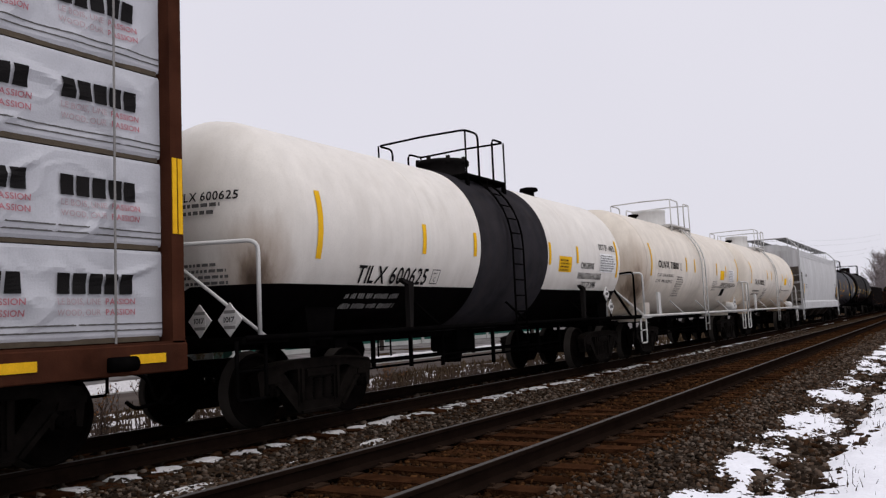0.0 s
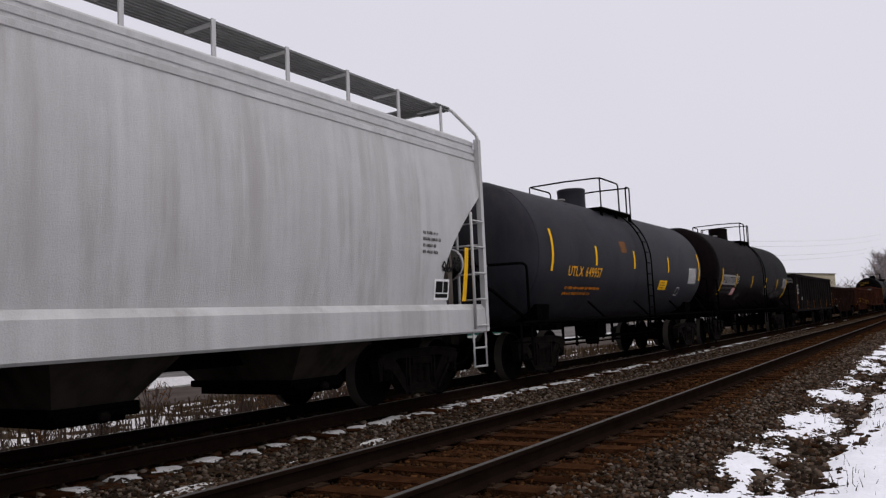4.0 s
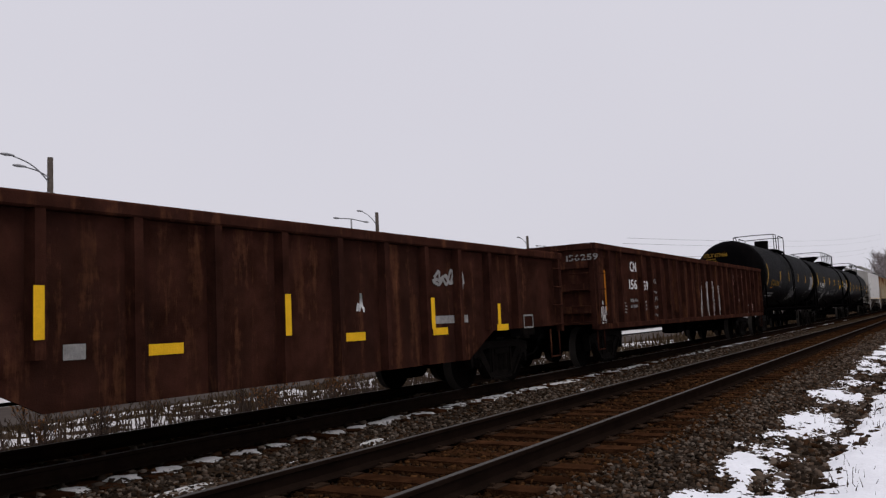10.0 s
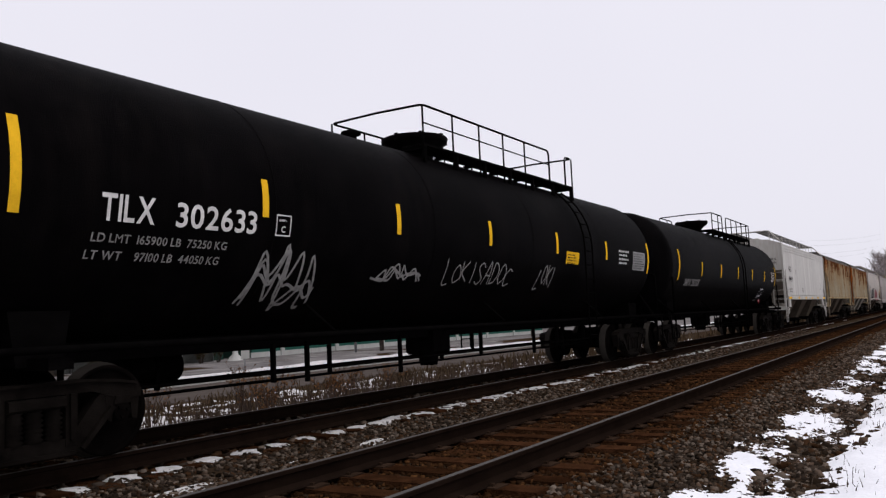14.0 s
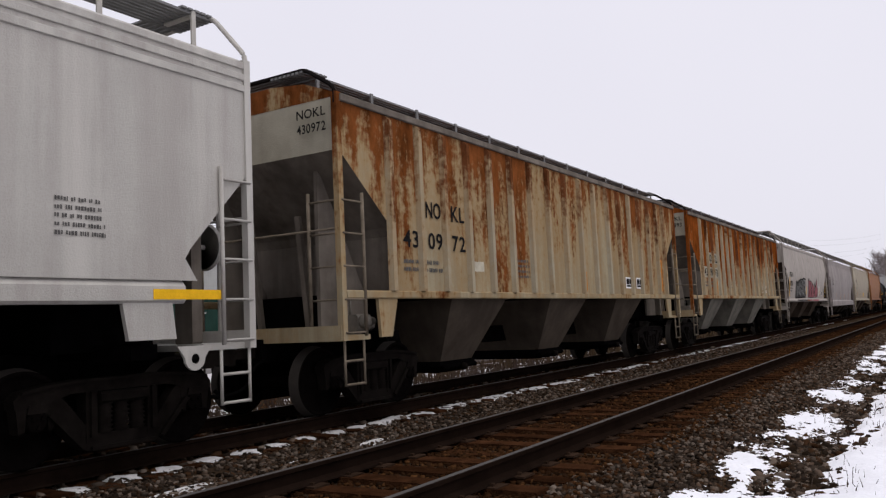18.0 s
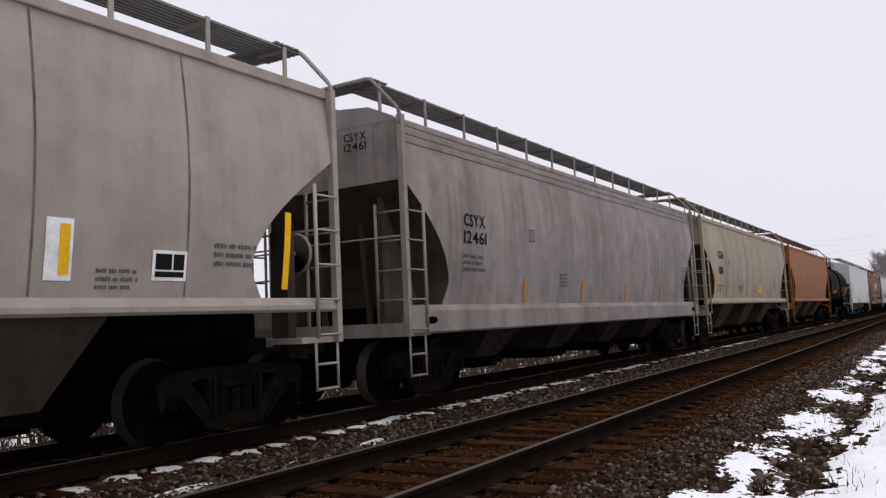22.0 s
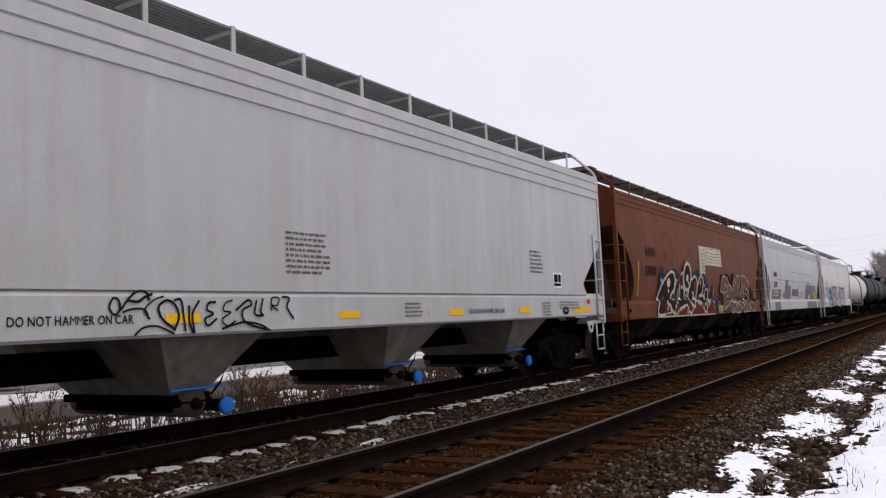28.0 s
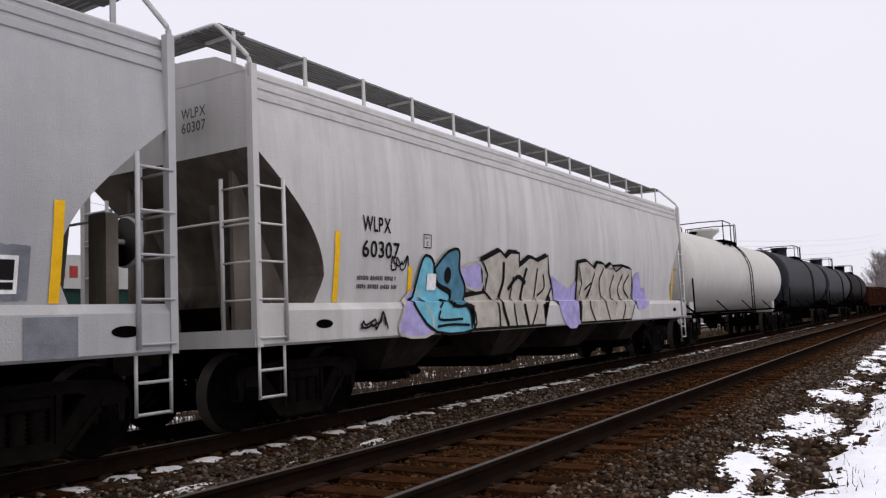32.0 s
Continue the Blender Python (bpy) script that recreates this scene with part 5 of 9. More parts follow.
M["grate"] = mat("dark_galvanised_grating", (0.17, 0.168, 0.165), 0.6, metal=0.3, var=0.2)
M["white_olnx"] = mat("sooty_white_tank_paint", (0.635, 0.572, 0.488), 0.45, bump=0.015, spec=0.2, streak=0.35, dirt=(0.24, 0.19, 0.14), var=0.06, stain=((-5.9, -1.15, 1.72), 0.84))
M["white_tilx"] = mat("smudged_white_tank_paint", (0.68, 0.64, 0.585), 0.45, bump=0.012, spec=0.2, streak=0.25, dirt=(0.30, 0.24, 0.18), var=0.05, stain=((-6.22, -1.12, 1.80), 0.50))
M["hopgrey"] = mat("light_grey_hopper_paint", (0.44, 0.435, 0.43), 0.5, streak=0.62, dirt=(0.22, 0.20, 0.18), var=0.06, spec=0.22)
M["hopwhite"] = mat("clean_light_grey_hopper_paint", (0.40, 0.39, 0.385), 0.45, streak=0.4, dirt=(0.25, 0.235, 0.22), var=0.04, spec=0.22)
M["wfrx"] = mat("pale_grey_hopper_paint", (0.40, 0.38, 0.345), 0.5, streak=0.75, dirt=(0.24, 0.21, 0.19), var=0.05, spec=0.22)
M["nokl"] = mat("rusting_cream_paint", (0.31, 0.26, 0.17), 0.6, streak=0.7, dirt=(0.13, 0.072, 0.033), rust=0.19, rust_col=(0.066, 0.0215, 0.0066), low=(1.75, 4.3, 0.19), var=0.1)
M["nokl2"] = mat("heavily_rusted_cream_paint", (0.33, 0.285, 0.195), 0.6, streak=0.3, dirt=(0.2, 0.13, 0.08), rust=0.32, rust_col=(0.074, 0.0200, 0.0042), low=(1.75, 4.2, 0.27), var=0.1)
M["bngx"] = mat("warm_grey_hopper_paint", (0.268, 0.233, 0.202), 0.55, streak=0.6, dirt=(0.36, 0.325, 0.285), var=0.16, spec=0.08)
M["csyx"] = mat("grimy_grey_hopper_paint", (0.212, 0.181, 0.167), 0.55, streak=0.8, dirt=(0.075, 0.06, 0.048), var=0.22, spec=0.08)
M["cgex"] = mat("beige_hopper_paint", (0.248, 0.208, 0.145), 0.55, streak=0.85, dirt=(0.15, 0.108, 0.068), var=0.13, spec=0.12)
M["orange"] = mat("faded_orange_hopper_paint", (0.205, 0.078, 0.021), 0.6, streak=0.6, dirt=(0.11, 0.046, 0.017), rust=0.34, rust_col=(0.09, 0.028, 0.01), var=0.2, spec=0.10)
M["brown"] = mat("red_brown_hopper_paint", (0.108, 0.0300, 0.0098), 0.55, streak=0.6, dirt=(0.045, 0.016, 0.008), var=0.28, rust=0.05, spec=0.06)
M["nahx"] = mat("pale_blue_grey_hopper_paint", (0.352, 0.344, 0.340), 0.5, streak=0.62, dirt=(0.26, 0.26, 0.28), var=0.06, spec=0.22)
M["wlpx"] = mat("creamy_grey_hopper_paint", (0.459, 0.443, 0.426), 0.5, streak=0.62, dirt=(0.26, 0.24, 0.22), var=0.05, spec=0.22)
M["gonblack"] = mat("sooty_gondola_steel", (0.012, 0.010, 0.010), 0.7, streak=0.6, dirt=(0.020, 0.016, 0.014), var=0.4)
M["gonbrown"] = mat("dark_brown_gondola_steel", (0.016, 0.009, 0.007), 0.7, streak=0.6, dirt=(0.008, 0.006, 0.006), var=0.5, rust=0.3, rust_col=(0.028, 0.013, 0.008))
M["gonred"] = mat("oxide_brown_gondola_steel", (0.033, 0.0125, 0.0085), 0.7, streak=0.6, dirt=(0.012, 0.008, 0.007), var=0.5, rust=0.3, rust_col=(0.07, 0.028, 0.014))
M["lumbercar"] = mat("brown_flatcar_steel", (0.052, 0.019, 0.011), 0.7, streak=0.5, dirt=(0.02, 0.013, 0.01), var=0.35)
M["wrap"] = mat("white_lumber_wrap", (0.46, 0.46, 0.485), 0.5, var=0.05, scale=1.2, bump=0.03)
M["housing"] = mat("black_housing", (0.013, 0.0115, 0.011), 0.55, var=0.3)
M["bandgrey"] = mat("matt_charcoal_band", (0.034, 0.032, 0.036), 0.6, var=0.25, streak=0.4, dirt=(0.06, 0.05, 0.045))
M["greywhite"] = mat("light_grey_fittings", (0.55, 0.54, 0.52), 0.5, var=0.1, streak=0.3, dirt=(0.25, 0.2, 0.15))

M["noklpost"] = mat("weathered_cream_post_paint", (0.33, 0.29, 0.21), 0.6, streak=0.5, dirt=(0.16, 0.10, 0.06), rust=0.10, rust_col=(0.055, 0.020, 0.008), low=(2.2, 4.2, 0.19), var=0.1)
# slope sheet paints: grime streaks, with recess shade put into the base colour
M["slope_grime_shade"] = mat("grimy_shade_toned_slope_paint", (0.15, 0.128, 0.107), 0.75, var=0.35, scale=1.5, streak=0.6, dirt=(0.03, 0.024, 0.02))
# dark brown bay base with paler streaks
M["brownbay"] = mat("dark_brown_bay_steel", (0.052, 0.039, 0.030), 0.85, var=0.45, scale=1.6, streak=0.6, dirt=(0.09, 0.075, 0.06))
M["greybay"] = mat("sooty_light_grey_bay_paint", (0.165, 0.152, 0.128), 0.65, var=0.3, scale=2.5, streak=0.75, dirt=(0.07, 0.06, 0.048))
M["capblue"] = mat("bright_blue_cap_plastic", (0.03, 0.16, 0.52), 0.45, var=0.15)
M["chute"] = mat("grimy_grey_chute_paint", (0.066, 0.053, 0.041), 0.7, var=0.3, scale=2, streak=0.7, dirt=(0.04, 0.03, 0.024))
M["valvegrey"] = mat("dusty_grey_valve_castings", (0.16, 0.145, 0.125), 0.7, var=0.3, scale=6)
M["slopebrown"] = mat("grimy_shade_toned_brown_slope_paint", (0.050, 0.026, 0.016), 0.75, var=0.4, scale=1.5, streak=0.6, dirt=(0.02, 0.013, 0.01))
M["slopedark"] = mat("dark_grimy_shade_toned_slope_paint", (0.065, 0.050, 0.040), 0.75, var=0.4, scale=1.5, streak=0.6, dirt=(0.025, 0.019, 0.015))
# nearly black bay base with paler streaks
M["blackbay"] = mat("near_black_bay_steel", (0.026, 0.021, 0.018), 0.85, var=0.45, scale=1.6, streak=0.6, dirt=(0.06, 0.05, 0.04))
M["noklpatch"] = mat("dull_cream_patch_paint", (0.30, 0.275, 0.215), 0.6, var=0.15, streak=0.5, dirt=(0.15, 0.09, 0.05))
M["endgrime"] = mat("grimy_cream_ladder_paint", (0.15, 0.122, 0.092), 0.7, var=0.35, scale=4)

# ---- the train, head to tail ----
CAR = {}
CAR["lumber"] = None
CAR["t600625"] = tank_car("a", 7.69, 18.52, pale_front="greywhite", R=1.47, zc=2.49, head=0.86, ext=(0.40, 0.04), shell="white_tilx", rail=(-0.8, 0.68, -0.34, 0.21, 4.62), dome=("low", -0.05, 0.52), valve=3.75, lower=(1.74, M["black"]), band=(-1.3, 1.38, M["bandgrey"]), cover="housing", label="white and black tank car with a black band and dome", over=1.7)
CAR["olnx"] = tank_car("b", 21.14, 31.53, R=1.5, zc=2.55, shell="white_olnx", metalwork="greywhite", rail=(-1.34, 0.81, -0.5, 0.16, 4.7), dome=("plain", -0.4, 0.50), cover="greywhite", label="stained white tank car with pale handrails", over=1.45, brace="front")
CAR["t113033"] = tank_car("c", 34.23, 44.49, R=1.5, zc=2.55, shell="white2", metalwork="greywhite", rail=(-1.34, 0.81, -0.5, 0.16, 4.7), dome=("plain", -0.4, 0.48), cover="greywhite", label="off-white tank car with placards and pale handrails", over=1.45, brace=False)
CAR["hop5"] = hopper_car(46.6, 63.42, "hopgrey", "light grey covered hopper car with deep side sill", sill=(0.98, 1.42), chute_mat="blackbay")
CAR["u649957"] = tank_car("d", 66.28, 77.74, R=1.5, zc=2.5, shell="tankgrey", rail=(-1.32, 0.89, 0.0, 0.59, 4.6), dome=("plain", -0.87, 0.36), valve=-1.56, small_valve=True, label="dark grey tank car with yellow lettering", over=1.6)
CAR["pulx"] = tank_car("e", 80.76, 94.08, R=1.52, zc=2.62, ext=(0.48, 0.17), shell="brownblack", rail=(-0.6, 1.07, 0.2, 0.8, 4.76), dome=("plain", -0.3, 0.38), valve=-0.95, small_valve=True, label="brown-black tank car with a grey number panel", over=1.3)
CAR["coer"] = gondola_car(96.27, 111.1, "gonblack", "sooty black gondola car with sprayed white lettering", top=2.77, bottom=0.9, rib_x=[-7.3, -5.88, -4.78, -4.1, -3.21, -2.31, -1.46, -0.49, 0.44, 1.37, 2.3, 3.27, 4.16, 4.92, 5.95, 7.3])
CAR["g9"] = gondola_car(112.27, 126.98, "gonbrown", "dark brown gondola car with yellow reflector strips", top=2.31, bottom=0.98, belly=0.37)
CAR["g10"] = gondola_car(128.33, 142.73, "gonred", "oxide brown gondola car with scuffed panels", top=2.40, bottom=0.9, belly=0.34, rib_x=[-7.1, -5.7, -4.7, -3.69, -2.71, -1.72, -0.71, 0.3, 1.29, 2.3, 3.25, 4.24, 5.25, 7.1])
CAR["cn"] = gondola_car(144.65, 163.3, "gonred", "long oxide brown gondola car with white numbers", top=2.73, bottom=0.88, rib_x=[-9.25] + [-8.47 + 0.775 * i for i in range(23) if i != 2] + [9.25])
CAR["u673468"] = tank_car("f", 165.67, 179.61, R=1.52, zc=2.69, shell="black", rail=(-1.8, 1.08, -1.13, -0.46, 4.82), dome=("plain", 0.28, 0.34), valve=0.85, small_valve=True, label="black tank car with yellow reflector strips", over=1.2)
CAR["t302633"] = tank_car("g", 182.0, 198.85, R=1.52, zc=2.655, shell="black", dome=("funnel", -0.16, 0.62), rail=(-1.35, 4.89, 3.64, 4.5, 4.8), label="long black tank car with white lettering", over=1.3)
CAR["t14"] = tank_car("h", 201.55, 217.6, R=1.52, zc=2.655, shell="black", dome=("funnel", -0.3, 0.62), rail=(-1.1, 5.43, 0.48, 1.1, 4.76), label="long black tank car with a red placard", over=1.0)
CAR["wfrx"] = hopper_car(219.4, 234.4, "wfrx", "pale grey covered hopper car with yellow sill markings", style="flat", sill=(1.49, 1.72), cut=(2.93, 0.9), bays=3, sill_in=0.9, chute_mat="chute")
CAR["nokl972"] = hopper_car(236.04, 251.2, "nokl", "rusting cream ribbed covered hopper car", style="ribbed", sill=(1.6, 1.7), cut=(3.49, 1.18, 2.48), bays=3, rib_x=[-6.5, -5.75, -5.06, -4.33, -3.57, -2.78, -1.98, -1.18, -0.37, 0.45, 1.25, 2.08, 2.84, 3.59, 4.33, 5.06, 5.78, 6.41], hw=1.55, lines=False, eave=4.2, board=4.63, chute_mat="chute", rib_mat="noklpost")
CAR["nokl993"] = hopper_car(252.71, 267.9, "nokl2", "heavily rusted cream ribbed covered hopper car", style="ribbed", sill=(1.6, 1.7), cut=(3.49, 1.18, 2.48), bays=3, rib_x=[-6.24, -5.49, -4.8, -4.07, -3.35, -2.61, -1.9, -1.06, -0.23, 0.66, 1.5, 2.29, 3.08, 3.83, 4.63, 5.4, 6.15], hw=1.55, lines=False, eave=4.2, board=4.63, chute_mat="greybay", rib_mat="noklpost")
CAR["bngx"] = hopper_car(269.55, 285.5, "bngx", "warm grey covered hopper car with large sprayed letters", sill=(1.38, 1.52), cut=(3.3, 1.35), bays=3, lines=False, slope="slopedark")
CAR["csyx"] = hopper_car(287.07, 302.7, "csyx", "grimy streaked grey covered hopper car", sill=(1.02, 1.42), chute_mat="blackbay", slope="slopedark")
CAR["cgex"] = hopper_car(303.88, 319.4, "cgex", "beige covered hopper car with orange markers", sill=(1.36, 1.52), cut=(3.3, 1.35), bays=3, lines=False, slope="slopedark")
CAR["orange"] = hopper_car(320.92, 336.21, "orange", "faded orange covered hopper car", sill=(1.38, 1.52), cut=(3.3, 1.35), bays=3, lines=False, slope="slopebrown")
CAR["u601235"] = tank_car("i", 339.22, 348.93, R=1.5, zc=2.54, shell="black", rail=(-2.1, -0.14, -1.28, -0.6, 4.62), dome=("low", -0.85, 0.62), ext=(0.3, 0.0), label="short black tank car with yellow lettering", over=1.3)
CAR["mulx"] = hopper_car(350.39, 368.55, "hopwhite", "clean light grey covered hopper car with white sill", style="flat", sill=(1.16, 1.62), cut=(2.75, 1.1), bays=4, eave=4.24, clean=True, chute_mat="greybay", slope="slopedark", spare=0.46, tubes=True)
CAR["nahx581"] = hopper_car(369.69, 386.88, "brown", "red-brown covered hopper car with sprayed letters", sill=(1.02, 1.46), chute_mat="blackbay", board=4.76, slope="slopebrown")
CAR["nahx570"] = hopper_car(387.91, 405.5, "nahx", "pale blue-grey covered hopper car with grey patches", sill=(1.0, 1.46), chute_mat="blackbay")
CAR["wlpx"] = hopper_car(406.66, 423.82, "wlpx", "creamy grey covered hopper car with blue sprayed letters", sill=(1.0, 1.46), chute_mat="blackbay", board=4.81)
M["whitecool"] = mat("cool_white_tank_paint", (0.46, 0.44, 0.405), 0.45, bump=0.012, spec=0.1, streak=0.3, dirt=(0.3, 0.29, 0.28), var=0.05)
CAR["wtank"] = tank_car("j", 425.99, 441.0, R=1.5, zc=2.5, shell="whitecool", dome=("funnel", -0.3, 0.6), label="long white tank car with a funnel dome", over=1.2)
CAR["d1"] = tank_car("k", 443.9, 457.8, R=1.52, zc=2.6, shell="tankgrey", label="dark grey tank car near the tail", over=1.0)
CAR["d2"] = tank_car("l", 460.3, 473.4, R=1.52, zc=2.6, shell="tankgrey", label="dark grey tank car near the tail", over=1.0)
CAR["d3"] = tank_car("m", 476.0, 489.0, R=1.52, zc=2.6, shell="brownblack", label="brown-black tank car near the tail", over=1.0)
CAR["g30"] = gondola_car(491.5, 506.5, "gonred", "oxide brown gondola car at the tail", top=2.7)
CAR["g31"] = gondola_car(508.5, 523.5, "gonred", "oxide brown gondola car at the tail", top=2.9)
CAR["g32"] = gondola_car(525.5, 540.5, "gonbrown", "dark brown gondola car at the tail", top=2.7)


BARE = {key: set(CAR[key][0].children) | set(CAR[key][1].children) for key in ("mulx", "nahx570")}

# ---- lettering, markers and paint of each car ----
def end_lettering(parent, body, y, z, h, material, xf, width=None, off=0.012):
    """Words on the leading end: read from the far side towards the near side."""
    v, f = text_mesh(body)
    w = v[:, 0].max() - v[:, 0].min()
    k = h if width is None else width / w
    pts = []
    for p in v:
        yy, zz = y - (p[0] - v[:, 0].min()) * k, z + p[1] * h
        pts.append((xf(yy, zz) - off, yy, zz))
    return part("end_lettering", Geo().add(pts, f), material, parent)


def end_print(parent, y, z, rows, w, h, material, xf, seed=0):
    rs = random.Random(seed)
    g = Geo()
    for i in range(rows):
        zz, u = z - i * h * 2, y
        stop = y - w * rs.uniform(0.7, 1.0)
        while u > stop:
            q = rs.uniform(0.8, 2.4) * h
            a, b = u, max(u - q, stop)
            g.add([(xf(a, zz) - 0.014, a, zz), (xf(b, zz) - 0.014, b, zz), (xf(b, zz) - 0.014, b, zz + h), (xf(a, zz) - 0.014, a, zz + h)], [(0, 1, 2, 3)])
            u -= q + h * 0.5
    tagged(part("end_print", g, material, parent), kind="stuff")


def tank_head(h, R, zc, head=0.78):
    return lambda y, z: -h - head * math.sqrt(max(0.0, 1 - (y * y + (z - zc) ** 2) / (R * R)))


def frame_box(parent, x0, x1, z0, z1, surf, material, t=0.015):
    g = Geo()
    quad(g, x0, x1, z0, z0 + t, surf, 0.011, 1)
    quad(g, x0, x1, z1 - t, z1, surf, 0.011, 1)
    quad(g, x0, x0 + t, z0, z1, surf, 0.011, 3)
    quad(g, x1 - t, x1, z0, z1, surf, 0.011, 3)
    part("outline_box", g, material, parent)


def table(parent, x0, x1, z0, z1, surf, back, line, seed=1, rows=7):
    panel(parent, x0, x1, z0, z1, back, surf, 0.007, "data_panel")
    small_print(parent, x0 + 0.03, z1 - 0.07, rows, x1 - x0 - 0.06, (z1 - z0) / (rows * 2.1), line, surf, seed, 0.011)


def plate_c(parent, x, z, surf, material, s=0.24):
    frame_box(parent, x, x + s, z, z + s, surf, material)
    lettering(parent, "C", x + s * 0.36, z + s * 0.18, s * 0.28, material, surf)
    small_print(parent, x + s * 0.2, z + s * 0.68, 1, s * 0.6, s * 0.1, material, surf)


def two_panel_plate(parent, x, z, w, h, surf, back, rim):
    """Consolidated stencil plate: dark panes in a pale border."""
    panel(parent, x, x + w, z, z + h, rim, surf, 0.007, "stencil_plate")
    t = 0.035
    panel(parent, x + t, x + w * 0.55, z + h * 0.36, z + h - t, back, surf, 0.010, "stencil_pane")
    panel(parent, x + w * 0.55 + t * 0.6, x + w - t, z + h * 0.36, z + h - t, back, surf, 0.010, "stencil_pane")
    panel(parent, x + t, x + w - t, z + t, z + h * 0.30, back, surf, 0.010, "stencil_pane")


INK, CHK, DIM, GLD, YEL, RED = M["ink"], M["chalk"], M["chalkdim"], M["gold"], M["yellow"], M["red"]
M["inkmid"] = mat("faded_black_lettering", (0.10, 0.095, 0.09), 0.6, var=0.25, scale=10)
M["chalkfaint"] = mat("almost_gone_white_paint", (0.10, 0.095, 0.092), 0.7, var=0.5, scale=9)
M["chalkworn"] = mat("grimy_white_spray", (0.40, 0.385, 0.37), 0.7, var=0.35, scale=6)
M["dullstrip"] = mat("dirty_amber_strip", (0.22, 0.085, 0.012), 0.6, var=0.4, scale=6)
MID = M["inkmid"]
for key, name, col in (("pink", "pink_spray", (0.29, 0.115, 0.125)), ("grey_spray", "grey_spray", (0.13, 0.14, 0.135)), ("cyan", "cyan_spray", (0.16, 0.42, 0.52)), ("lilac", "lilac_spray", (0.36, 0.32, 0.55)),
                       ("cream", "cream_spray", (0.46, 0.42, 0.33)), ("tan", "tan_spray", (0.15, 0.085, 0.06)), ("blue", "dark_blue_spray", (0.024, 0.040, 0.072)), ("patch", "grey_patch_paint", (0.17, 0.175, 0.195)),
                       ("patchdark", "dark_repaint", (0.0155, 0.0155, 0.0165)), ("pinkpaper", "faded_pink_paper", (0.55, 0.25, 0.24)), ("numberplate", "grey_number_panel", (0.26, 0.255, 0.25)),
                       ("brick", "dull_orange_marker", (0.45, 0.16, 0.02)), ("sootstain", "brown_soot_stain", (0.12, 0.09, 0.06)),
                       ("darkbrown", "dark_brown_spray", (0.035, 0.022, 0.02)), ("lightpatch", "fresh_white_patch", (0.72, 0.71, 0.70))):
    M[key] = mat(name, col, 0.6, var=0.2, scale=6)

# first white and black tank car
c, t, sf, _ = CAR["t600625"]
lettering(t, "TILX 600625", -4.56, 1.77, 0.23, INK, sf, 1.72, lean=0.05)
plate_c(t, -2.72, 1.78, sf, MID, 0.22)
small_print(t, -4.62, 1.56, 2, 1.3, 0.07, DIM, sf, 3, off=0.016)
for x, a, b in ((-5.42, 2.05, 2.92), (-3.04, 2.22, 2.67), (-1.5, 2.25, 2.65), (1.50, 2.22, 2.67), (2.9, 2.3, 2.66), (5.33, 2.05, 2.92)):
    stripe(t, x, a, b, sf)
panel(t, 1.95, 2.6, 2.10, 2.42, YEL, sf, name="yellow_notice")
small_print(t, 2.02, 2.32, 4, 0.5, 0.035, INK, sf, 5, off=0.01)
lettering(t, "DOT SP - 14832", 4.2, 2.66, 0.13, INK, sf, 1.0)
table(t, 4.22, 5.25, 2.15, 2.58, sf, M["lightpatch"], MID, 6)
lettering(t, "INHALATION HAZARD", 3.0, 1.98, 0.13, INK, sf, 1.35)
lettering(t, "DOT SP 20986", 3.3, 1.80, 0.12, INK, sf, 0.85)
lettering(t, "CHLORINE", 3.1, 2.2, 0.13, INK, sf, 0.75)
hd = tank_head(5.815, 1.47, 2.49, 0.86)
end_lettering(t, "TILX 600625", -0.25, 2.76, 0.105, INK, hd, 0.80)
end_print(t, -0.25, 2.68, 2, 0.62, 0.045, MID, hd, 2)
end_print(t, -0.28, 1.97, 4, 0.62, 0.036, MID, hd, 4)
diamond(c, 4.56, 1.65, 0.17, lambda x, z: -1.42)
diamond(c, 4.80, 1.36, 0.17, lambda x, z: -1.42)
for y, z in ((-0.78, 1.32), (-1.27, 1.32)):
    g = Geo().add([(-6.78, y + 0.19, z), (-6.78, y, z + 0.19), (-6.78, y - 0.19, z), (-6.78, y, z - 0.19), (-6.765, y + 0.19, z), (-6.765, y, z + 0.19), (-6.765, y - 0.19, z), (-6.765, y, z - 0.19)],
                  [(3, 2, 1, 0), (4, 5, 6, 7), (0, 1, 5, 4), (1, 2, 6, 5), (2, 3, 7, 6), (3, 0, 4, 7)])
    pl = part("hazard_placard", g, CHK, c, "white diamond hazard placard")
    part("placard_print", Geo().box(-6.786, -6.78, y - 0.1, y + 0.1, z - 0.05, z + 0.05), M["chalk"], pl)
    for dz in (-0.105, 0.07):
        part("placard_band", Geo().box(-6.784, -6.78, y - 0.09, y + 0.09, z + dz, z + dz + 0.035), M["inkgrey"], pl)
    end_lettering(pl, "1017", y + 0.085, z - 0.03, 0.06, INK, lambda a, b: -6.786, 0.17, 0.003)
lettering(c, "1017", 4.47, 1.62, 0.075, INK, lambda x, z: -1.462)
lettering(c, "1017", 4.71, 1.33, 0.075, INK, lambda x, z: -1.462)
for x in (-3.2, 3.4):
    part("side_bracket", Geo().slab([(x - 0.35, 1.1), (x - 0.28, 1.1), (x - 0.22, 1.78), (x - 0.5, 1.84), (x - 0.5, 1.80), (x - 0.35, 1.74)], -1.5, -1.42), M["housing"], c)

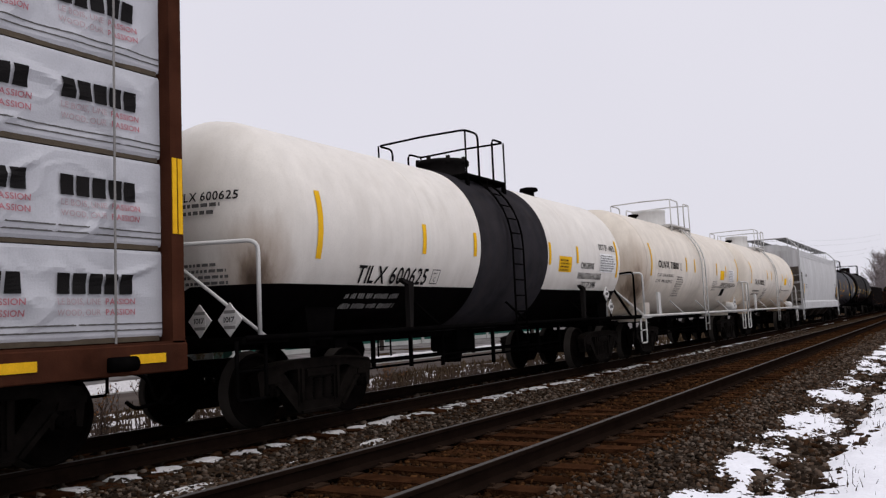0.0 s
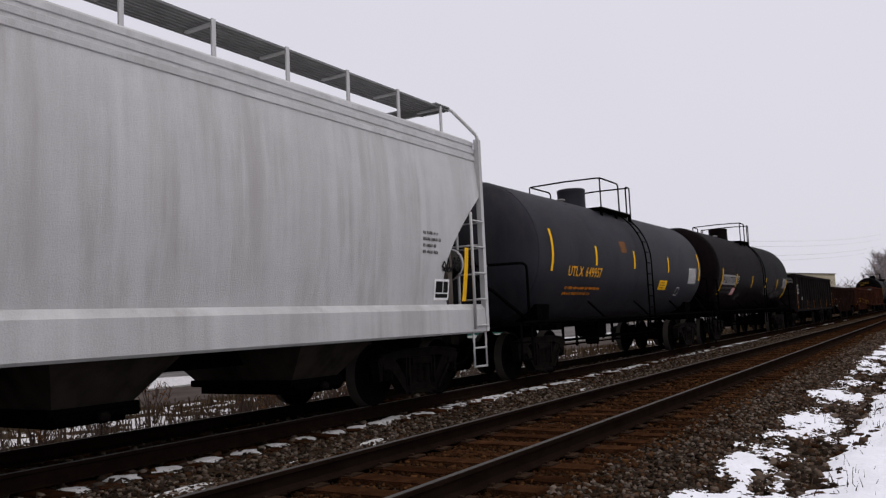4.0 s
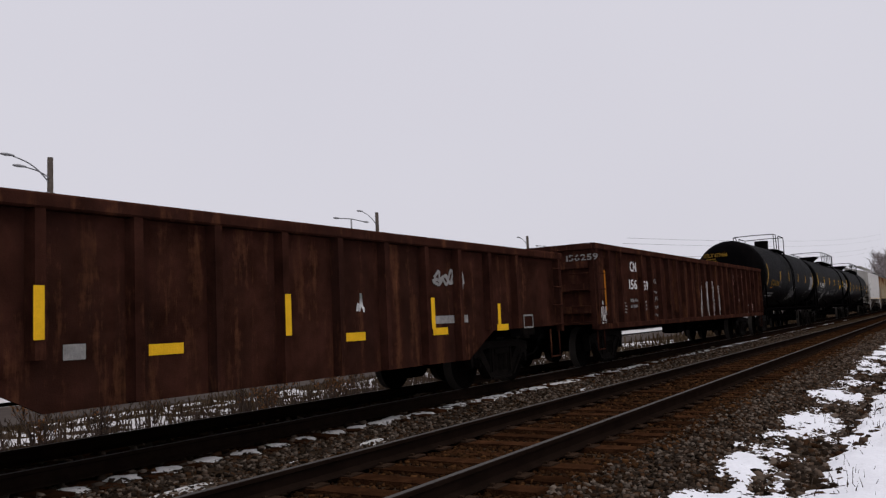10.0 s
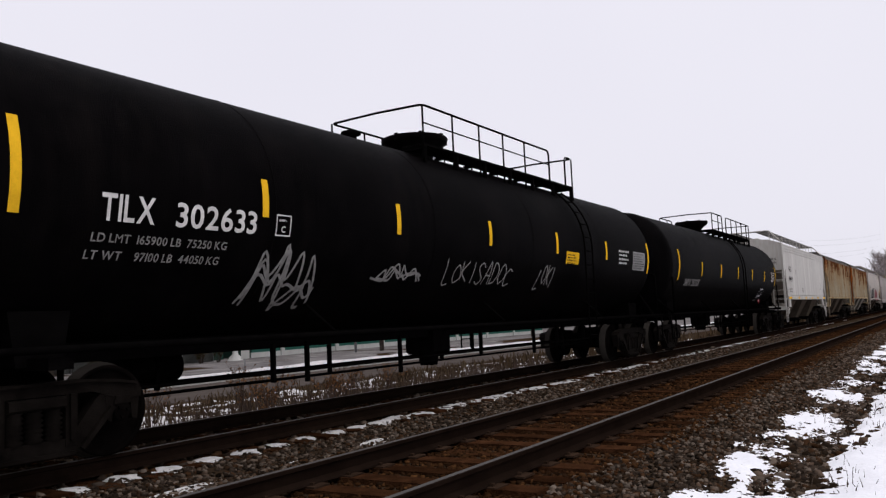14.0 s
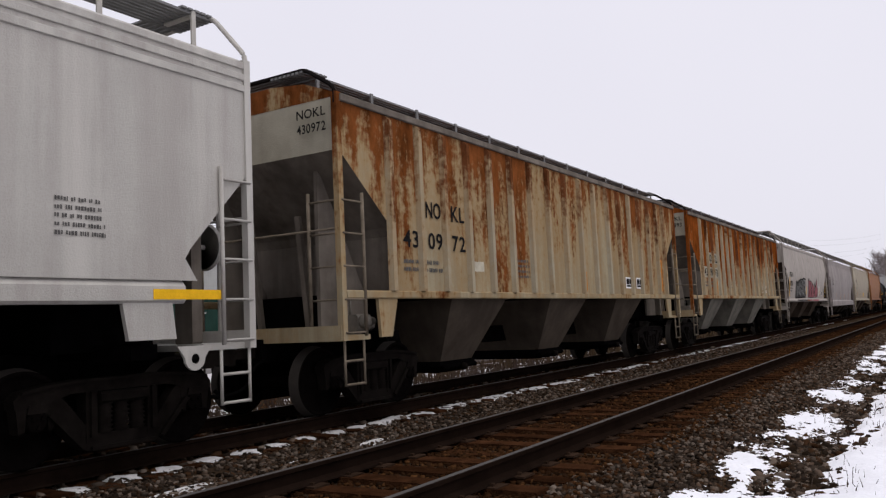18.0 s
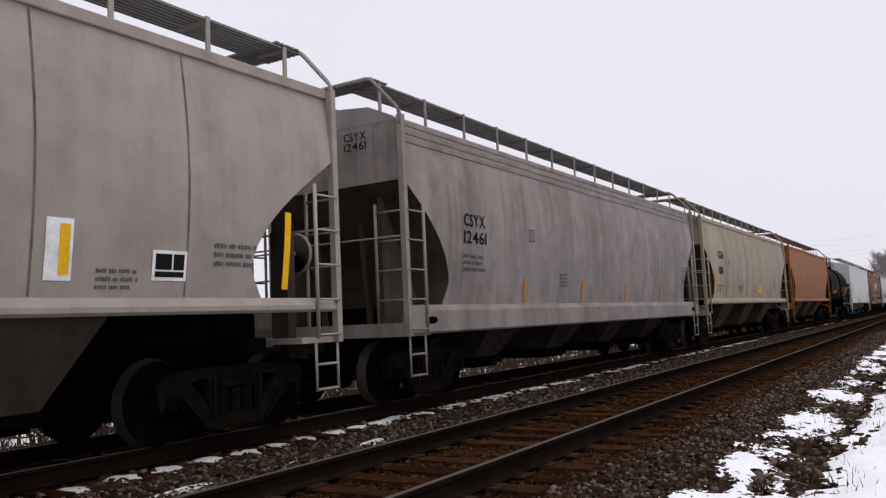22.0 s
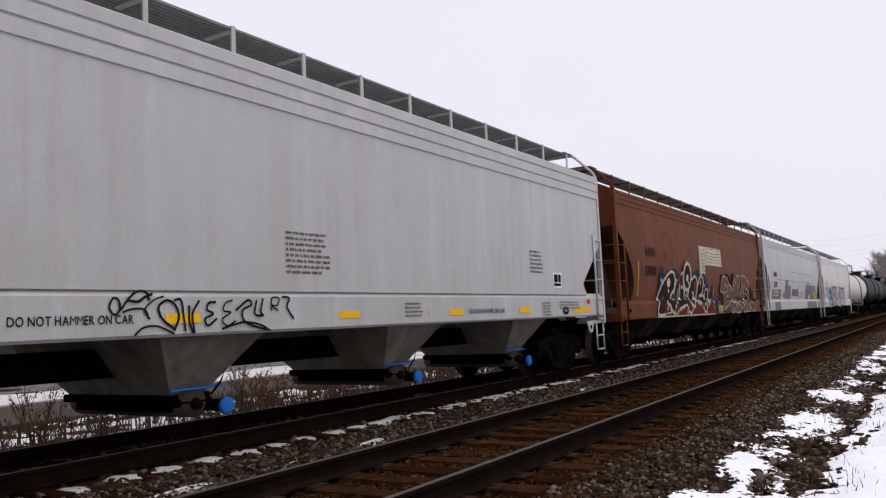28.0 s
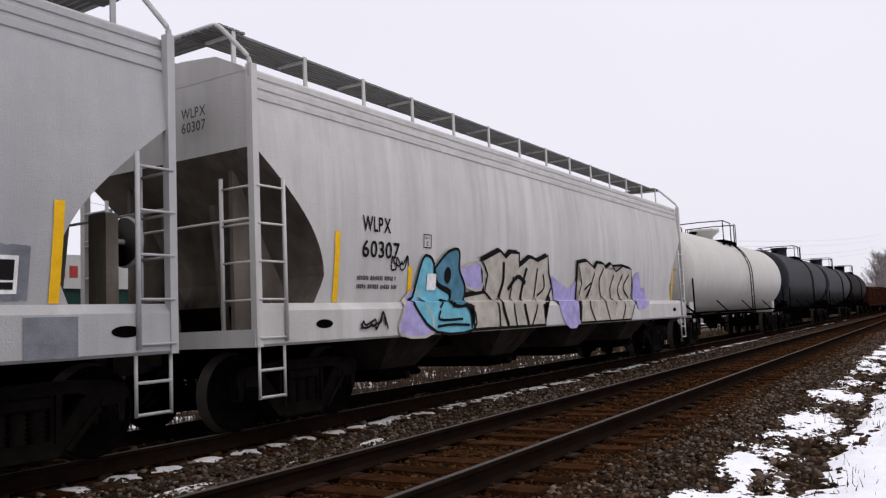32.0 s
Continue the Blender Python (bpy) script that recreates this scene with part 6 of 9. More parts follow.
# two white tank cars
for key, mark, hyp in (("olnx", "OLNX 718101", True), ("t113033", "TILX 113033", False)):
    c, t, sf, _ = CAR[key]
    dz, dx = (0.0, 0.0) if hyp else (-0.26, 0.14)
    lettering(t, mark, -4.73 + dx, 2.40 + dz, 0.19, INK, sf, 1.95)
    plate_c(t, -2.66 + dx, 2.38 + dz, sf, MID, 0.2)
    if hyp:
        lettering(t, "LD LMT  192200 LB 87200 KG", -4.76, 2.16, 0.075, MID, sf, 1.55)
        lettering(t, "LT WT   70800 LB 32100 KG", -4.80, 2.00, 0.075, MID, sf, 1.55)
        g = Geo().add([(-6.62, -0.52, 1.42), (-6.60, -0.72, 1.62), (-6.62, -0.52, 1.82), (-6.64, -0.32, 1.62)], [(0, 1, 2, 3)])
        pl = part("hazard_placard", g, CHK, c, "white diamond hazard placard")
        part("placard_band", Geo().box(-6.66, -6.655, -0.62, -0.42, 1.55, 1.68), M["inkgrey"], pl)
    else:
        small_print(t, -4.80 + dx, 2.10 + dz, 2, 1.5, 0.07, MID, sf, 8)
    small_print(t, -2.85 if hyp else -2.4, 2.16 if hyp else 1.95, 9, 0.75, 0.035, MID, sf, 9)
    for x, a, b in ((-5.3, 2.16, 3.04), (-1.9, 2.36, 2.78), (-0.95, 2.36, 2.77), (1.88, 2.34, 2.75), (3.2, 2.3, 2.7), (5.1, 2.17, 3.04)):
        stripe(t, x, a, b, sf)
    panel(t, 2.4, 3.0, 2.2, 2.52, YEL, sf, name="yellow_notice")
    table(t, 3.7, 4.5, 2.14, 2.58, sf, M["lightpatch"], MID, 12)
    small_print(t, 2.0, 1.92, 1, 2.5, 0.05, MID, sf, 13)
    small_print(t, 1.5, 2.1, 5, 0.6, 0.035, MID, sf, 14)
    if hyp:
        lettering(t, "SODIUM HYPOCHLORITE SOLUTION", 2.6, 1.98, 0.12, INK, sf, 2.22)
        panel(t, 3.0, 3.45, 1.66, 1.9, INK, sf, name="black_notice")
        diamond(c, 4.5, 1.42, 0.2, lambda x, z: -1.42)
        lettering(c, "1791", 4.40, 1.39, 0.08, INK, lambda x, z: -1.462)
    hd = tank_head(5.68 if hyp else 5.615, 1.5, 2.55)
    end_lettering(t, mark, 0.07, 2.98, 0.115, INK, hd, 0.86)
    end_print(t, 0.05, 2.88, 2, 0.62, 0.045, MID, hd, 15)
    end_print(t, 0.05, 1.98, 4, 0.5, 0.04, MID, hd, 16)
    g = Geo().box(-4.92, -4.72, -1.5, -1.44, 1.12, 1.72)
    part("valve_bracket", g, M["greywhite"], c)
    part("brake_tank", Geo().lathe([(4.55, 0.0), (4.58, 0.12), (4.66, 0.17), (5.42, 0.17), (5.50, 0.12), (5.53, 0.0)], 18, 1.25, -1.15), M["greywhite"], c)

# light grey hopper
c, t, sf, _ = CAR["hop5"]
stripe(t, 7.86, 1.5, 2.36, sf, 0.12)
stripe(t, -7.3, 1.5, 2.36, sf, 0.12)
two_panel_plate(t, 6.95, 1.52, 0.42, 0.32, sf, INK, M["lightpatch"])
scribble(t, 7.15, 1.95, 0.5, 0.26, sf, INK, 0.03, 3)
small_print(t, 6.6, 2.5, 4, 0.5, 0.05, MID, sf, 17)
small_print(t, -6.85, 2.3, 3, 0.7, 0.05, MID, sf, 18)
small_print(t, -6.85, 2.75, 1, 0.7, 0.16, MID, sf, 19)

# dark grey tank car
c, t, sf, _ = CAR["u649957"]
lettering(t, "UTLX", -4.75, 2.03, 0.2, GLD, sf, 0.8)
lettering(t, "649957", -3.8, 2.03, 0.2, GLD, sf, 0.95)
small_print(t, -4.7, 1.75, 2, 2.0, 0.06, M["brick"], sf, 20)
for x, a, b in ((-5.6, 2.1, 2.95), (-3.23, 2.29, 2.73), (-0.63, 2.29, 2.74), (2.28, 2.28, 2.70), (5.6, 2.1, 2.95)):
    stripe(t, x, a, b, sf)
panel(t, 1.62, 2.32, 1.80, 2.05, YEL, sf, name="yellow_notice")
small_print(t, 1.7, 1.97, 3, 0.5, 0.035, INK, sf, 21, off=0.01)
small_print(t, -1.55, 2.9, 5, 0.45, 0.03, M["brick"], sf, 22)
table(t, 4.4, 5.25, 2.0, 2.48, sf, M["numberplate"], CHK, 23)
frame_box(t, 3.4, 3.7, 1.65, 1.88, sf, CHK)

# brown-black tank car with its number panel
c, t, sf, _ = CAR["pulx"]
panel(t, -6.48, -4.42, 2.05, 2.40, M["numberplate"], sf, name="number_panel", label="grey number panel")
lettering(t, "PULX773171", -6.40, 2.11, 0.225, INK, sf, 1.9, off=0.016)
plate_c(t, -4.2, 2.12, sf, CHK, 0.26)
lettering(t, "LD LMT  196000 LB  89800 KG", -6.41, 1.90, 0.075, M["chalkfaint"], sf, 1.62)
lettering(t, "LT WT   65000 LB  29500 KG", -6.41, 1.75, 0.075, M["chalkfaint"], sf, 1.6)
panel(t, -4.73, -4.22, 1.70, 1.95, M["pinkpaper"], sf, name="pink_notice")
small_print(t, -4.7, 1.88, 3, 0.44, 0.035, CHK, sf, 24, off=0.01)
for x, a, b in ((-6.6, 1.7, 2.6), (-4.33, 2.0, 2.46), (-1.45, 2.0, 2.45), (1.48, 2.0, 2.43), (4.17, 2.0, 2.41), (6.62, 1.6, 2.45)):
    stripe(t, x, a, b, sf)
scribble(t, -3.7, 1.5, 0.7, 0.4, sf, M["chalkfaint"], 0.02, 25)
scribble(t, 1.1, 1.7, 2.2, 0.5, sf, M["chalkfaint"], 0.03, 26)
scribble(t, 3.6, 1.6, 2.2, 0.6, sf, M["chalkfaint"], 0.03, 27)
table(t, 5.6, 6.45, 2.05, 2.5, sf, M["numberplate"], INK, 28)

# black gondola
c, t, sf, _ = CAR["coer"]
out = lambda x, z: -1.605
graffiti(t, "CHILLE", -7.18, 1.86, 1.2, 0.40, sf, [(0.05, M["chalkworn"], 0.012)], 31, True, 0.14)
graffiti(t, "N", -5.78, 1.80, 0.3, 0.42, sf, [(0.05, M["chalkworn"], 0.012)], 131)
lettering(t, "COER", -5.61, 1.48, 0.21, CHK, sf, 0.76)
lettering(t, "801", -4.66, 1.48, 0.21, CHK, sf, 0.44)
lettering(t, "895", -3.85, 1.48, 0.21, CHK, sf, 0.48)
small_print(t, -4.5, 1.22, 2, 0.6, 0.06, DIM, sf, 32)
small_print(t, -3.85, 1.22, 3, 0.6, 0.05, DIM, sf, 33)
scribble(t, -7.15, 1.3, 0.7, 0.3, sf, DIM, 0.03, 34)
scribble(t, -2.1, 1.45, 0.9, 0.65, sf, DIM, 0.04, 35, 4)
scribble(t, -3.0, 1.35, 1.0, 0.7, sf, DIM, 0.03, 36, 5)
for k, (ch, x, w) in enumerate((("C", -1.28, 0.6), ("H", -0.33, 0.55), ("E", 0.62, 0.5), ("C", 1.52, 0.6), ("K", 2.45, 0.5))):
    graffiti(t, ch, x, 1.92 + 0.05 * k, w, 0.46, sf, [(0.075, M["chalkworn"], 0.012)], 137 + k, True, 0.1)
part("sprayed_arrow", (lambda g: [ribbon(g, smooth_line(p), 0.06, sf, 0.012) for p in ([(-2.1, 2.05), (-1.8, 2.16), (-1.42, 2.2)], [(-1.62, 2.38), (-1.4, 2.2), (-1.66, 2.08)])] and g)(Geo()), CHK, t)
graffiti(t, "YOSO", 3.4, 1.82, 0.68, 0.34, sf, [(0.025, DIM, 0.012)], 38, True, 0.2)
for k, (wd, x, w) in enumerate((("CH", 4.27, 0.6), ("ILLE", 5.02, 0.85), ("N", 6.06, 0.28))):
    graffiti(t, wd, x, 1.80, w, 0.48, sf, [(0.062, M["chalkworn"], 0.012)], 39 + k, True, 0.12)
frame_box(t, 5.05, 5.64, 1.19, 1.56, sf, DIM, 0.025)
frame_box(t, 5.1, 5.58, 1.30, 1.52, sf, DIM, 0.018)
for x in (5.22, 5.45):
    graffiti(t, "O", x - 0.06, 1.34, 0.13, 0.13, sf, [(0.016, DIM, 0.013)], 140)
lines = Geo()
for pts in ([(5.0, 1.58), (4.97, 1.2), (5.1, 1.0), (5.3, 0.96)], [(5.68, 1.6), (5.74, 1.25), (5.6, 1.05), (5.4, 0.97)], [(5.2, 1.12), (5.35, 1.16), (5.5, 1.12)], [(5.33, 1.58), (5.36, 1.7)]):
    ribbon(lines, smooth_line(pts), 0.02, sf, 0.012)
part("graffiti", lines, DIM, t)
for x in (-7.28, -5.52, -2.05, -1.18, -0.16, 0.8, 1.72, 2.65, 3.53, 7.05):
    panel(t, x, x + 0.40, 1.10, 1.19, M["lightpatch"], sf, 0.008, "reflector_end")
    panel(t, x + 0.06, x + 0.34, 1.10, 1.19, RED, sf, 0.011, "red_reflector")
for x, a, b in ((-7.33, 1.04, 1.97), (-3.87, 0.95, 1.46), (-1.31, 1.01, 1.48), (1.62, 0.97, 1.46), (4.22, 1.01, 1.48), (7.36, 1.0, 1.93)):
    stripe(t, x, a, b, out, 0.07, M["dullstrip"])
ef = lambda y, z: -7.52
end_lettering(t, "COER", -1.0, 2.52, 0.1, DIM, ef, 0.45)
end_lettering(t, "801895", -0.98, 2.36, 0.11, DIM, ef, 0.5)
g = Geo()
for k, st in enumerate(("Q", "I", "E", "N")):
    for q in STROKES[st].split("|"):
        pts = smooth_line([tuple(float(a) for a in p.split(",")) for p in q.split()])
        vs = []
        for i, p in enumerate(pts):
            dd = pts[min(i + 1, len(pts) - 1)] - pts[max(i - 1, 0)]
            e = np.array([-dd[1], dd[0]]) / (np.linalg.norm(dd) + 1e-9) * 0.035
            for w in (p * 0.36 - e, p * 0.36 + e):
                vs.append((-7.62, 0.5 - k * 0.38 - w[0], 1.85 + w[1]))
        g.add(vs, [(2 * i, 2 * i + 1, 2 * i + 3, 2 * i + 2) for i in range(len(pts) - 1)])
part("graffiti", g, DIM, t)

# brown gondolas
c, t, sf, _ = CAR["g9"]
lettering(t, "ICG249", -5.74, 1.38, 0.2, M["pinkpaper"], sf, 0.95)
lettering(t, "312", -4.58, 1.38, 0.22, DIM, sf, 0.56)
small_print(t, -5.5, 1.12, 2, 0.5, 0.07, DIM, sf, 41)
small_print(t, -4.5, 1.08, 1, 0.4, 0.06, DIM, sf, 42)
for x, a, b in ((-6.12, 1.13, 1.53), (-2.48, 1.33, 1.61), (1.02, 1.16, 1.62), (3.95, 1.16, 1.62)):
    stripe(t, x, a, b, sf, 0.09)
scribble(t, -1.0, 1.4, 0.3, 0.35, sf, DIM, 0.025, 43, 2)
scribble(t, 2.9, 1.5, 0.5, 0.35, sf, DIM, 0.02, 44, 3)
frame_box(t, 5.5, 5.82, 1.25, 1.53, sf, DIM, 0.03)
small_print(t, 5.52, 1.45, 3, 0.28, 0.05, DIM, sf, 45)
panel(t, 4.6, 4.72, 1.25, 1.32, CHK, sf, name="scuff")
panel(t, 5.0, 5.07, 1.28, 1.42, CHK, sf, name="scuff")
panel(t, 1.78, 2.05, 1.28, 1.34, CHK, sf, name="scuff")
graffiti(t, "X", -0.05, 1.5, 0.3, 0.3, sf, [(0.03, M["tan"], 0.01)], 46)
scribble(t, 3.6, 1.45, 0.5, 0.4, sf, M["gonred"], 0.02, 47, 3)
c, t, sf, _ = CAR["g10"]
for x, a, b in ((-6.48, 1.2, 1.6), (-3.71, 1.19, 1.65), (-0.70, 1.11, 1.59), (2.39, 1.09, 1.55), (4.46, 1.1, 1.45)):
    stripe(t, x, a, b, lambda x, z: -1.605, 0.1)
for x in (-6.1, -4.4, -2.53, 0.47, 2.55, 4.58):
    panel(t, x, x + 0.42, 0.99, 1.10, YEL, sf, name="yellow_marker")
graffiti(t, "CII", -5.8, 1.75, 0.6, 0.16, sf, [(0.03, DIM, 0.01)], 46)
lettering(t, "13", -5.2, 1.75, 0.2, DIM, sf, 0.2)
lettering(t, "8231", -4.6, 1.72, 0.2, DIM, sf, 0.6)
panel(t, 2.55, 3.6, 1.16, 1.28, DIM, sf, name="peeling_patch")
panel(t, 3.35, 3.5, 1.7, 1.95, DIM, sf, name="peeling_patch")
panel(t, 4.32, 4.44, 1.5, 1.8, DIM, sf, name="peeling_patch")
scribble(t, 2.6, 1.75, 0.9, 0.25, sf, DIM, 0.05, 47, 3)
scribble(t, 0.72, 1.35, 0.15, 0.4, sf, CHK, 0.04, 48, 1)
panel(t, -3.42, -3.2, 1.0, 1.14, DIM, sf, name="paper_notice")
frame_box(t, 5.6, 6.0, 1.0, 1.25, sf, DIM, 0.03)
scribble(t, -6.3, 1.1, 0.4, 0.3, sf, CHK, 0.04, 49, 2)
c, t, sf, _ = CAR["cn"]
lettering(t, "CN", -6.80, 2.22, 0.24, CHK, sf, 0.46)
lettering(t, "156", -6.93, 1.78, 0.23, CHK, sf, 0.58)
lettering(t, "259", -6.05, 1.76, 0.23, CHK, sf, 0.58)
small_print(t, -6.9, 1.46, 2, 0.62, 0.075, DIM, sf, 50)
small_print(t, -7.6, 1.42, 4, 0.45, 0.04, DIM, sf, 51)
small_print(t, -5.95, 1.44, 3, 0.35, 0.05, DIM, sf, 52)
for x, a, b in ((-8.58, 1.27, 2.19), (-2.0, 1.25, 1.7), (1.0, 1.25, 1.7), (3.48, 1.23, 1.69), (6.48, 1.26, 1.7), (8.9, 1.25, 2.1)):
    stripe(t, x, a, b, sf, 0.09, M["brick"])
scribble(t, -9.1, 0.95, 0.5, 0.55, sf, CHK, 0.022, 53, 2)
graffiti(t, "XXX", -5.17, 1.95, 0.42, 0.12, sf, [(0.02, DIM, 0.01)], 54)
for i in range(4):
    scribble(t, -5.17, 1.66 - 0.2 * i, 0.45, 0.14, sf, DIM, 0.022, 55 + i, 1)
graffiti(t, "HURK", -0.15, 1.02, 2.9, 0.95, sf, [(0.17, M["chalkworn"], 0.008), (0.045, M["gonred"], 0.014)], 59, True, 0.16)
lines_on(t, [[(x, 1.1), (x + 0.01, 0.98), (x, 0.90)] for x in (0.0, 0.35, 0.8, 1.15, 1.7, 2.2, 2.5)], sf, M["chalkworn"], 0.04, 0.012, "paint_drip")
frame_box(t, 6.6, 7.2, 1.0, 1.3, sf, DIM, 0.03)
end_lettering(t, "156259", -0.95, 2.40, 0.13, DIM, lambda y, z: -9.43, 0.75)

# black tank cars
M["golddull"] = mat("grimy_yellow_lettering", (0.20, 0.115, 0.02), 0.65, var=0.3, scale=8)
M["stripdull"] = mat("weathered_yellow_strip", (0.46, 0.27, 0.05), 0.5, var=0.2, scale=6)
c, t, sf, _ = CAR["u673468"]
lettering(t, "UTLX", -6.25, 2.15, 0.25, M["golddull"], sf, 0.9)
lettering(t, "673466", -5.17, 2.15, 0.22, M["golddull"], sf, 0.95)
small_print(t, -6.28, 2.03, 1, 0.9, 0.06, M["brick"], sf, 62)
small_print(t, -6.35, 1.78, 2, 1.7, 0.06, DIM, sf, 63)
frame_box(t, -3.9, -3.68, 2.1, 2.35, sf, DIM)
for x, a, b in ((-7.13, 2.16, 3.09), (-4.05, 2.41, 2.86), (-1.6, 2.42, 2.86), (1.32, 2.42, 2.82), (3.95, 2.44, 2.82), (6.9, 2.16, 3.05)):
    stripe(t, x, a, b, sf, material=M["stripdull"])
graffiti(t, "LEKWEZ", -0.55, 1.6, 1.6, 0.5, sf, [(0.035, DIM, 0.012)], 64, True, 0.2)
scribble(t, -0.5, 1.6, 1.5, 0.5, sf, DIM, 0.018, 65, 2)
table(t, 5.72, 6.72, 2.08, 2.78, sf, M["numberplate"], INK, 66, 9)
frame_box(t, 4.65, 5.2, 1.68, 1.96, sf, DIM, 0.02)
hd = tank_head(7.45, 1.52, 2.69)
end_lettering(t, "UTLX 673466", 1.05, 3.5, 0.17, M["golddull"], hd, 1.1)
end_print(t, 0.9, 3.38, 2, 0.6, 0.05, M["golddull"], hd, 67)
c, t, sf, _ = CAR["t302633"]
lettering(t, "TILX", -7.71, 2.28, 0.25, CHK, sf, 0.6)
lettering(t, "302633", -6.85, 2.28, 0.24, CHK, sf, 1.12)
plate_c(t, -5.42, 2.28, sf, CHK, 0.25)
lettering(t, "LD LMT  165900 LB  75250 KG", -7.77, 2.08, 0.08, DIM, sf, 1.65)
lettering(t, "LT WT    97100 LB  44050 KG", -7.8, 1.92, 0.08, DIM, sf, 1.62)
for x, a, b in ((-8.53, 2.27, 3.12), (-5.6, 2.48, 2.92), (-2.94, 2.46, 2.90), (-0.21, 2.45, 2.88), (2.59, 2.45, 2.88), (5.35, 2.44, 2.86), (8.4, 2.2, 3.0)):
    stripe(t, x, a, b, sf)
panel(t, 3.06, 3.73, 2.27, 2.52, YEL, sf, name="yellow_notice")
small_print(t, 3.12, 2.44, 4, 0.5, 0.03, INK, sf, 68, off=0.01)
scribble(t, -5.6, 1.45, 1.15, 0.8, sf, DIM, 0.035, 69, 4)
scribble(t, -3.3, 1.8, 1.1, 0.25, sf, DIM, 0.03, 70, 3)
graffiti(t, "LOKISADOC", -1.5, 1.83, 2.3, 0.34, sf, [(0.024, DIM, 0.012)], 71, True, 0.16)
graffiti(t, "LOKI", 1.9, 1.8, 0.8, 0.34, sf, [(0.024, DIM, 0.012)], 72, True, 0.16)
table(t, 7.2, 8.12, 2.26, 2.72, sf, M["numberplate"], INK, 73)
small_print(t, 6.2, 2.66, 4, 0.7, 0.05, CHK, sf, 74)
hd = tank_head(8.90, 1.52, 2.655)
end_lettering(t, "302633", 0.5, 3.0, 0.15, CHK, hd, 0.7)
end_print(t, 0.5, 2.9, 3, 0.6, 0.05, DIM, hd, 75)
c, t, sf, _ = CAR["t14"]
lettering(t, "SHPX 200205", -7.0, 1.95, 0.2, DIM, sf, 1.7)
for x, a, b in ((-7.8, 2.1, 3.0), (-5.2, 2.28, 2.72), (-2.6, 2.28, 2.72), (0.1, 2.28, 2.72), (2.7, 2.28, 2.72), (5.29, 2.28, 2.72), (7.81, 2.11, 3.0)):
    stripe(t, x, a, b, sf)
frame_box(t, 5.0, 5.6, 1.66, 1.97, sf, CHK, 0.03)
small_print(t, 4.9, 1.58, 2, 0.8, 0.05, DIM, sf, 76)
table(t, 6.7, 7.65, 2.27, 2.75, sf, M["ink"], CHK, 77, 9)
g = Geo()
dsurf = sf(6.19, 1.49) - 0.03
for r0, m, o in ((0.19, "red", 0.0), (0.10, "chalk", 0.004)):
    part("hazard_placard", Geo().add([(6.19, dsurf - o, 1.49 - r0), (6.19 + r0, dsurf - o, 1.49), (6.19, dsurf - o, 1.49 + r0), (6.19 - r0, dsurf - o, 1.49)], [(0, 1, 2, 3)]), M[m], t)


# ---- lettering and paint of the hoppers and of the short tank car ----
def words(t, sf, rows, material):
    for body, x, z, h, w in rows:
        lettering(t, body, x, z, h, material, sf, w)


def strips(t, sf, rows, material=None, w=0.10):
    for x, a, b in rows:
        stripe(t, x, a, b, sf, w, material)


def end_words(t, h, rows, y0, w, material, hh=0.12):
    for body, z in rows:
        end_lettering(t, body, y0, z, hh, material, lambda y, z: -h - 0.05, w)


def sill_holes(car, h, z, dx=0.55, hw=1.592):
    """Flat dark ovals painting the shade of jacking holes near a deep side sill's ends."""
    for q in (-1, 1):
        ring = [(q * (h - dx) + 0.16 * math.cos(a), -hw - 0.004, z + 0.055 * math.sin(a)) for a in np.linspace(0, 2 * math.pi, 17)[:-1]]
        part("sill_hole", Geo().add(ring, [tuple(range(16))]), M["under"], car)


def blob(t, x, z, w, h, sf, material, seed=0, off=0.009, n=28, rough=0.18, name="paint_cloud"):
    """An uneven patch of sprayed paint."""
    rs = random.Random(seed)
    ph = [rs.uniform(0, 6.28) for _ in range(5)]
    pts = []
    for i in range(n):
        a = 2 * math.pi * i / n
        k = 1 + rough * sum(math.sin((j + 2) * a + ph[j]) / (j + 1.3) for j in range(5))
        px, pz = x + w / 2 * k * math.cos(a), z + h / 2 * k * math.sin(a)
        pts.append((px, pz))
    vs = [(x, sf(x, z) - off, z)] + [(a, sf(a, b) - off, b) for a, b in pts]
    part(name, Geo().add(vs, [(0, i + 1, (i + 1) % n + 1) for i in range(n)]), material, t)


def ragged(t, x0, x1, z0, z1, sf, material, seed=0, off=0.007, name="paint_patch"):
    """A rolled-on patch with uneven edges."""
    rs = random.Random(seed)
    n, vs = 14, []
    for k in range(n + 1):
        x, lo, hi = x0 + (x1 - x0) * k / n, z0 + rs.uniform(0, 0.015), z1 - rs.uniform(0, 0.02)
        for j in range(5):
            z = lo + (hi - lo) * j / 4
            vs.append((x, sf(x, z) - off, z))
    part(name, Geo().add(vs, [(5 * k + j, 5 * k + 5 + j, 5 * k + 6 + j, 5 * k + 1 + j) for k in range(n) for j in range(4)]), material, t)


def contour(line, round_=3):
    pts = [tuple(float(q) for q in p.split(",")) for p in line.split()]
    if not round_:
        return pts
    return [tuple(q) for q in smooth_line(pts + pts[:1], round_)[:-1]]


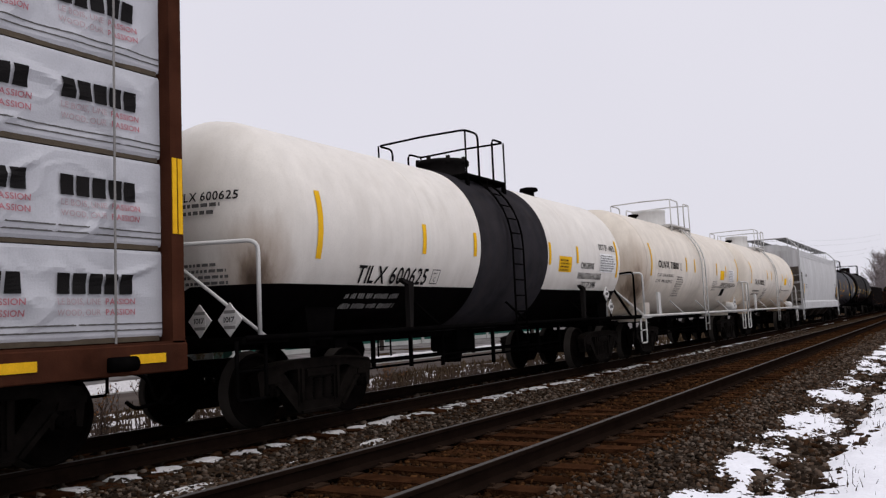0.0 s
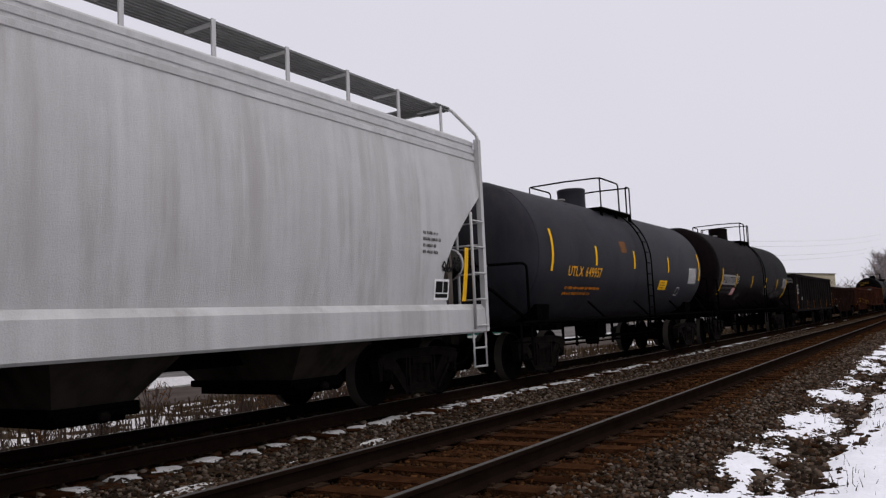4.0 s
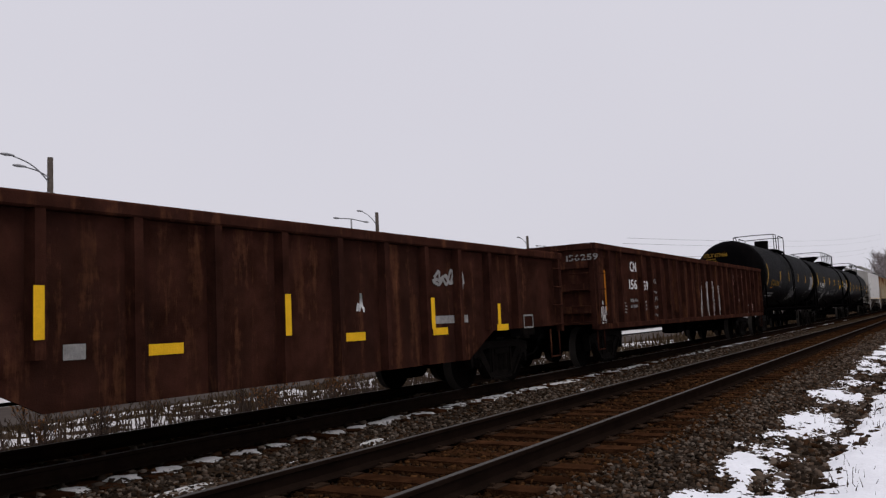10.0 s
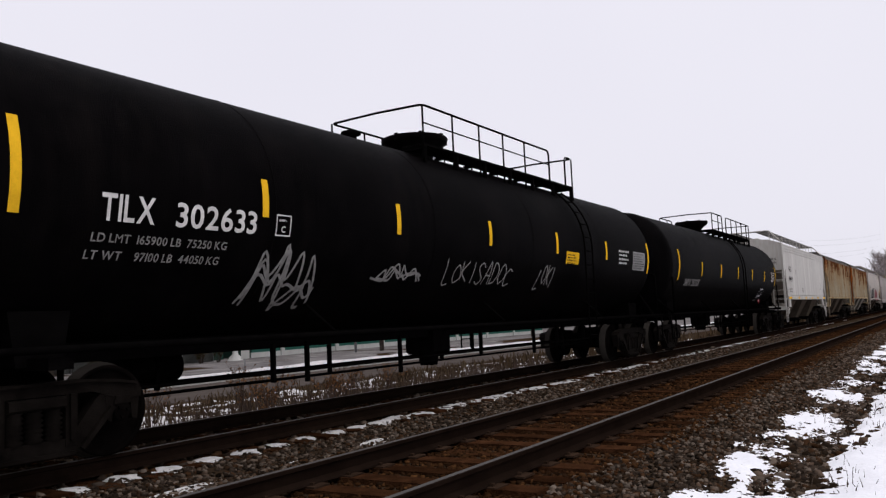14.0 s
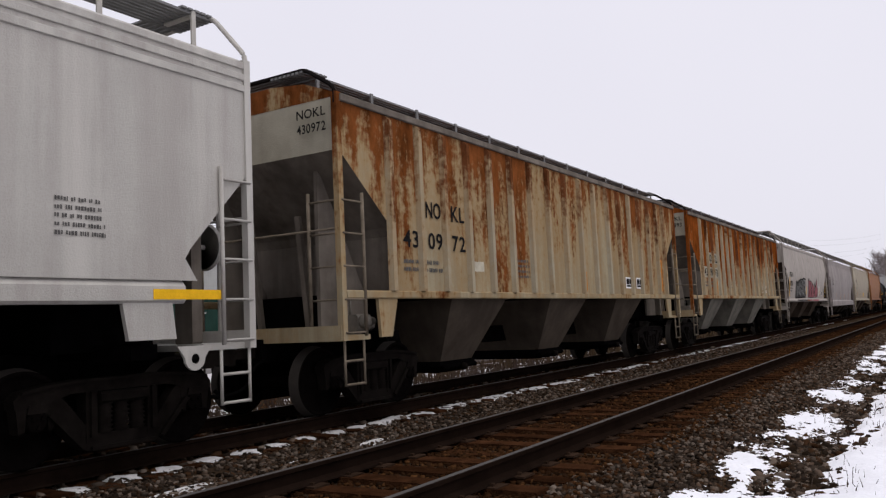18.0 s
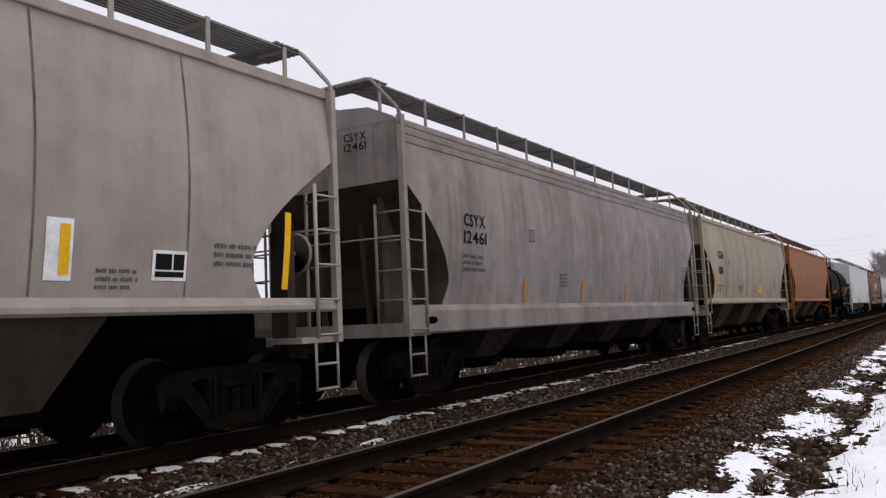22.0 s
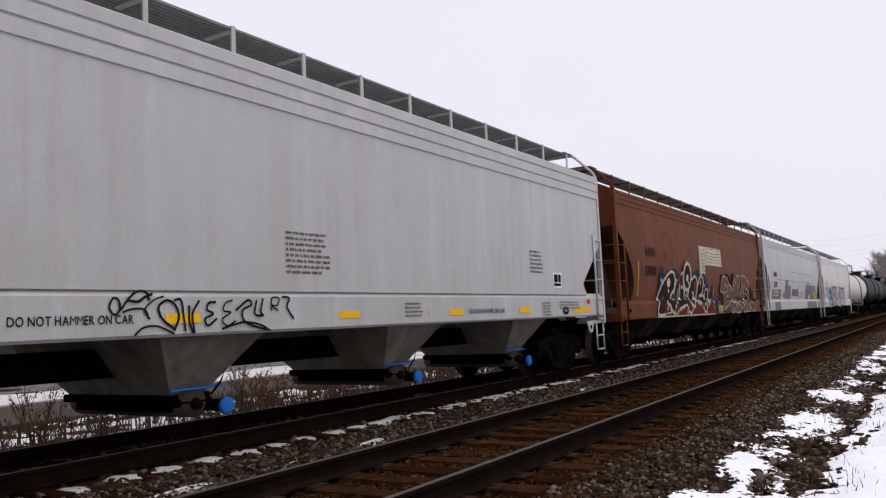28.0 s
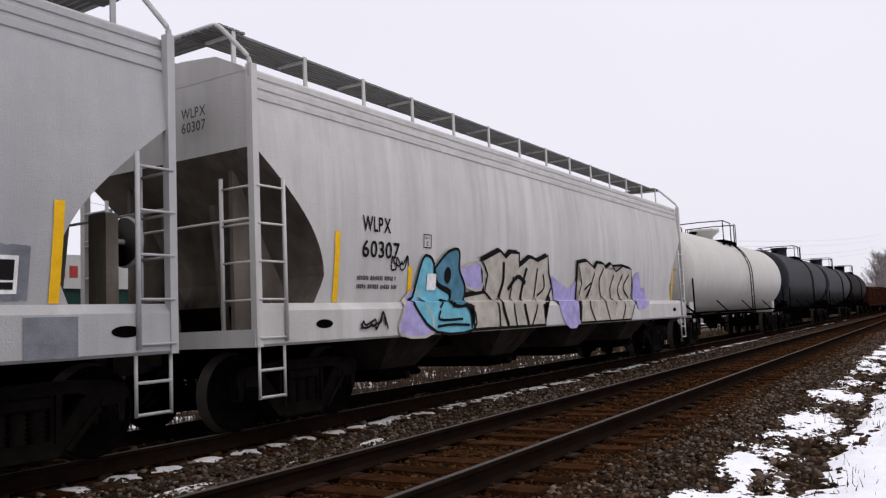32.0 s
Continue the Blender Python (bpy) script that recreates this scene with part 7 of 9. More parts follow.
def cut_fill(t, pts, sf, material, off, name="graffiti_fill"):
    """A filled outline, cut at many heights so that it follows the car's side."""
    bm = bmesh.new()
    face = bm.faces.new([bm.verts.new((x, 0.0, z)) for x, z in pts])
    bmesh.ops.triangulate(bm, faces=[face])
    lo, hi = min(z for _, z in pts), max(z for _, z in pts)
    for z in [1.485, 1.515] + [lo + 0.17 * k for k in range(1, int((hi - lo) / 0.17) + 1)]:
        bmesh.ops.bisect_plane(bm, geom=list(bm.verts) + list(bm.edges) + list(bm.faces), plane_co=(0, 0, z), plane_no=(0, 0, 1))
    for v in bm.verts:
        v.co.y = sf(v.co.x, v.co.z) - off
    me = bpy.data.meshes.new(name)
    bm.to_mesh(me)
    bm.free()
    me.materials.append(material)
    return part(name, me, None, t)


def letter_shape(t, line, sf, fill, edge, w=0.05, off=0.012, round_=3, shade=None):
    """One sprayed letter: a cast shade, its filled body and the line round it."""
    pts = contour(line, round_)
    if shade:
        cut_fill(t, [(x - 0.07, z + 0.05) for x, z in pts], sf, shade, off - 0.004, "graffiti_shade")
    cut_fill(t, pts, sf, fill, off)
    if edge:
        g = Geo()
        loop = [np.array(q) for q in pts + pts[:2]]
        fine = [a * (1 - k / 2) + b * k / 2 for a, b in zip(loop, loop[1:]) for k in range(2)]
        ribbon(g, fine, w, sf, off + 0.006)
        part("graffiti_outline", g, edge, t)


def oval(x, z, rx, rz, n=18):
    return " ".join("%.3f,%.3f" % (x + rx * math.cos(2 * math.pi * k / n), z + rz * math.sin(2 * math.pi * k / n)) for k in range(n))


M["paleyellow"] = mat("faded_pale_yellow", (0.42, 0.36, 0.12), 0.6, var=0.15, scale=8)
M["dullyellow"] = mat("grimy_yellow_strip", (0.36, 0.20, 0.015), 0.6, var=0.3, scale=6)
M["seam"] = mat("grimy_weld_seam", (0.13, 0.115, 0.10), 0.7, var=0.5, scale=3)

# pale grey hopper with yellow sill marks
c, t, sf, _ = CAR["wfrx"]
words(t, sf, [("WFRX", -6.08, 2.89, 0.24, 0.83), ("454091", -6.12, 2.40, 0.24, 1.06)], INK)
words(t, sf, [("LD LMT 222300", -6.21, 1.98, 0.075, 0.92), ("LT WT 63700", -6.21, 1.86, 0.075, 0.82)], MID)
plate_c(t, -3.96, 2.77, sf, INK, 0.24)
small_print(t, -2.13, 2.05, 3, 0.78, 0.045, MID, sf, 41)
small_print(t, 5.2, 2.4, 5, 0.6, 0.04, MID, sf, 42)
for x0, x1 in ((-6.59, -5.7), (-3.61, -3.17), (-1.19, -0.74), (1.23, 1.68), (3.6, 4.05), (6.21, 7.07)):
    part("yellow_sill_marker", Geo().box(x0, x1, -1.60, -1.586, 1.53, 1.63), YEL, c)
end_words(t, 7.5, [("WFRX", 3.41), ("454091", 3.22)], -0.84, 0.46, MID)

# two rusting ribbed hoppers
for key, digits, dx in (("nokl972", "72", 0.0), ("nokl993", "93", 0.26)):
    c, t, sf, _ = CAR[key]
    if dx:
        for x, z in ((-5.36, 2.71), (-4.66, 2.71), (-6.0, 2.23), (-5.36, 2.23), (-4.66, 2.23)):
            panel(t, x, x + 0.52, z, z + 0.36, M["noklpatch"], sf, 0.006, "number_patch")
    words(t, sf, [("NO", -5.58 + dx, 2.76, 0.24, 0.42), ("KL", -4.85 + dx, 2.76, 0.24, 0.40), ("43", -6.2 + dx, 2.29, 0.24, 0.40), ("09", -5.54 + dx, 2.29, 0.24, 0.40), (digits, -4.85 + dx, 2.29, 0.24, 0.40)], INK)
    for x in (3.16, 3.93):
        two_panel_plate(t, x, 1.79, 0.40, 0.27, sf, INK, M["lightpatch"])
    strips(t, sf, [(-4.34, 1.68, 2.15), (-6.42 if not dx else -6.08, 1.81, 2.7), (0.65, 1.7, 2.12), (6.1, 1.75, 2.6)], M["brick"], 0.08)
    ragged(t, -4.2, -3.85, 1.98, 2.16, sf, M["cream"], 43)
    small_print(t, -6.2 + dx, 2.05, 2, 1.1, 0.06, MID, sf, 44)
    small_print(t, -2.6, 2.2, 4, 0.5, 0.05, MID, sf, 45)
    end_words(t, 7.58, [("NOKL", 3.96), ("4309" + digits, 3.76)], -0.9, 0.5, INK)

# warm grey hopper with large sprayed letters
c, t, sf, _ = CAR["bngx"]
words(t, sf, [("BNGX", -6.41, 2.65, 0.24, 0.84), ("30578", -6.47, 2.19, 0.24, 0.85)], INK)
strips(t, sf, [(-6.6, 1.68, 2.63), (-3.75, 1.75, 2.2), (-0.97, 1.75, 2.2), (4.3, 1.75, 2.2), (7.1, 1.65, 2.55)])
small_print(t, -6.54, 2.03, 2, 1.0, 0.07, MID, sf, 51)
panel(t, 4.12, 4.38, 1.70, 2.25, M["lightpatch"], sf, 0.006, "worn_white_patch")
small_print(t, 6.0, 2.08, 3, 0.75, 0.05, MID, sf, 151)
small_print(t, 4.62, 1.78, 3, 0.45, 0.04, MID, sf, 152)
M["soot_spray"] = mat("faded_black_spray", (0.070, 0.066, 0.063), 0.7, var=0.5, scale=5)
M["pale_spray"] = mat("silver_grey_spray", (0.21, 0.205, 0.195), 0.7, var=0.3, scale=5)
letter_shape(t, "-4.72,1.58 -4.66,2.1 -4.7,2.45 -4.3,2.42 -4.08,2.2 -3.87,2.45 -3.51,2.5 -3.32,2.57 -2.90,2.57 -2.92,2.22 -2.73,2.59 -2.40,2.58 -2.35,2.27 -2.28,2.63 -1.32,2.61 -1.61,2.03 -1.22,1.78 -1.22,1.63", sf, M["soot_spray"], INK, 0.07, round_=0)
for line in ("-4.6,2.3 -4.4,1.8 -4.2,2.2 -4.05,1.75", "-4.03,1.71 -3.87,2.15 -3.70,2.34 -3.60,2.02 -3.75,1.72", "-3.11,2.40 -2.88,2.16 -2.54,2.46 -2.31,1.99", "-3.57,1.84 -3.29,1.90 -3.02,1.73 -2.74,2.04 -2.62,1.93 -2.31,1.99",
             "-2.24,2.49 -2.31,1.85 -2.02,1.86 -1.88,2.20", "-1.88,2.29 -1.60,2.29 -1.45,2.50 -2.18,2.55", "-1.84,1.65 -1.80,1.80 -2.02,1.79", "-3.5,2.42 -3.3,2.1 -3.45,1.9"):
    lines_on(t, [contour(line, 0)], sf, M["pale_spray"], 0.085, 0.021)
for x, z in ((-3.38, 1.82), (-2.62, 1.84), (-1.93, 1.95)):
    letter_shape(t, oval(x, z, 0.09, 0.10), sf, M["pale_spray"], INK, 0.03, 0.024, 0)
for line in ("-0.24,2.57 0.08,2.66 0.45,1.95 0.38,2.53 0.95,2.49 0.82,1.61 0.36,1.61 0.13,2.20 0.26,1.61 -0.16,1.61", "2.23,2.43 2.58,2.18 3.13,2.71 3.14,2.21 3.61,2.12 3.57,1.72 3.14,1.63 3.10,1.82 2.83,1.63 2.40,1.62"):
    letter_shape(t, line, sf, M["pink"], INK, 0.045, 0.016, 0, INK)
letter_shape(t, "0.93,1.62 1.16,2.21 1.37,2.45 1.86,2.20 2.14,1.85 1.99,1.62", sf, M["pink"], INK, 0.045, 0.016, 0, INK)
letter_shape(t, "1.50,1.84 1.72,2.12 1.80,1.95 1.61,1.69", sf, INK, None, 0.03, 0.024, 0)
sill_face = lambda x, z: -1.594
for k, (x0, x1, m) in enumerate(((-4.6, -1.2, "soot_spray"), (-1.2, -0.3, "tan"), (-0.3, 0.6, "pink"), (1.0, 3.5, "pink"))):
    ragged(c, x0, x1, 1.39, 1.50, sill_face, M[m], 153 + k, 0.004)
two_panel_plate(t, 5.23, 1.72, 0.42, 0.30, sf, INK, M["lightpatch"])
panel(t, -7.75, -7.60, 1.66, 1.82, RED, sf, name="red_marker")
end_words(t, 7.98, [("BNGX", 4.1), ("30578", 3.95)], -0.93, 0.46, MID)

# grimy streaked hopper
c, t, sf, _ = CAR["csyx"]
words(t, sf, [("CSYX", -6.17, 2.72, 0.2, 0.69), ("12461", -6.19, 2.44, 0.2, 0.74)], INK)
plate_c(t, -3.8, 2.6, sf, INK, 0.22)
strips(t, sf, [(-3.95, 1.5, 1.92), (-1.2, 1.5, 1.92), (1.55, 1.5, 1.92), (4.3, 1.5, 1.92)], M["brick"], 0.08)
small_print(t, -6.2, 2.2, 3, 0.8, 0.055, MID, sf, 54)
small_print(t, 6.2, 2.4, 5, 0.6, 0.045, MID, sf, 55)
small_print(t, -2.4, 2.0, 4, 0.5, 0.04, MID, sf, 56)
lines_on(t, [[(6.3, 1.8), (6.5, 2.1), (6.7, 1.85), (6.95, 2.15)]], sf, INK, 0.03)
sill_holes(c, 7.8, 1.22)
end_words(t, 7.82, [("CSYX", 3.95), ("12461", 3.80)], -0.55, 0.42, INK)

# beige hopper
c, t, sf, _ = CAR["cgex"]
words(t, sf, [("CGEX", -5.82, 2.93, 0.24, 0.83), ("1036", -5.83, 2.40, 0.24, 0.63)], INK)
words(t, sf, [("224500 LBS", -5.98, 1.94, 0.075, 0.75), ("61500 LBS", -5.98, 1.80, 0.075, 0.66)], MID)
plate_c(t, -4.31, 2.7, sf, INK, 0.22)
strips(t, sf, [(-6.4, 1.6, 2.54), (-4.6, 1.63, 2.09), (-1.22, 1.63, 2.09), (0.44, 1.63, 2.09), (3.9, 1.63, 2.09), (6.45, 1.6, 2.5)], M["brick"], 0.09)
for key in ("cgex", "bngx", "orange"):
    tt, ff = CAR[key][1:3]
    for x in (-4.66, -2.93, -1.18, 0.56, 2.26, 4.0, 5.65):
        g = Geo()
        quad(g, x - 0.011, x + 0.011, 1.56, 4.1, ff, 0.006, 12)
        part("panel_seam", g, M["seam"], tt)
scribble(t, -2.73, 1.72, 0.8, 0.5, sf, MID, 0.02, 57, 2)
panel(t, 1.17, 1.74, 1.8, 2.1, YEL, sf, name="yellow_notice")
small_print(t, 1.22, 2.02, 3, 0.48, 0.035, INK, sf, 58, off=0.011)
small_print(t, 4.4, 2.3, 5, 0.5, 0.05, MID, sf, 59)
end_words(t, 7.76, [("CGEX", 4.05), ("1036", 3.9)], -1.11, 0.4, MID)

# short black tank car
c, t, sf, _ = CAR["u601235"]
words(t, sf, [("UTLX", -4.31, 1.92, 0.25, 0.74), ("601235", -3.36, 1.93, 0.25, 1.08)], GLD)
small_print(t, -4.3, 1.66, 2, 1.9, 0.06, DIM, sf, 60)
strips(t, sf, [(-5.2, 1.71, 2.62), (-2.0, 2.05, 2.5), (0.75, 2.05, 2.5), (2.37, 2.07, 2.53), (4.45, 1.82, 2.47)])
table(t, 3.4, 4.15, 1.85, 2.5, sf, M["numberplate"], INK, 61)
frame_box(t, 2.35, 2.84, 1.6, 1.97, sf, CHK)
small_print(t, 2.4, 1.85, 3, 0.4, 0.04, CHK, sf, 62)
panel(t, -0.3, 0.72, 2.42, 3.26, M["patchdark"], sf, 0.022, "repainted_patch", "matt dark grey repainted patch")
panel(t, 0.72, 4.35, 2.42, 3.03, M["patchdark"], sf, 0.022, "repainted_patch", "matt dark grey repainted patch")
small_print(t, -0.34, 1.83, 3, 0.34, 0.045, DIM, sf, 163, 0.014)
small_print(t, 0.42, 1.85, 3, 0.25, 0.045, DIM, sf, 164, 0.014)
hd = tank_head(5.335, 1.5, 2.54)
end_lettering(t, "UTLX 601235", 1.0, 3.28, 0.13, GLD, hd, 1.0)

# clean hopper with a white sill
c, t, sf, _ = CAR["mulx"]
words(t, sf, [("MULX", -7.17, 2.65, 0.24, 0.79), ("91649", -7.21, 2.16, 0.24, 0.85)], INK)
words(t, sf, [("LD LMT 219400", -7.27, 1.99, 0.07, 0.85), ("LT WT 66600", -7.27, 1.87, 0.07, 0.75)], MID)
plate_c(t, -5.38, 2.40, sf, INK, 0.23)
sl = lambda x, z: -1.596
for x0, x1, z0, z1, m in ((-8.06, -7.22, 1.30, 1.37, YEL), (-8.06, -7.94, 1.45, 1.54, RED), (-4.97, -4.55, 1.30, 1.39, YEL), (-2.62, -2.19, 1.29, 1.39, YEL), (0.02, 0.44, 1.29, 1.38, YEL), (2.66, 3.08, 1.28, 1.38, YEL), (5.05, 5.48, 1.28, 1.38, YEL), (7.5, 8.4, 1.26, 1.36, YEL), (8.24, 8.42, 1.43, 1.52, RED), (2.07, 2.09, 1.29, 1.39, YEL)):
    part("sill_marker", quad(Geo(), x0, x1, z0, z1, sl, 0.004, 1), m, c)
lettering(t, "DO NOT HAMMER ON CAR", -4.19, 1.305, 0.08, INK, sl, 1.20, off=0.006)
lettering(t, "DO NOT HAMMER ON CAR", 3.26, 1.295, 0.075, INK, sl, 1.22, off=0.006)
small_print(t, 1.47, 1.45, 4, 0.47, 0.03, MID, sl, 165)
small_print(t, 6.02, 1.44, 5, 0.4, 0.03, MID, sl, 166)
small_print(t, 6.8, 1.45, 3, 1.2, 0.03, MID, sl, 167)
oval_ = [np.array((7.11 + 0.12 * math.cos(w), 1.30 + 0.05 * math.sin(w))) for w in np.linspace(0, 2 * math.pi, 13)]
g = Geo()
ribbon(g, oval_, 0.06, sl, 0.006)
part("sill_marker", g, INK, c)
# a dense marker tag drawn in single lines across the sill
TAG = ("-3.22,1.40 -3.25,1.46 -3.21,1.54 -3.15,1.52 -3.14,1.44 -3.18,1.39 -3.22,1.40|-3.13,1.43 -3.06,1.52 -2.98,1.59 -2.90,1.61 -2.81,1.57 -2.78,1.59|-3.11,1.41 -3.00,1.44 -2.87,1.43 -2.82,1.34|-3.06,1.52 -2.94,1.51 -2.85,1.56 -2.81,1.52|-2.81,1.34 -2.87,1.43 -2.77,1.52 -2.65,1.56|-2.53,1.24 -2.67,1.34 -2.71,1.46 -2.61,1.52 -2.51,1.47 -2.47,1.35 -2.53,1.22|-2.53,1.52 -2.44,1.52 -2.41,1.35 -2.39,1.21|-2.21,1.52 -2.30,1.38 -2.28,1.19 -2.34,1.30 -2.34,1.47|"
       "-1.99,1.50 -2.09,1.49 -2.11,1.42 -2.03,1.38 -2.14,1.33 -2.10,1.26 -1.98,1.33|-1.76,1.52 -1.86,1.49 -1.89,1.41 -1.79,1.39 -1.91,1.32 -1.84,1.25 -1.72,1.30|-1.72,1.41 -1.54,1.52 -1.49,1.47 -1.62,1.41 -1.60,1.30 -1.47,1.24 -1.24,1.19|-1.41,1.52 -1.44,1.37 -1.31,1.35 -1.35,1.39 -1.31,1.54|-1.18,1.40 -1.17,1.54 -1.06,1.54 -1.09,1.46 -1.18,1.46 -1.07,1.40|-1.01,1.56 -0.89,1.54 -0.93,1.44 -0.82,1.30|-2.99,1.19 -2.89,1.26 -2.73,1.27 -2.53,1.19|-1.92,1.22 -1.62,1.28 -1.37,1.25 -1.21,1.18")
g, rs = Geo(), random.Random(64)
for k, st in enumerate(TAG.split("|")):
    line = smooth_line([tuple(float(q) for q in p.split(",")) for p in st.split()], 6)
    ribbon(g, line, rs.uniform(0.017, 0.028), sl, 0.008 + 0.0005 * k)
part("graffiti", g, INK, t, "black single-line tag")
small_print(t, -0.9, 2.30, 8, 0.8, 0.035, MID, sf, 65)
small_print(t, 5.6, 2.4, 6, 0.6, 0.04, MID, sf, 66)
two_panel_plate(t, 6.6, 1.75, 0.4, 0.3, sf, INK, M["lightpatch"])
end_words(t, 9.08, [("MULX", 4.3), ("91649", 4.14)], -0.09, 0.44, MID)

# red-brown hopper, sprayed along its length
c, t, sf, _ = CAR["nahx581"]
words(t, sf, [("NAHX", -6.55, 2.65, 0.24, 0.88), ("581011", -6.56, 2.15, 0.24, 0.93)], M["darkbrown"])
plate_c(t, -4.9, 2.6, sf, M["darkbrown"], 0.22)
low = lambda x, z: -1.598 if z < 1.5 else min(sf(x, z), -1.40) - 0.02
M["outline"] = mat("dull_white_outline_spray", (0.42, 0.40, 0.36), 0.6, var=0.2, scale=6)
M["rustspray"] = mat("rust_brown_spray", (0.12, 0.035, 0.018), 0.6, var=0.3, scale=5)
for k, (x, z, w, h) in enumerate(((-5.2, 2.0, 0.6, 0.7), (-3.9, 2.1, 0.9, 0.6), (-4.0, 1.75, 0.8, 0.6), (-2.2, 2.15, 0.6, 0.5), (-1.5, 2.15, 0.7, 0.45), (-0.7, 2.05, 0.6, 0.5), (-0.4, 1.8, 0.6, 0.5), (0.5, 1.65, 0.6, 0.5), (0.6, 1.3, 0.5, 0.4))):
    blob(t, x, z, w, h, low, M["blue"], 70 + k, 0.004 + 0.0006 * k, 28, 0.22)


def puffy(x, z, rx, rz, m, off, name="graffiti"):
    ring = [(x + rx * math.cos(a), z + rz * math.sin(a)) for a in np.linspace(0, 2 * math.pi, 25)[:-1]]
    part(name, Geo().add([(p, low(x, z) - off, q) for p, q in ring], [tuple(range(24))]), m, t)


letter_shape(t, "-5.94,1.05 -5.2,1.12 -4.08,1.18 -3.03,1.38 -2.33,1.27 -2.09,1.46 -1.46,1.45 -0.77,1.23 0.21,1.54 0.40,1.04 -2.68,1.04", low, M["rustspray"], M["outline"], 0.035, 0.012, 0)
letter_shape(t, "-5.44,1.72 -5.09,2.01 -4.46,2.28 -4.04,2.21 -4.00,1.84 -4.37,1.59 -3.95,1.40 -3.98,1.15 -4.44,1.13 -4.79,1.39 -5.15,1.13 -5.84,1.12 -5.68,1.44", low, M["darkbrown"], M["outline"], 0.075, 0.018)
letter_shape(t, oval(-4.62, 1.98, 0.15, 0.13), low, M["cream"], None, 0.03, 0.03, 0)
letter_shape(t, "-4.07,1.63 -3.87,2.07 -3.56,2.09 -3.73,1.52 -3.44,1.55 -3.56,2.17 -3.22,2.32 -3.00,1.37 -4.06,1.20 -3.95,1.50", low, M["darkbrown"], M["outline"], 0.075, 0.02, 0)
letter_shape(t, "-2.99,1.80 -2.70,1.82 -2.66,1.43 -2.34,1.23 -2.73,1.06 -3.03,1.36", low, M["darkbrown"], M["outline"], 0.07, 0.022, 0)
letter_shape(t, "-2.63,1.46 -2.41,2.09 -2.21,2.12 -1.87,2.22 -1.59,2.03 -1.64,1.66 -2.09,1.48 -2.10,1.30 -2.27,1.31", low, M["darkbrown"], M["outline"], 0.075, 0.02)
letter_shape(t, "-2.08,1.58 -1.98,1.77 -1.86,1.70 -1.97,1.54", low, M["outline"], None, 0.03, 0.03)
letter_shape(t, "-1.66,1.42 -1.60,1.86 -1.24,2.25 -0.90,2.10 -0.96,1.71 -1.32,1.62 -0.75,1.62 -0.73,1.28 -0.93,1.10 -1.40,1.41", low, M["darkbrown"], M["outline"], 0.075, 0.024)
letter_shape(t, oval(-2.76, 2.19, 0.40, 0.40), low, M["darkbrown"], M["outline"], 0.10, 0.03, 0)
letter_shape(t, oval(-2.77, 2.15, 0.11, 0.11), low, M["cream"], None, 0.03, 0.04, 0)
letter_shape(t, oval(-0.48, 1.65, 0.2, 0.21), low, M["darkbrown"], M["outline"], 0.06, 0.028, 0)
rs = random.Random(5)
for k in range(9):
    blob(t, rs.uniform(-5.2, 0.2), rs.uniform(1.15, 2.1), rs.uniform(0.2, 0.45), rs.uniform(0.2, 0.5), low, M["rustspray"], 170 + k, 0.032, 16, 0.25)
last = None
for k in range(26):
    x, z = -5.25 + 5.4 * k / 25 + rs.uniform(-0.1, 0.1), rs.uniform(1.12, 1.45) if k % 3 else rs.uniform(1.7, 2.05)
    puffy(x, z, 0.055, 0.055, M["cream"], 0.04, "spray_dot")
    if last and k % 3 != 0 and abs(z - last[1]) < 0.4:
        lines_on(t, [[last, ((x + last[0]) / 2, (z + last[1]) / 2), (x, z)]], low, M["cream"], 0.012, 0.038)
    last = (x, z)
# cream panel drawn like cracked slabs
pan = Geo()
quad(pan, -0.45, 1.75, 2.63, 3.22, sf, 0.012, 4)
quad(pan, -1.16, -0.47, 2.32, 3.21, sf, 0.012, 6)
part("sprayed_panel", pan, M["cream"], t)
rows = []
for k in range(5):
    z = 2.72 + 0.11 * k
    rows.append([(-0.4 + 0.02 * k, z), (0.3, z + rs.uniform(-0.03, 0.03)), (1.0, z + rs.uniform(-0.03, 0.03)), (1.72, z)])
for k in range(15):
    x, z = rs.uniform(-0.4, 1.65), 2.72 + 0.11 * rs.randrange(4)
    rows.append([(x, z), (x + rs.uniform(-0.04, 0.04), z + 0.06), (x + rs.uniform(-0.03, 0.03), z + 0.11)])
for k in range(7):
    rows.append([(-1.12 + 0.03 * k, 3.1 - 0.11 * k), (-0.8, 3.08 - 0.11 * k), (-0.5, 3.1 - 0.11 * k)])
rows += [[(-1.15, 3.2), (-0.9, 2.75), (-0.7, 2.36)], [(-0.46, 3.2), (-0.55, 2.75), (-0.6, 2.36)], [(-0.95, 2.7), (-0.75, 2.5), (-0.62, 2.7)]]
lines_on(t, rows, sf, M["darkbrown"], 0.014, 0.016)
for k, (x, z, w, h) in enumerate(((1.7, 2.0, 0.7, 0.6), (2.6, 2.15, 1.0, 0.5), (3.3, 2.2, 0.5, 0.5), (1.7, 1.4, 0.7, 0.8), (4.9, 2.1, 0.7, 0.5), (5.6, 1.7, 0.9, 0.8), (6.6, 1.6, 0.8, 0.8), (2.9, 1.5, 1.0, 0.9), (4.2, 1.6, 1.2, 0.9))):
    blob(t, x, z, w, h, low, M["darkbrown"], 270 + k, 0.004 + 0.0006 * k, 24, 0.25)
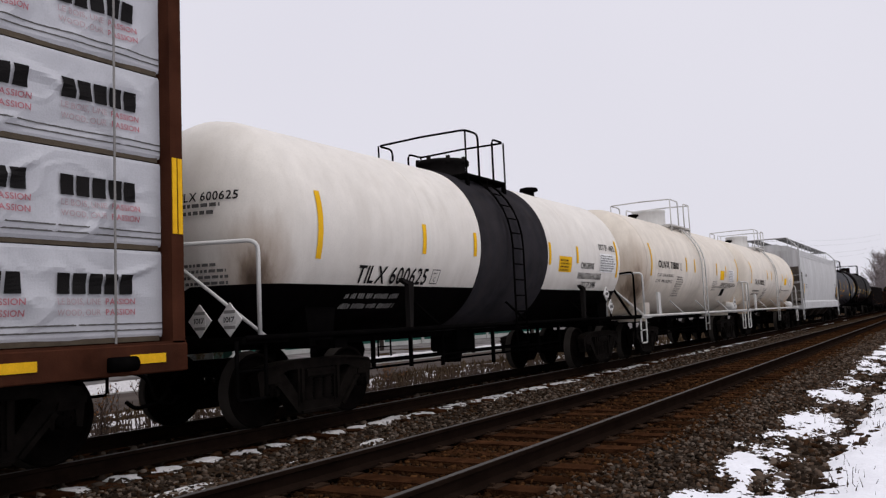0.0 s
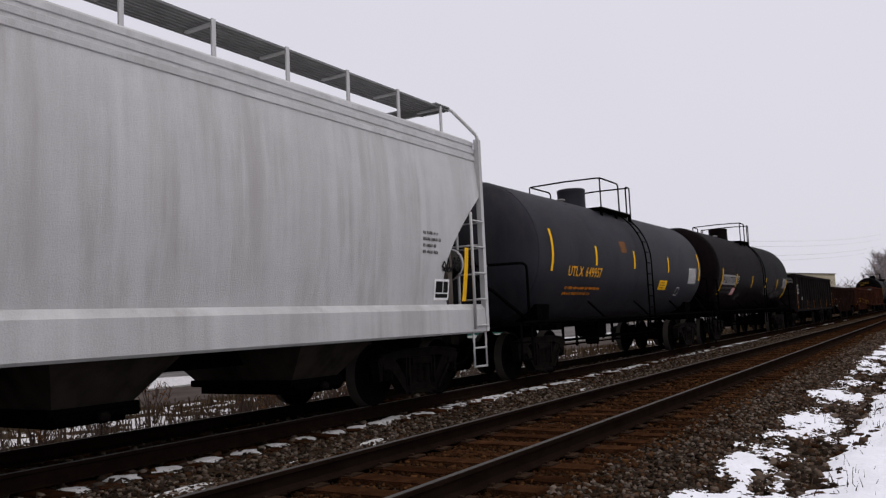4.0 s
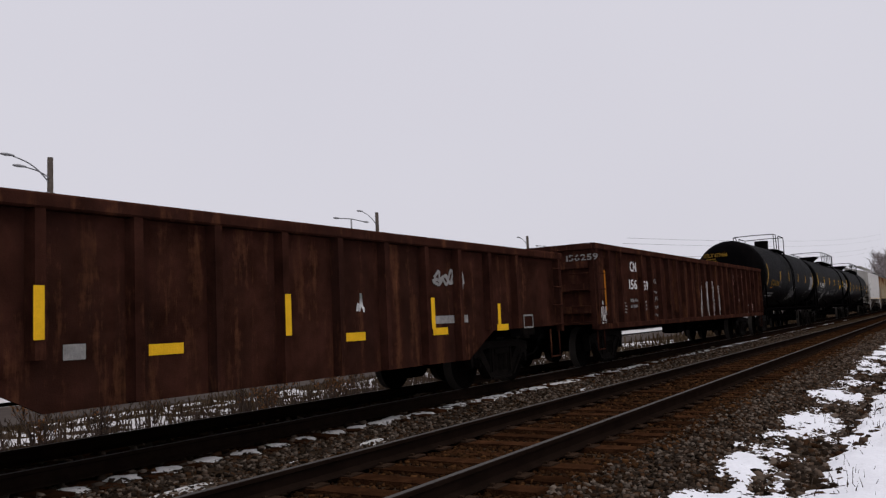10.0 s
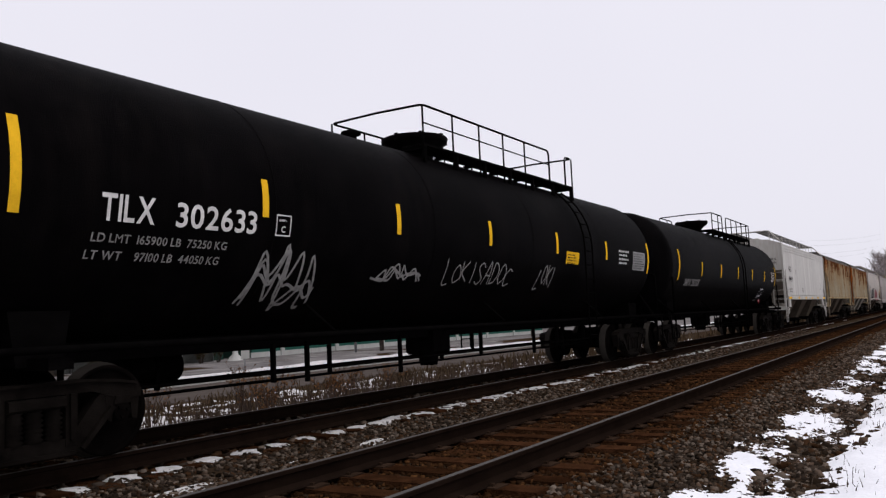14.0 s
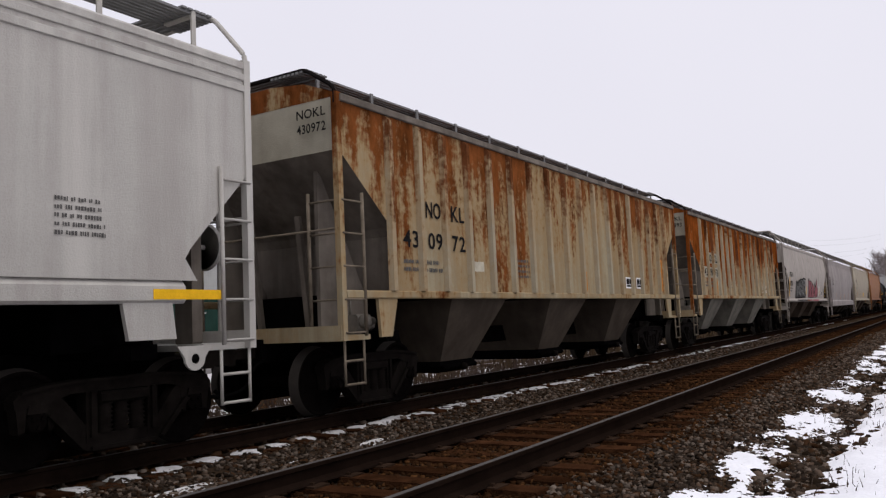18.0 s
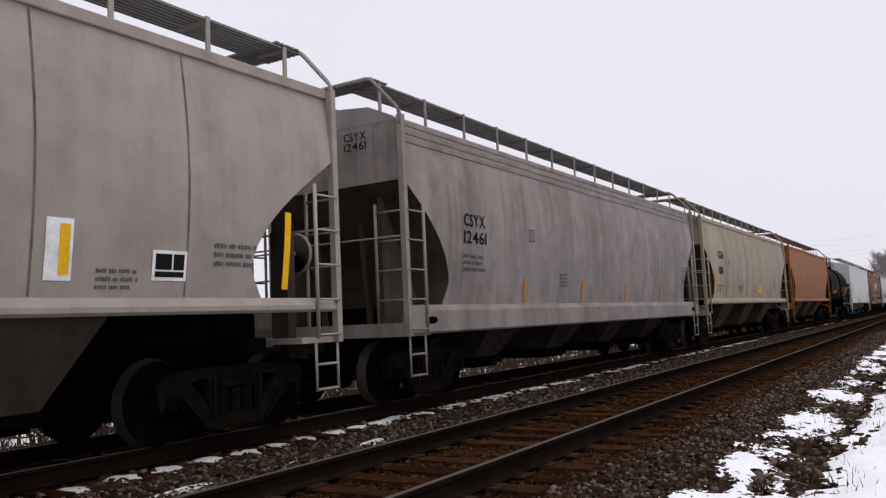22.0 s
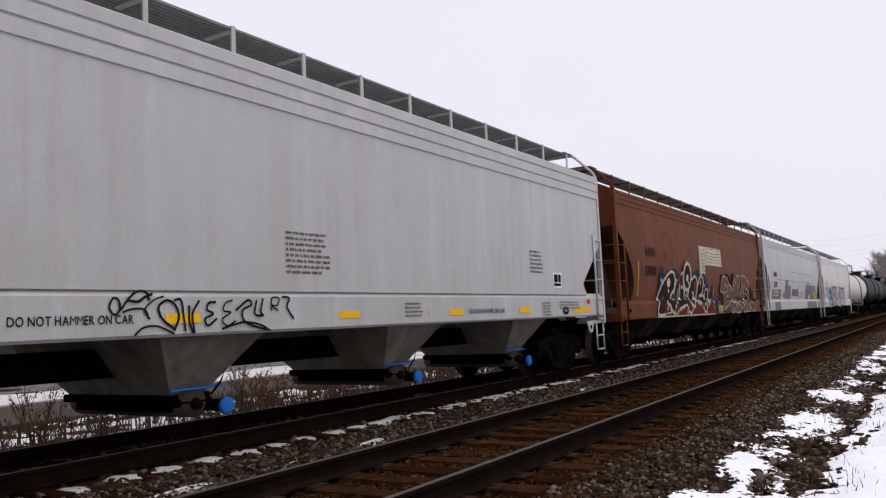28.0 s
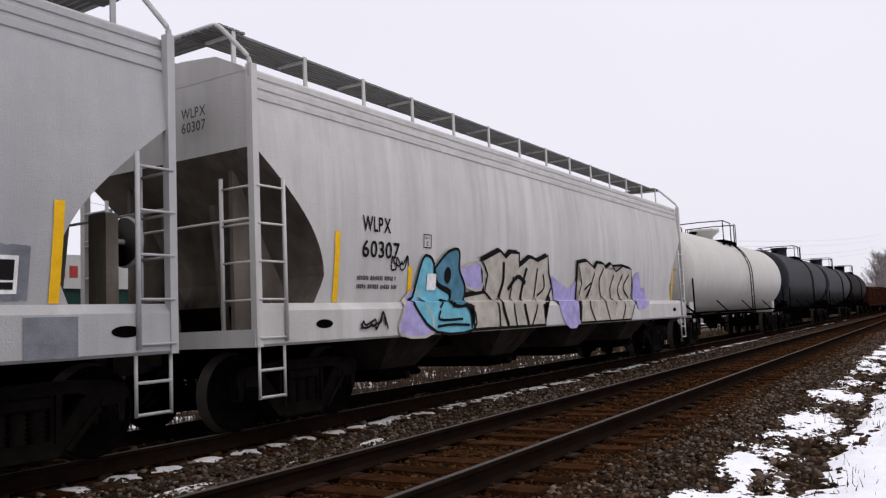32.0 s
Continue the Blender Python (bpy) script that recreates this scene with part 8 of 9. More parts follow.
for k, line in enumerate((
        "1.48,1.78 1.55,2.03 1.66,2.21 1.83,2.30 2.07,2.32 2.35,2.26 2.59,2.13 2.83,1.99 3.14,1.97 2.80,1.53 2.64,1.65 2.44,1.57 2.36,1.45 2.46,1.33 2.12,1.28 1.67,1.15 1.66,1.43 1.81,1.61 2.12,1.74 2.50,1.81 2.39,1.95 2.18,2.04 2.05,1.98 1.99,1.77",
        "3.37,2.07 3.50,2.26 3.57,2.28 3.82,2.09 3.88,2.35 4.13,2.38 4.47,2.33 4.43,2.00 4.25,1.59 4.29,1.47 3.55,1.38 3.53,1.59 3.41,1.44 3.17,1.44 3.18,1.73 3.52,1.96",
        "2.56,1.45 2.82,1.48 3.08,1.41 3.36,1.39 3.64,1.21 3.75,1.36 4.17,1.29 4.23,1.05 3.40,1.05 3.21,1.21 3.01,1.16 3.14,1.06 2.65,1.06 2.55,1.18 2.52,1.32",
        "4.70,2.10 4.67,2.36 4.93,2.41 5.46,2.32 5.74,2.20 5.96,2.23 5.98,2.07 5.80,1.92 5.44,1.87 5.27,1.99 5.01,2.03 5.13,1.77 5.36,1.73 5.28,1.55 4.70,1.49 4.41,1.55 4.66,1.80 4.75,1.97",
        "5.26,1.07 5.24,1.42 5.60,1.60 5.94,1.83 6.16,1.70 6.07,1.41 6.46,1.41 6.79,1.26 6.84,1.05 6.28,1.06 5.98,1.23 5.84,1.37 5.68,1.19 5.89,1.05",
        "4.26,1.43 4.64,1.37 5.05,1.45 5.21,1.36 5.16,1.05 4.59,1.06 4.88,1.34 4.51,1.20 4.28,1.23")):
    letter_shape(t, line, low, M["tan"], M["outline"], 0.032, 0.014 + 0.003 * k, 2)
for line in ("3.92,1.75 3.98,1.92 4.14,2.05 4.17,1.91 4.05,1.71", "2.68,1.40 2.80,1.45 2.89,1.39 2.80,1.27"):
    letter_shape(t, line, low, M["darkbrown"], M["outline"], 0.028, 0.034, 2)
for k in range(3):
    ragged(t, 1.58 + 0.09 * k, 1.65 + 0.09 * k, 1.5, 1.74, low, M["pinkpaper"], 330 + k, 0.012)
panel(t, 0.8, 1.42, 1.06, 1.31, M["paleyellow"], low, 0.03, name="yellow_notice")
small_print(t, 0.85, 1.25, 4, 0.5, 0.03, M["darkbrown"], low, 73, 0.036)
for x in (-4.6, -2.02, 0.58, 3.2, 5.6):
    stripe(t, x, 1.5, 1.95, low, 0.10, M["dullyellow"])
strips(t, sf, [(-7.1, 1.6, 2.5), (7.55, 1.6, 2.5)], M["dullyellow"])
frame_box(t, 6.27, 6.71, 1.6, 1.92, sf, M["cream"], 0.025)
small_print(t, 6.32, 1.85, 3, 0.34, 0.04, M["cream"], sf, 74)
end_words(t, 8.6, [("NAHX", 4.13), ("581011", 3.97)], -0.6, 0.5, M["darkbrown"])
sill_holes(c, 8.59, 1.24)

# pale hopper with grey repaint patches
c, t, sf, _ = CAR["nahx570"]
words(t, sf, [("NAHX", -6.41, 2.53, 0.24, 0.81), ("570357", -6.42, 2.06, 0.24, 0.98)], INK)
plate_c(t, -4.81, 2.53, sf, INK, 0.23)
strips(t, sf, [(-6.85, 1.49, 2.45), (-4.45, 1.55, 2.0), (-1.6, 1.55, 2.0), (0.8, 1.55, 2.0), (2.6, 1.5, 1.94), (7.9, 1.5, 2.4)])
stripe(t, 5.34, 1.52, 1.93, lambda x, z: sf(x, z) - 0.012, 0.08)
for k, (x0, x1, z0, z1) in enumerate(((-6.75, -4.55, 1.52, 1.97), (-3.45, -1.72, 1.52, 2.19), (-3.26, -2.53, 2.15, 2.46), (-1.32, 0.70, 1.66, 2.04), (3.15, 7.1, 1.50, 2.30), (3.98, 4.32, 2.28, 2.52), (7.08, 7.66, 1.52, 2.0))):
    ragged(t, x0, x1, z0, z1, sf, M["patch"], 80 + k, 0.006 + 0.0008 * k)
sl = lambda x, z: -1.594
for k, (x0, x1) in enumerate(((3.15, 6.85), (7.56, 8.06), (-6.7, -5.2))):
    part("sill_patch", quad(Geo(), x0, x1, 1.02, 1.38, sl, 0.004, 1), M["patch"], c)
words(t, sf, [("LD LMT 200600 LBS", -6.4, 1.80, 0.075, 1.2), ("LT WT 67200 LBS", -6.4, 1.66, 0.075, 1.1)], M["lightpatch"])
small_print(t, -3.2, 2.35, 5, 0.6, 0.04, M["pink"], sf, 81, 0.016)
small_print(t, -1.1, 1.95, 4, 1.5, 0.04, M["pink"], sf, 82, 0.016)
small_print(t, 3.74, 2.16, 2, 0.75, 0.045, M["pink"], sf, 83, 0.016)
small_print(t, 3.58, 2.0, 2, 0.95, 0.04, INK, sf, 88, 0.016)
small_print(t, 5.5, 1.72, 3, 0.5, 0.04, INK, sf, 89, 0.016)
small_print(t, 0.9, 1.72, 2, 1.3, 0.06, MID, sf, 87)
scribble(t, -4.03, 1.57, 0.68, 0.38, sf, INK, 0.02, 84, 2)
panel(t, 6.28, 6.98, 1.65, 1.94, YEL, sf, 0.014, name="yellow_notice")
small_print(t, 6.34, 1.86, 3, 0.58, 0.045, INK, sf, 85, 0.018)
two_panel_plate(t, 7.1, 1.58, 0.46, 0.32, lambda x, z: sf(x, z) - 0.01, INK, M["lightpatch"])
shield = [(4.46, 1.74), (4.8, 1.74), (4.78, 1.58), (4.62, 1.47), (4.48, 1.58)]
part("plain_emblem", Geo().add([(a, sf(a, b) - 0.016, b) for a, b in shield], [(0, 1, 2, 3, 4)]), M["lightpatch"], t)
for x in (2.15, 5.75):
    part("yellow_dot", quad(Geo(), x, x + 0.13, 1.16, 1.28, sl, 0.007, 1), YEL, c)
lines_on(t, [[(-6.0, 2.40), (-3.0, 2.42), (0.0, 2.40), (3.0, 2.38), (7.1, 2.34)], [(-2.0, 2.88), (1.0, 2.87), (2.2, 2.88)], [(2.74, 2.87), (4.5, 2.86), (6.4, 2.85)], [(-1.0, 1.9), (1.3, 1.88), (3.1, 1.85)], [(0.6, 2.2), (1.6, 2.19)]], sf, MID, 0.014)
end_words(t, 8.8, [("NAHX", 3.95), ("570357", 3.79)], -0.5, 0.5, MID)
sill_holes(c, 8.8, 1.23)

# creamy hopper with blue sprayed letters
c, t, sf, _ = CAR["wlpx"]
words(t, sf, [("WLPX", -6.64, 2.45, 0.2, 0.64), ("60307", -6.64, 2.10, 0.22, 0.86)], INK)
plate_c(t, -5.17, 2.29, sf, INK, 0.21)
strips(t, sf, [(-7.15, 1.5, 2.4), (-5.5, 1.55, 2.0), (4.6, 1.55, 2.0), (7.6, 1.5, 2.4)])
small_print(t, -6.72, 1.79, 2, 1.0, 0.06, MID, sf, 86)
M["steelblue"] = mat("slate_blue_spray", (0.085, 0.20, 0.27), 0.6, var=0.25, scale=5)
M["bone"] = mat("bone_white_spray", (0.40, 0.37, 0.325), 0.6, var=0.25, scale=4)
for k, line in enumerate(("-4.10,2.04 -3.47,2.13 -3.41,1.69 -4.06,1.78", "-5.77,1.43 -5.37,1.67 -5.03,1.04 -5.90,1.04", "-0.66,2.01 -0.36,1.90 0.30,1.75 0.79,2.00 0.58,1.04 -0.19,1.04", "4.2,2.05 4.6,2.2 4.75,1.7 5.1,1.85 5.2,1.4 4.3,1.3")):
    letter_shape(t, line, low, M["lilac"], M["bone"] if k < 2 else None, 0.04, 0.006 + 0.001 * k)
letter_shape(t, "-5.44,1.56 -5.23,2.11 -5.05,2.17 -4.91,2.06 -4.85,1.77 -4.43,1.61 -4.38,1.43 -3.86,1.39 -3.86,1.04 -4.97,1.04 -5.53,1.46", low, M["cyan"], INK, 0.045, 0.012)
letter_shape(t, "-4.89,2.00 -4.57,2.24 -4.30,2.32 -4.18,2.26 -4.17,1.99 -3.97,1.72 -4.06,1.45 -4.45,1.43 -4.40,1.65 -4.79,1.77", low, M["steelblue"], INK, 0.045, 0.018)
letter_shape(t, oval(-4.52, 1.9, 0.10, 0.13), low, INK, None, 0.03, 0.026, 0)
ragged(t, -5.1, -4.85, 1.66, 1.92, low, M["lightpatch"], 340, 0.026)
lines_on(t, [[(-4.85, 1.40), (-4.7, 1.52), (-4.5, 1.46), (-4.45, 1.40)], [(-4.95, 1.12), (-4.5, 1.14), (-4.0, 1.12)], [(-4.85, 1.36), (-4.86, 1.22), (-4.2, 1.22)], [(-4.1, 1.45), (-3.95, 1.3), (-3.92, 1.06)]], low, INK, 0.04, 0.026)
letter_shape(t, "-3.43,2.18 -2.81,2.37 -2.59,2.26 -2.42,2.36 -2.08,2.36 -2.07,2.12 -1.66,2.30 -1.48,2.29 -1.30,2.25 -0.85,2.37 -0.80,2.04 -0.64,1.76 -0.87,1.51 -1.17,1.41 -1.13,1.04 -1.90,1.04 -2.81,1.04 -3.83,1.04 -3.83,1.41 -4.03,1.45 -3.98,1.58 -3.31,1.65 -3.24,1.94", low, M["bone"], INK, 0.05, 0.014, 0, INK)
letter_shape(t, "0.67,2.29 1.15,2.35 1.61,2.20 1.76,2.33 2.15,2.32 2.26,2.23 2.62,2.34 2.94,2.17 3.40,2.31 4.00,2.26 4.07,1.81 4.06,1.40 3.74,1.04 1.41,1.04 0.63,1.04 0.70,1.42 0.89,1.87", low, M["bone"], INK, 0.04, 0.014, 0, INK)
for k, line in enumerate(("-2.68,2.18 -2.68,1.84 -2.83,1.47 -2.65,1.06", "-2.30,1.93 -2.40,1.44 -2.33,1.06", "-1.77,2.10 -1.89,1.86 -1.98,1.43 -1.86,1.06", "-1.32,2.11 -1.45,1.43 -1.72,1.06", "-2.49,1.70 -2.13,1.93 -1.80,1.82", "-1.29,1.59 -0.99,1.75 -1.05,2.00", "-3.31,1.65 -2.99,1.44 -2.96,1.06",
        "1.60,2.11 1.35,1.73 1.17,1.41 1.41,1.06", "2.13,2.22 1.88,1.93 2.02,1.60 2.31,1.06", "2.79,2.09 2.58,1.75 2.80,1.40", "3.37,2.11 3.08,1.75 3.38,1.40 3.15,1.06", "1.05,1.73 1.43,1.87 1.14,1.55", "3.82,2.12 3.46,1.81 3.86,1.55")):
    lines_on(t, [contour(line, 0)], low, INK, 0.085 if k in (0, 2, 4) else 0.045, 0.024)
scribble(t, -5.98, 1.93, 0.42, 0.26, sf, INK, 0.025, 341, 2)
scribble(t, -6.78, 1.12, 0.58, 0.28, lambda x, z: -1.6, INK, 0.03, 94, 2)
end_words(t, 8.58, [("WLPX", 3.75), ("60307", 3.58)], -0.44, 0.42, MID)
sill_holes(c, 8.58, 1.23, 1.1)

# the lettering of these two cars is measured from their leading ends
for key, dx in (("mulx", -0.15), ("nahx570", -0.30)):
    car, body = CAR[key][:2]
    for ob in list(car.children) + list(body.children):
        if ob not in BARE[key] and not ob.name.startswith(("sill_hole", "end_")):
            ob.location.x += dx

# peeling pale paint on the long oxide gondola
c, t, sf, _ = CAR["cn"]
M["peel"] = mat("peeling_pink_paint", (0.095, 0.038, 0.031), 0.7, var=0.6, scale=9)
M["peelpale"] = mat("flaking_pale_paint", (0.19, 0.115, 0.10), 0.7, var=0.5, scale=9)
rs = random.Random(8)
for k in range(110):
    z = rs.uniform(1.4, 2.45)
    x = rs.choice((4.5, 5.0, 5.5, 5.9, 6.6, 7.2)) + rs.uniform(-0.22, 0.22)
    blob(t, x, z, rs.uniform(0.03, 0.13), rs.uniform(0.05, 0.24), sf, M["peel"] if rs.random() < 0.7 else M["peelpale"], 200 + k, 0.008 + 0.0001 * k, 12, 0.45, "paint_flake")
ragged(t, 4.75, 5.3, 1.42, 1.56, sf, M["peelpale"], 240, 0.024)
for k in range(3):
    ragged(t, 7.55, 7.85, 1.08 + 0.09 * k, 1.15 + 0.09 * k, sf, M["peelpale"], 241 + k, 0.022)


# ---- centre-beam flatcar loaded with wrapped lumber ----
def lumber_flatcar():
    s, x0, x1 = -5.0, -10.52, 10.52
    car = thing("lumber_flatcar", "brown centre-beam flatcar with end bulkheads, loaded with lumber", "flatcar", "freight train cars")
    TRAIN.append((car, s))
    P, U = M["lumbercar"], M["under"]
    deck = part("deck", Geo().box(x0, x1, -1.5, 1.5, 1.0, 1.12), P, car)
    for y in (-1, 1):
        part("side_sill", Geo().box(x0, x1, min(y * 1.42, y * 1.52), max(y * 1.42, y * 1.52), 0.82, 1.10, 0.012), P, car)
    part("center_sill", Geo().box(x0, x1, -0.19, 0.19, 0.72, 1.0), U, car)
    part("center_beam", Geo().box(x0 + 0.3, x1 - 0.3, -0.06, 0.06, 4.3, 4.72), P, car)
    for i in range(12):
        x = x0 + 0.6 + (x1 - x0 - 1.2) * i / 11
        part("center_post", Geo().box(x - 0.08, x + 0.08, -0.06, 0.06, 1.12, 4.3), P, car)
    for q in (-1, 1):
        a, b = sorted((q * 10.36, q * 10.51))
        bh = part("bulkhead", Geo().box(a, b, -1.5, 1.5, 1.0, 4.75, 0.0), P, car, "brown steel end bulkhead")
        for x in (q * 10.40, q * 10.47):
            part("reflector_strip", Geo().box(x - 0.026, x + 0.026, -1.512, -1.5, 2.20, 2.98), M["yellow"], bh)
        truck(car, q * 8.6)
    couple(car, x0 - 0.15, x1 + 0.15)
    for a, b in ((9.85, 10.25), (8.0, 8.93), (5.2, 6.1), (2.0, 2.9), (-1.4, -0.5), (-5.0, -4.1), (-8.6, -7.7)):
        part("yellow_marker", Geo().box(a, b, -1.53, -1.52, 0.92, 1.01), M["yellow"], car)
    for x in (9.6, 7.6, 5.2, 2.8, 0.5):
        part("winch", Geo().lathe([(x, 0.0), (x, 0.07), (x + 0.28, 0.07), (x + 0.28, 0.0)], 12, 0.93, -1.56), U, car)
    # strap over the load
    for x in (9.75, 5.0, 0.2, -4.6, -9.4):
        part("tie_down_strap", Geo().box(x - 0.011, x + 0.011, -1.452, -1.444, 1.0, 4.78), M["inkgrey"], car)
    return car


def wrapped_pack(x0, x1, z0, z1, y0, y1, seed, face):
    """A bundle of boards in white woven wrap: creases, printed blocks and two dark lines."""
    s = -5.0
    ob = thing("lumber_pack", "bundle of lumber in creased white printed wrap", "lumber pack", "lumber packs on the flatcar")
    TRAIN.append((ob, s))
    g, nx, nzz = Geo(), 150, 26
    def crease(x, z):
        # narrow slanting folds that die out at the edges of the pack
        a = abs(noise.noise(((x + z * 0.9) * 0.75 + seed, (z - x * 0.9) * 0.45, seed * 1.7)))
        b = abs(noise.noise(((x - z * 1.5) * 0.8, (z + x * 0.3) * 0.6 + seed, seed * 0.9)))
        d = abs(noise.noise((x * 2.6 + seed, z * 2.6, seed * 2.3)))
        m = max(0.0, min(1.0, (x - x0) / 0.25, (x1 - x) / 0.25, (z - z0) / 0.16, (z1 - z) / 0.2))
        return m * (0.040 * (1 - min(1, a * 9)) + 0.032 * (1 - min(1, b * 9)) + 0.013 * (1 - min(1, d * 5)) + 0.006 * noise.noise((x * 5, z * 5, seed)))
    vs = []
    for j in range(nzz + 1):
        z = z0 + 0.04 + (z1 - z0 - 0.04) * j / nzz
        for i in range(nx + 1):
            x = x0 + (x1 - x0) * i / nx
            vs.append((x, face - crease(x, z) + (0.012 if j in (0, nzz) else 0), z))
    g.add(vs, [(j * (nx + 1) + i, j * (nx + 1) + i + 1, (j + 1) * (nx + 1) + i + 1, (j + 1) * (nx + 1) + i) for j in range(nzz) for i in range(nx)], False)
    g.box(x0, x1, y0 + 0.02, y1, z0 + 0.04, z1 - 0.004)
    part("wrap", g, M["wrap"], ob, "creased white woven wrap")
    # this strip's dark colour carries the shade of the gap between packs
    part("board_edge", Geo().box(x0 + 0.03, x1 - 0.03, y0 + 0.0, y1 - 0.03, z0, z0 + 0.05), M["boards"], ob, "board edges below the wrap, coloured with the gap's shade")
    sf = lambda x, z: face - crease(x, z)
    for zz in (z0 + 0.11, z0 + 0.17):
        gl = Geo()
        n = 40
        for i in range(n):
            a, b = x0 + (x1 - x0) * i / n, x0 + (x1 - x0) * (i + 1) / n
            gl.add([(a, sf(a, zz) - 0.006, zz), (b, sf(b, zz) - 0.006, zz), (b, sf(b, zz) - 0.006, zz + 0.016), (a, sf(a, zz) - 0.006, zz + 0.012)], [(0, 1, 2, 3)])
        part("printed_line", gl, M["inkmid"], ob)
    x = x1 - 1.06 + random.Random(seed).uniform(-0.12, 0.02)
    while x > x0:
        # five plain black blocks and two faint red rows beneath
        for k in range(5):
            a = x + 0.165 * k
            if a + 0.14 < x1:
                part("printed_block", quad(Geo(), a, a + 0.135, z0 + 0.46, z0 + 0.65, sf, 0.020, 5), M["ink"], ob)
        for body, zz in (("LE BOIS, UNE", 0.365), ("WOOD, OUR", 0.265)):
            if x + 0.82 < x1 + 0.05:
                tagged(lettering(ob, body, x, z0 + zz, 0.055, M["redfaint"], sf, 0.46, 0.02, name="printed_slogan"), kind="stuff")
                tagged(lettering(ob, "PASSION", x + 0.51, z0 + zz, 0.055, M["redprint"], sf, 0.32, 0.02, name="printed_slogan"), kind="stuff")
        if x + 1.0 > x1 - 0.1:
            small_print(ob, x1 - 0.28, z0 + 0.80, 4, 0.2, 0.016, M["inkmid"], sf, seed, 0.006)
        x -= 1.12


# sawn board darkened in colour to draw the shadowed gap
M["boards"] = mat("sawn_board_gap_shade", (0.085, 0.068, 0.05), 0.7, var=0.2, scale=6)
M["redprint"] = mat("faded_red_print", (0.40, 0.15, 0.17), 0.6, var=0.2, scale=14)
M["redfaint"] = mat("bleached_pink_print", (0.42, 0.33, 0.345), 0.6, var=0.1, scale=14)
CAR["lumber"] = lumber_flatcar()
seed = 0
for row in range(4):
    for side in (-1, 1):
        for x0, x1 in ((5.42, 10.35), (0.46, 5.38), (-4.5, 0.42), (-9.46, -4.54)):
            seed += 1
            z0 = 1.13 + 0.905 * row
            wrapped_pack(x0, x1, z0, z0 + 0.895, *((-1.345, -0.09) if side < 0 else (0.09, 1.345)), seed, -1.35 if side < 0 else 0.08)

# ---- beyond the tracks ----
M["wood_pole"] = mat("weathered_pole_timber", (0.085, 0.07, 0.06), 0.9, var=0.3, scale=3, grain=30)
M["galv"] = mat("dull_galvanised_steel", (0.24, 0.24, 0.25), 0.55, metal=0.4, var=0.15)
M["lampglass"] = mat("grey_lamp_lens", (0.30, 0.30, 0.31), 0.35, var=0.1)
# bark colours lightened to put distance haze into the far trees
M["far_twig"] = island_mat("hazed_grey_brown_bark", [(0.22, 0.185, 0.18), (0.30, 0.26, 0.26), (0.25, 0.21, 0.20)])
M["wire"] = mat("dark_cable", (0.16, 0.155, 0.16), 0.7, var=0.1)
M["concrete"] = mat("pale_concrete", (0.34, 0.33, 0.31), 0.85, var=0.15, scale=2)
M["tanksilo"] = mat("tan_tank_steel", (0.26, 0.205, 0.16), 0.7, var=0.12, scale=0.3, streak=0.3)
M["greenwall"] = mat("dark_green_siding", (0.022, 0.05, 0.04), 0.6, var=0.15, scale=1.0, streak=0.2)
M["fascia"] = mat("dull_white_fascia", (0.42, 0.42, 0.40), 0.6, var=0.08, scale=1, streak=0.2)
M["pane"] = mat("dark_window_glass", (0.02, 0.024, 0.026), 0.12, var=0.1, spec=0.5, bump=0.0)
M["roofdark"] = mat("dark_roof_edge", (0.12, 0.11, 0.10), 0.8, var=0.1)
M["beige"] = mat("pale_cream_cladding", (0.52, 0.46, 0.33), 0.7, var=0.08, scale=0.2)
M["fencemesh"] = mat("grey_fence_wire", (0.10, 0.10, 0.10), 0.6, metal=0.4, var=0.2)
M["screen"] = mat("dark_fence_screen", (0.045, 0.046, 0.042), 0.9, var=0.4, scale=1.2)
M["teal"] = mat("teal_painted_boards", (0.025, 0.085, 0.068), 0.6, var=0.15, scale=3)
M["railmark"] = mat("faded_red_sign_print", (0.30, 0.05, 0.04), 0.6, var=0.2)


def cobra_arm(g, x, y, z, reach, rise):
    g.tube(bend([(x, y, z), (x - reach * 0.45, y, z + rise * 0.75), (x - reach, y, z + rise)], 1.2, 5), 0.035, 6)


def lamp_head(x, y, z):
    g = Geo().lathe([(-0.34, 0.0), (-0.30, 0.08), (-0.05, 0.15), (0.25, 0.11), (0.40, 0.05), (0.42, 0.0)], 12, z, y)
    g.v = [(px + x, py, z + (pz - z) * 0.55) for px, py, pz in g.v]
    return g


def lamp_pole(x, y, top, arms):
    root = thing("utility_pole", "weathered timber utility pole with curved street lamp arms", "utility pole", "utility poles along the road")
    root.location = (x, y, ground_z(x, y) - 0.05)
    z0 = ground_z(x, y) - 0.05
    H = top - z0
    part("pole", Geo().tube([(0, 0, 0), (0, 0, H * 0.5), (0, 0, H)], [0.19, 0.17, 0.145], 12), M["wood_pole"], root)
    for dz, reach, rise in arms:
        g = Geo()
        cobra_arm(g, 0, -0.05, H - dz, reach, rise)
        arm = part("lamp_arm", g, M["galv"], root, "curved galvanised lamp arm")
        part("lamp_head", lamp_head(-reach - 0.2, -0.05, H - dz + rise), M["lampglass"], arm)
    part("cable_bracket", Geo().box(-0.25, 0.2, -0.12, 0.02, H - 2.0, H - 1.9), M["galv"], root)
    return root


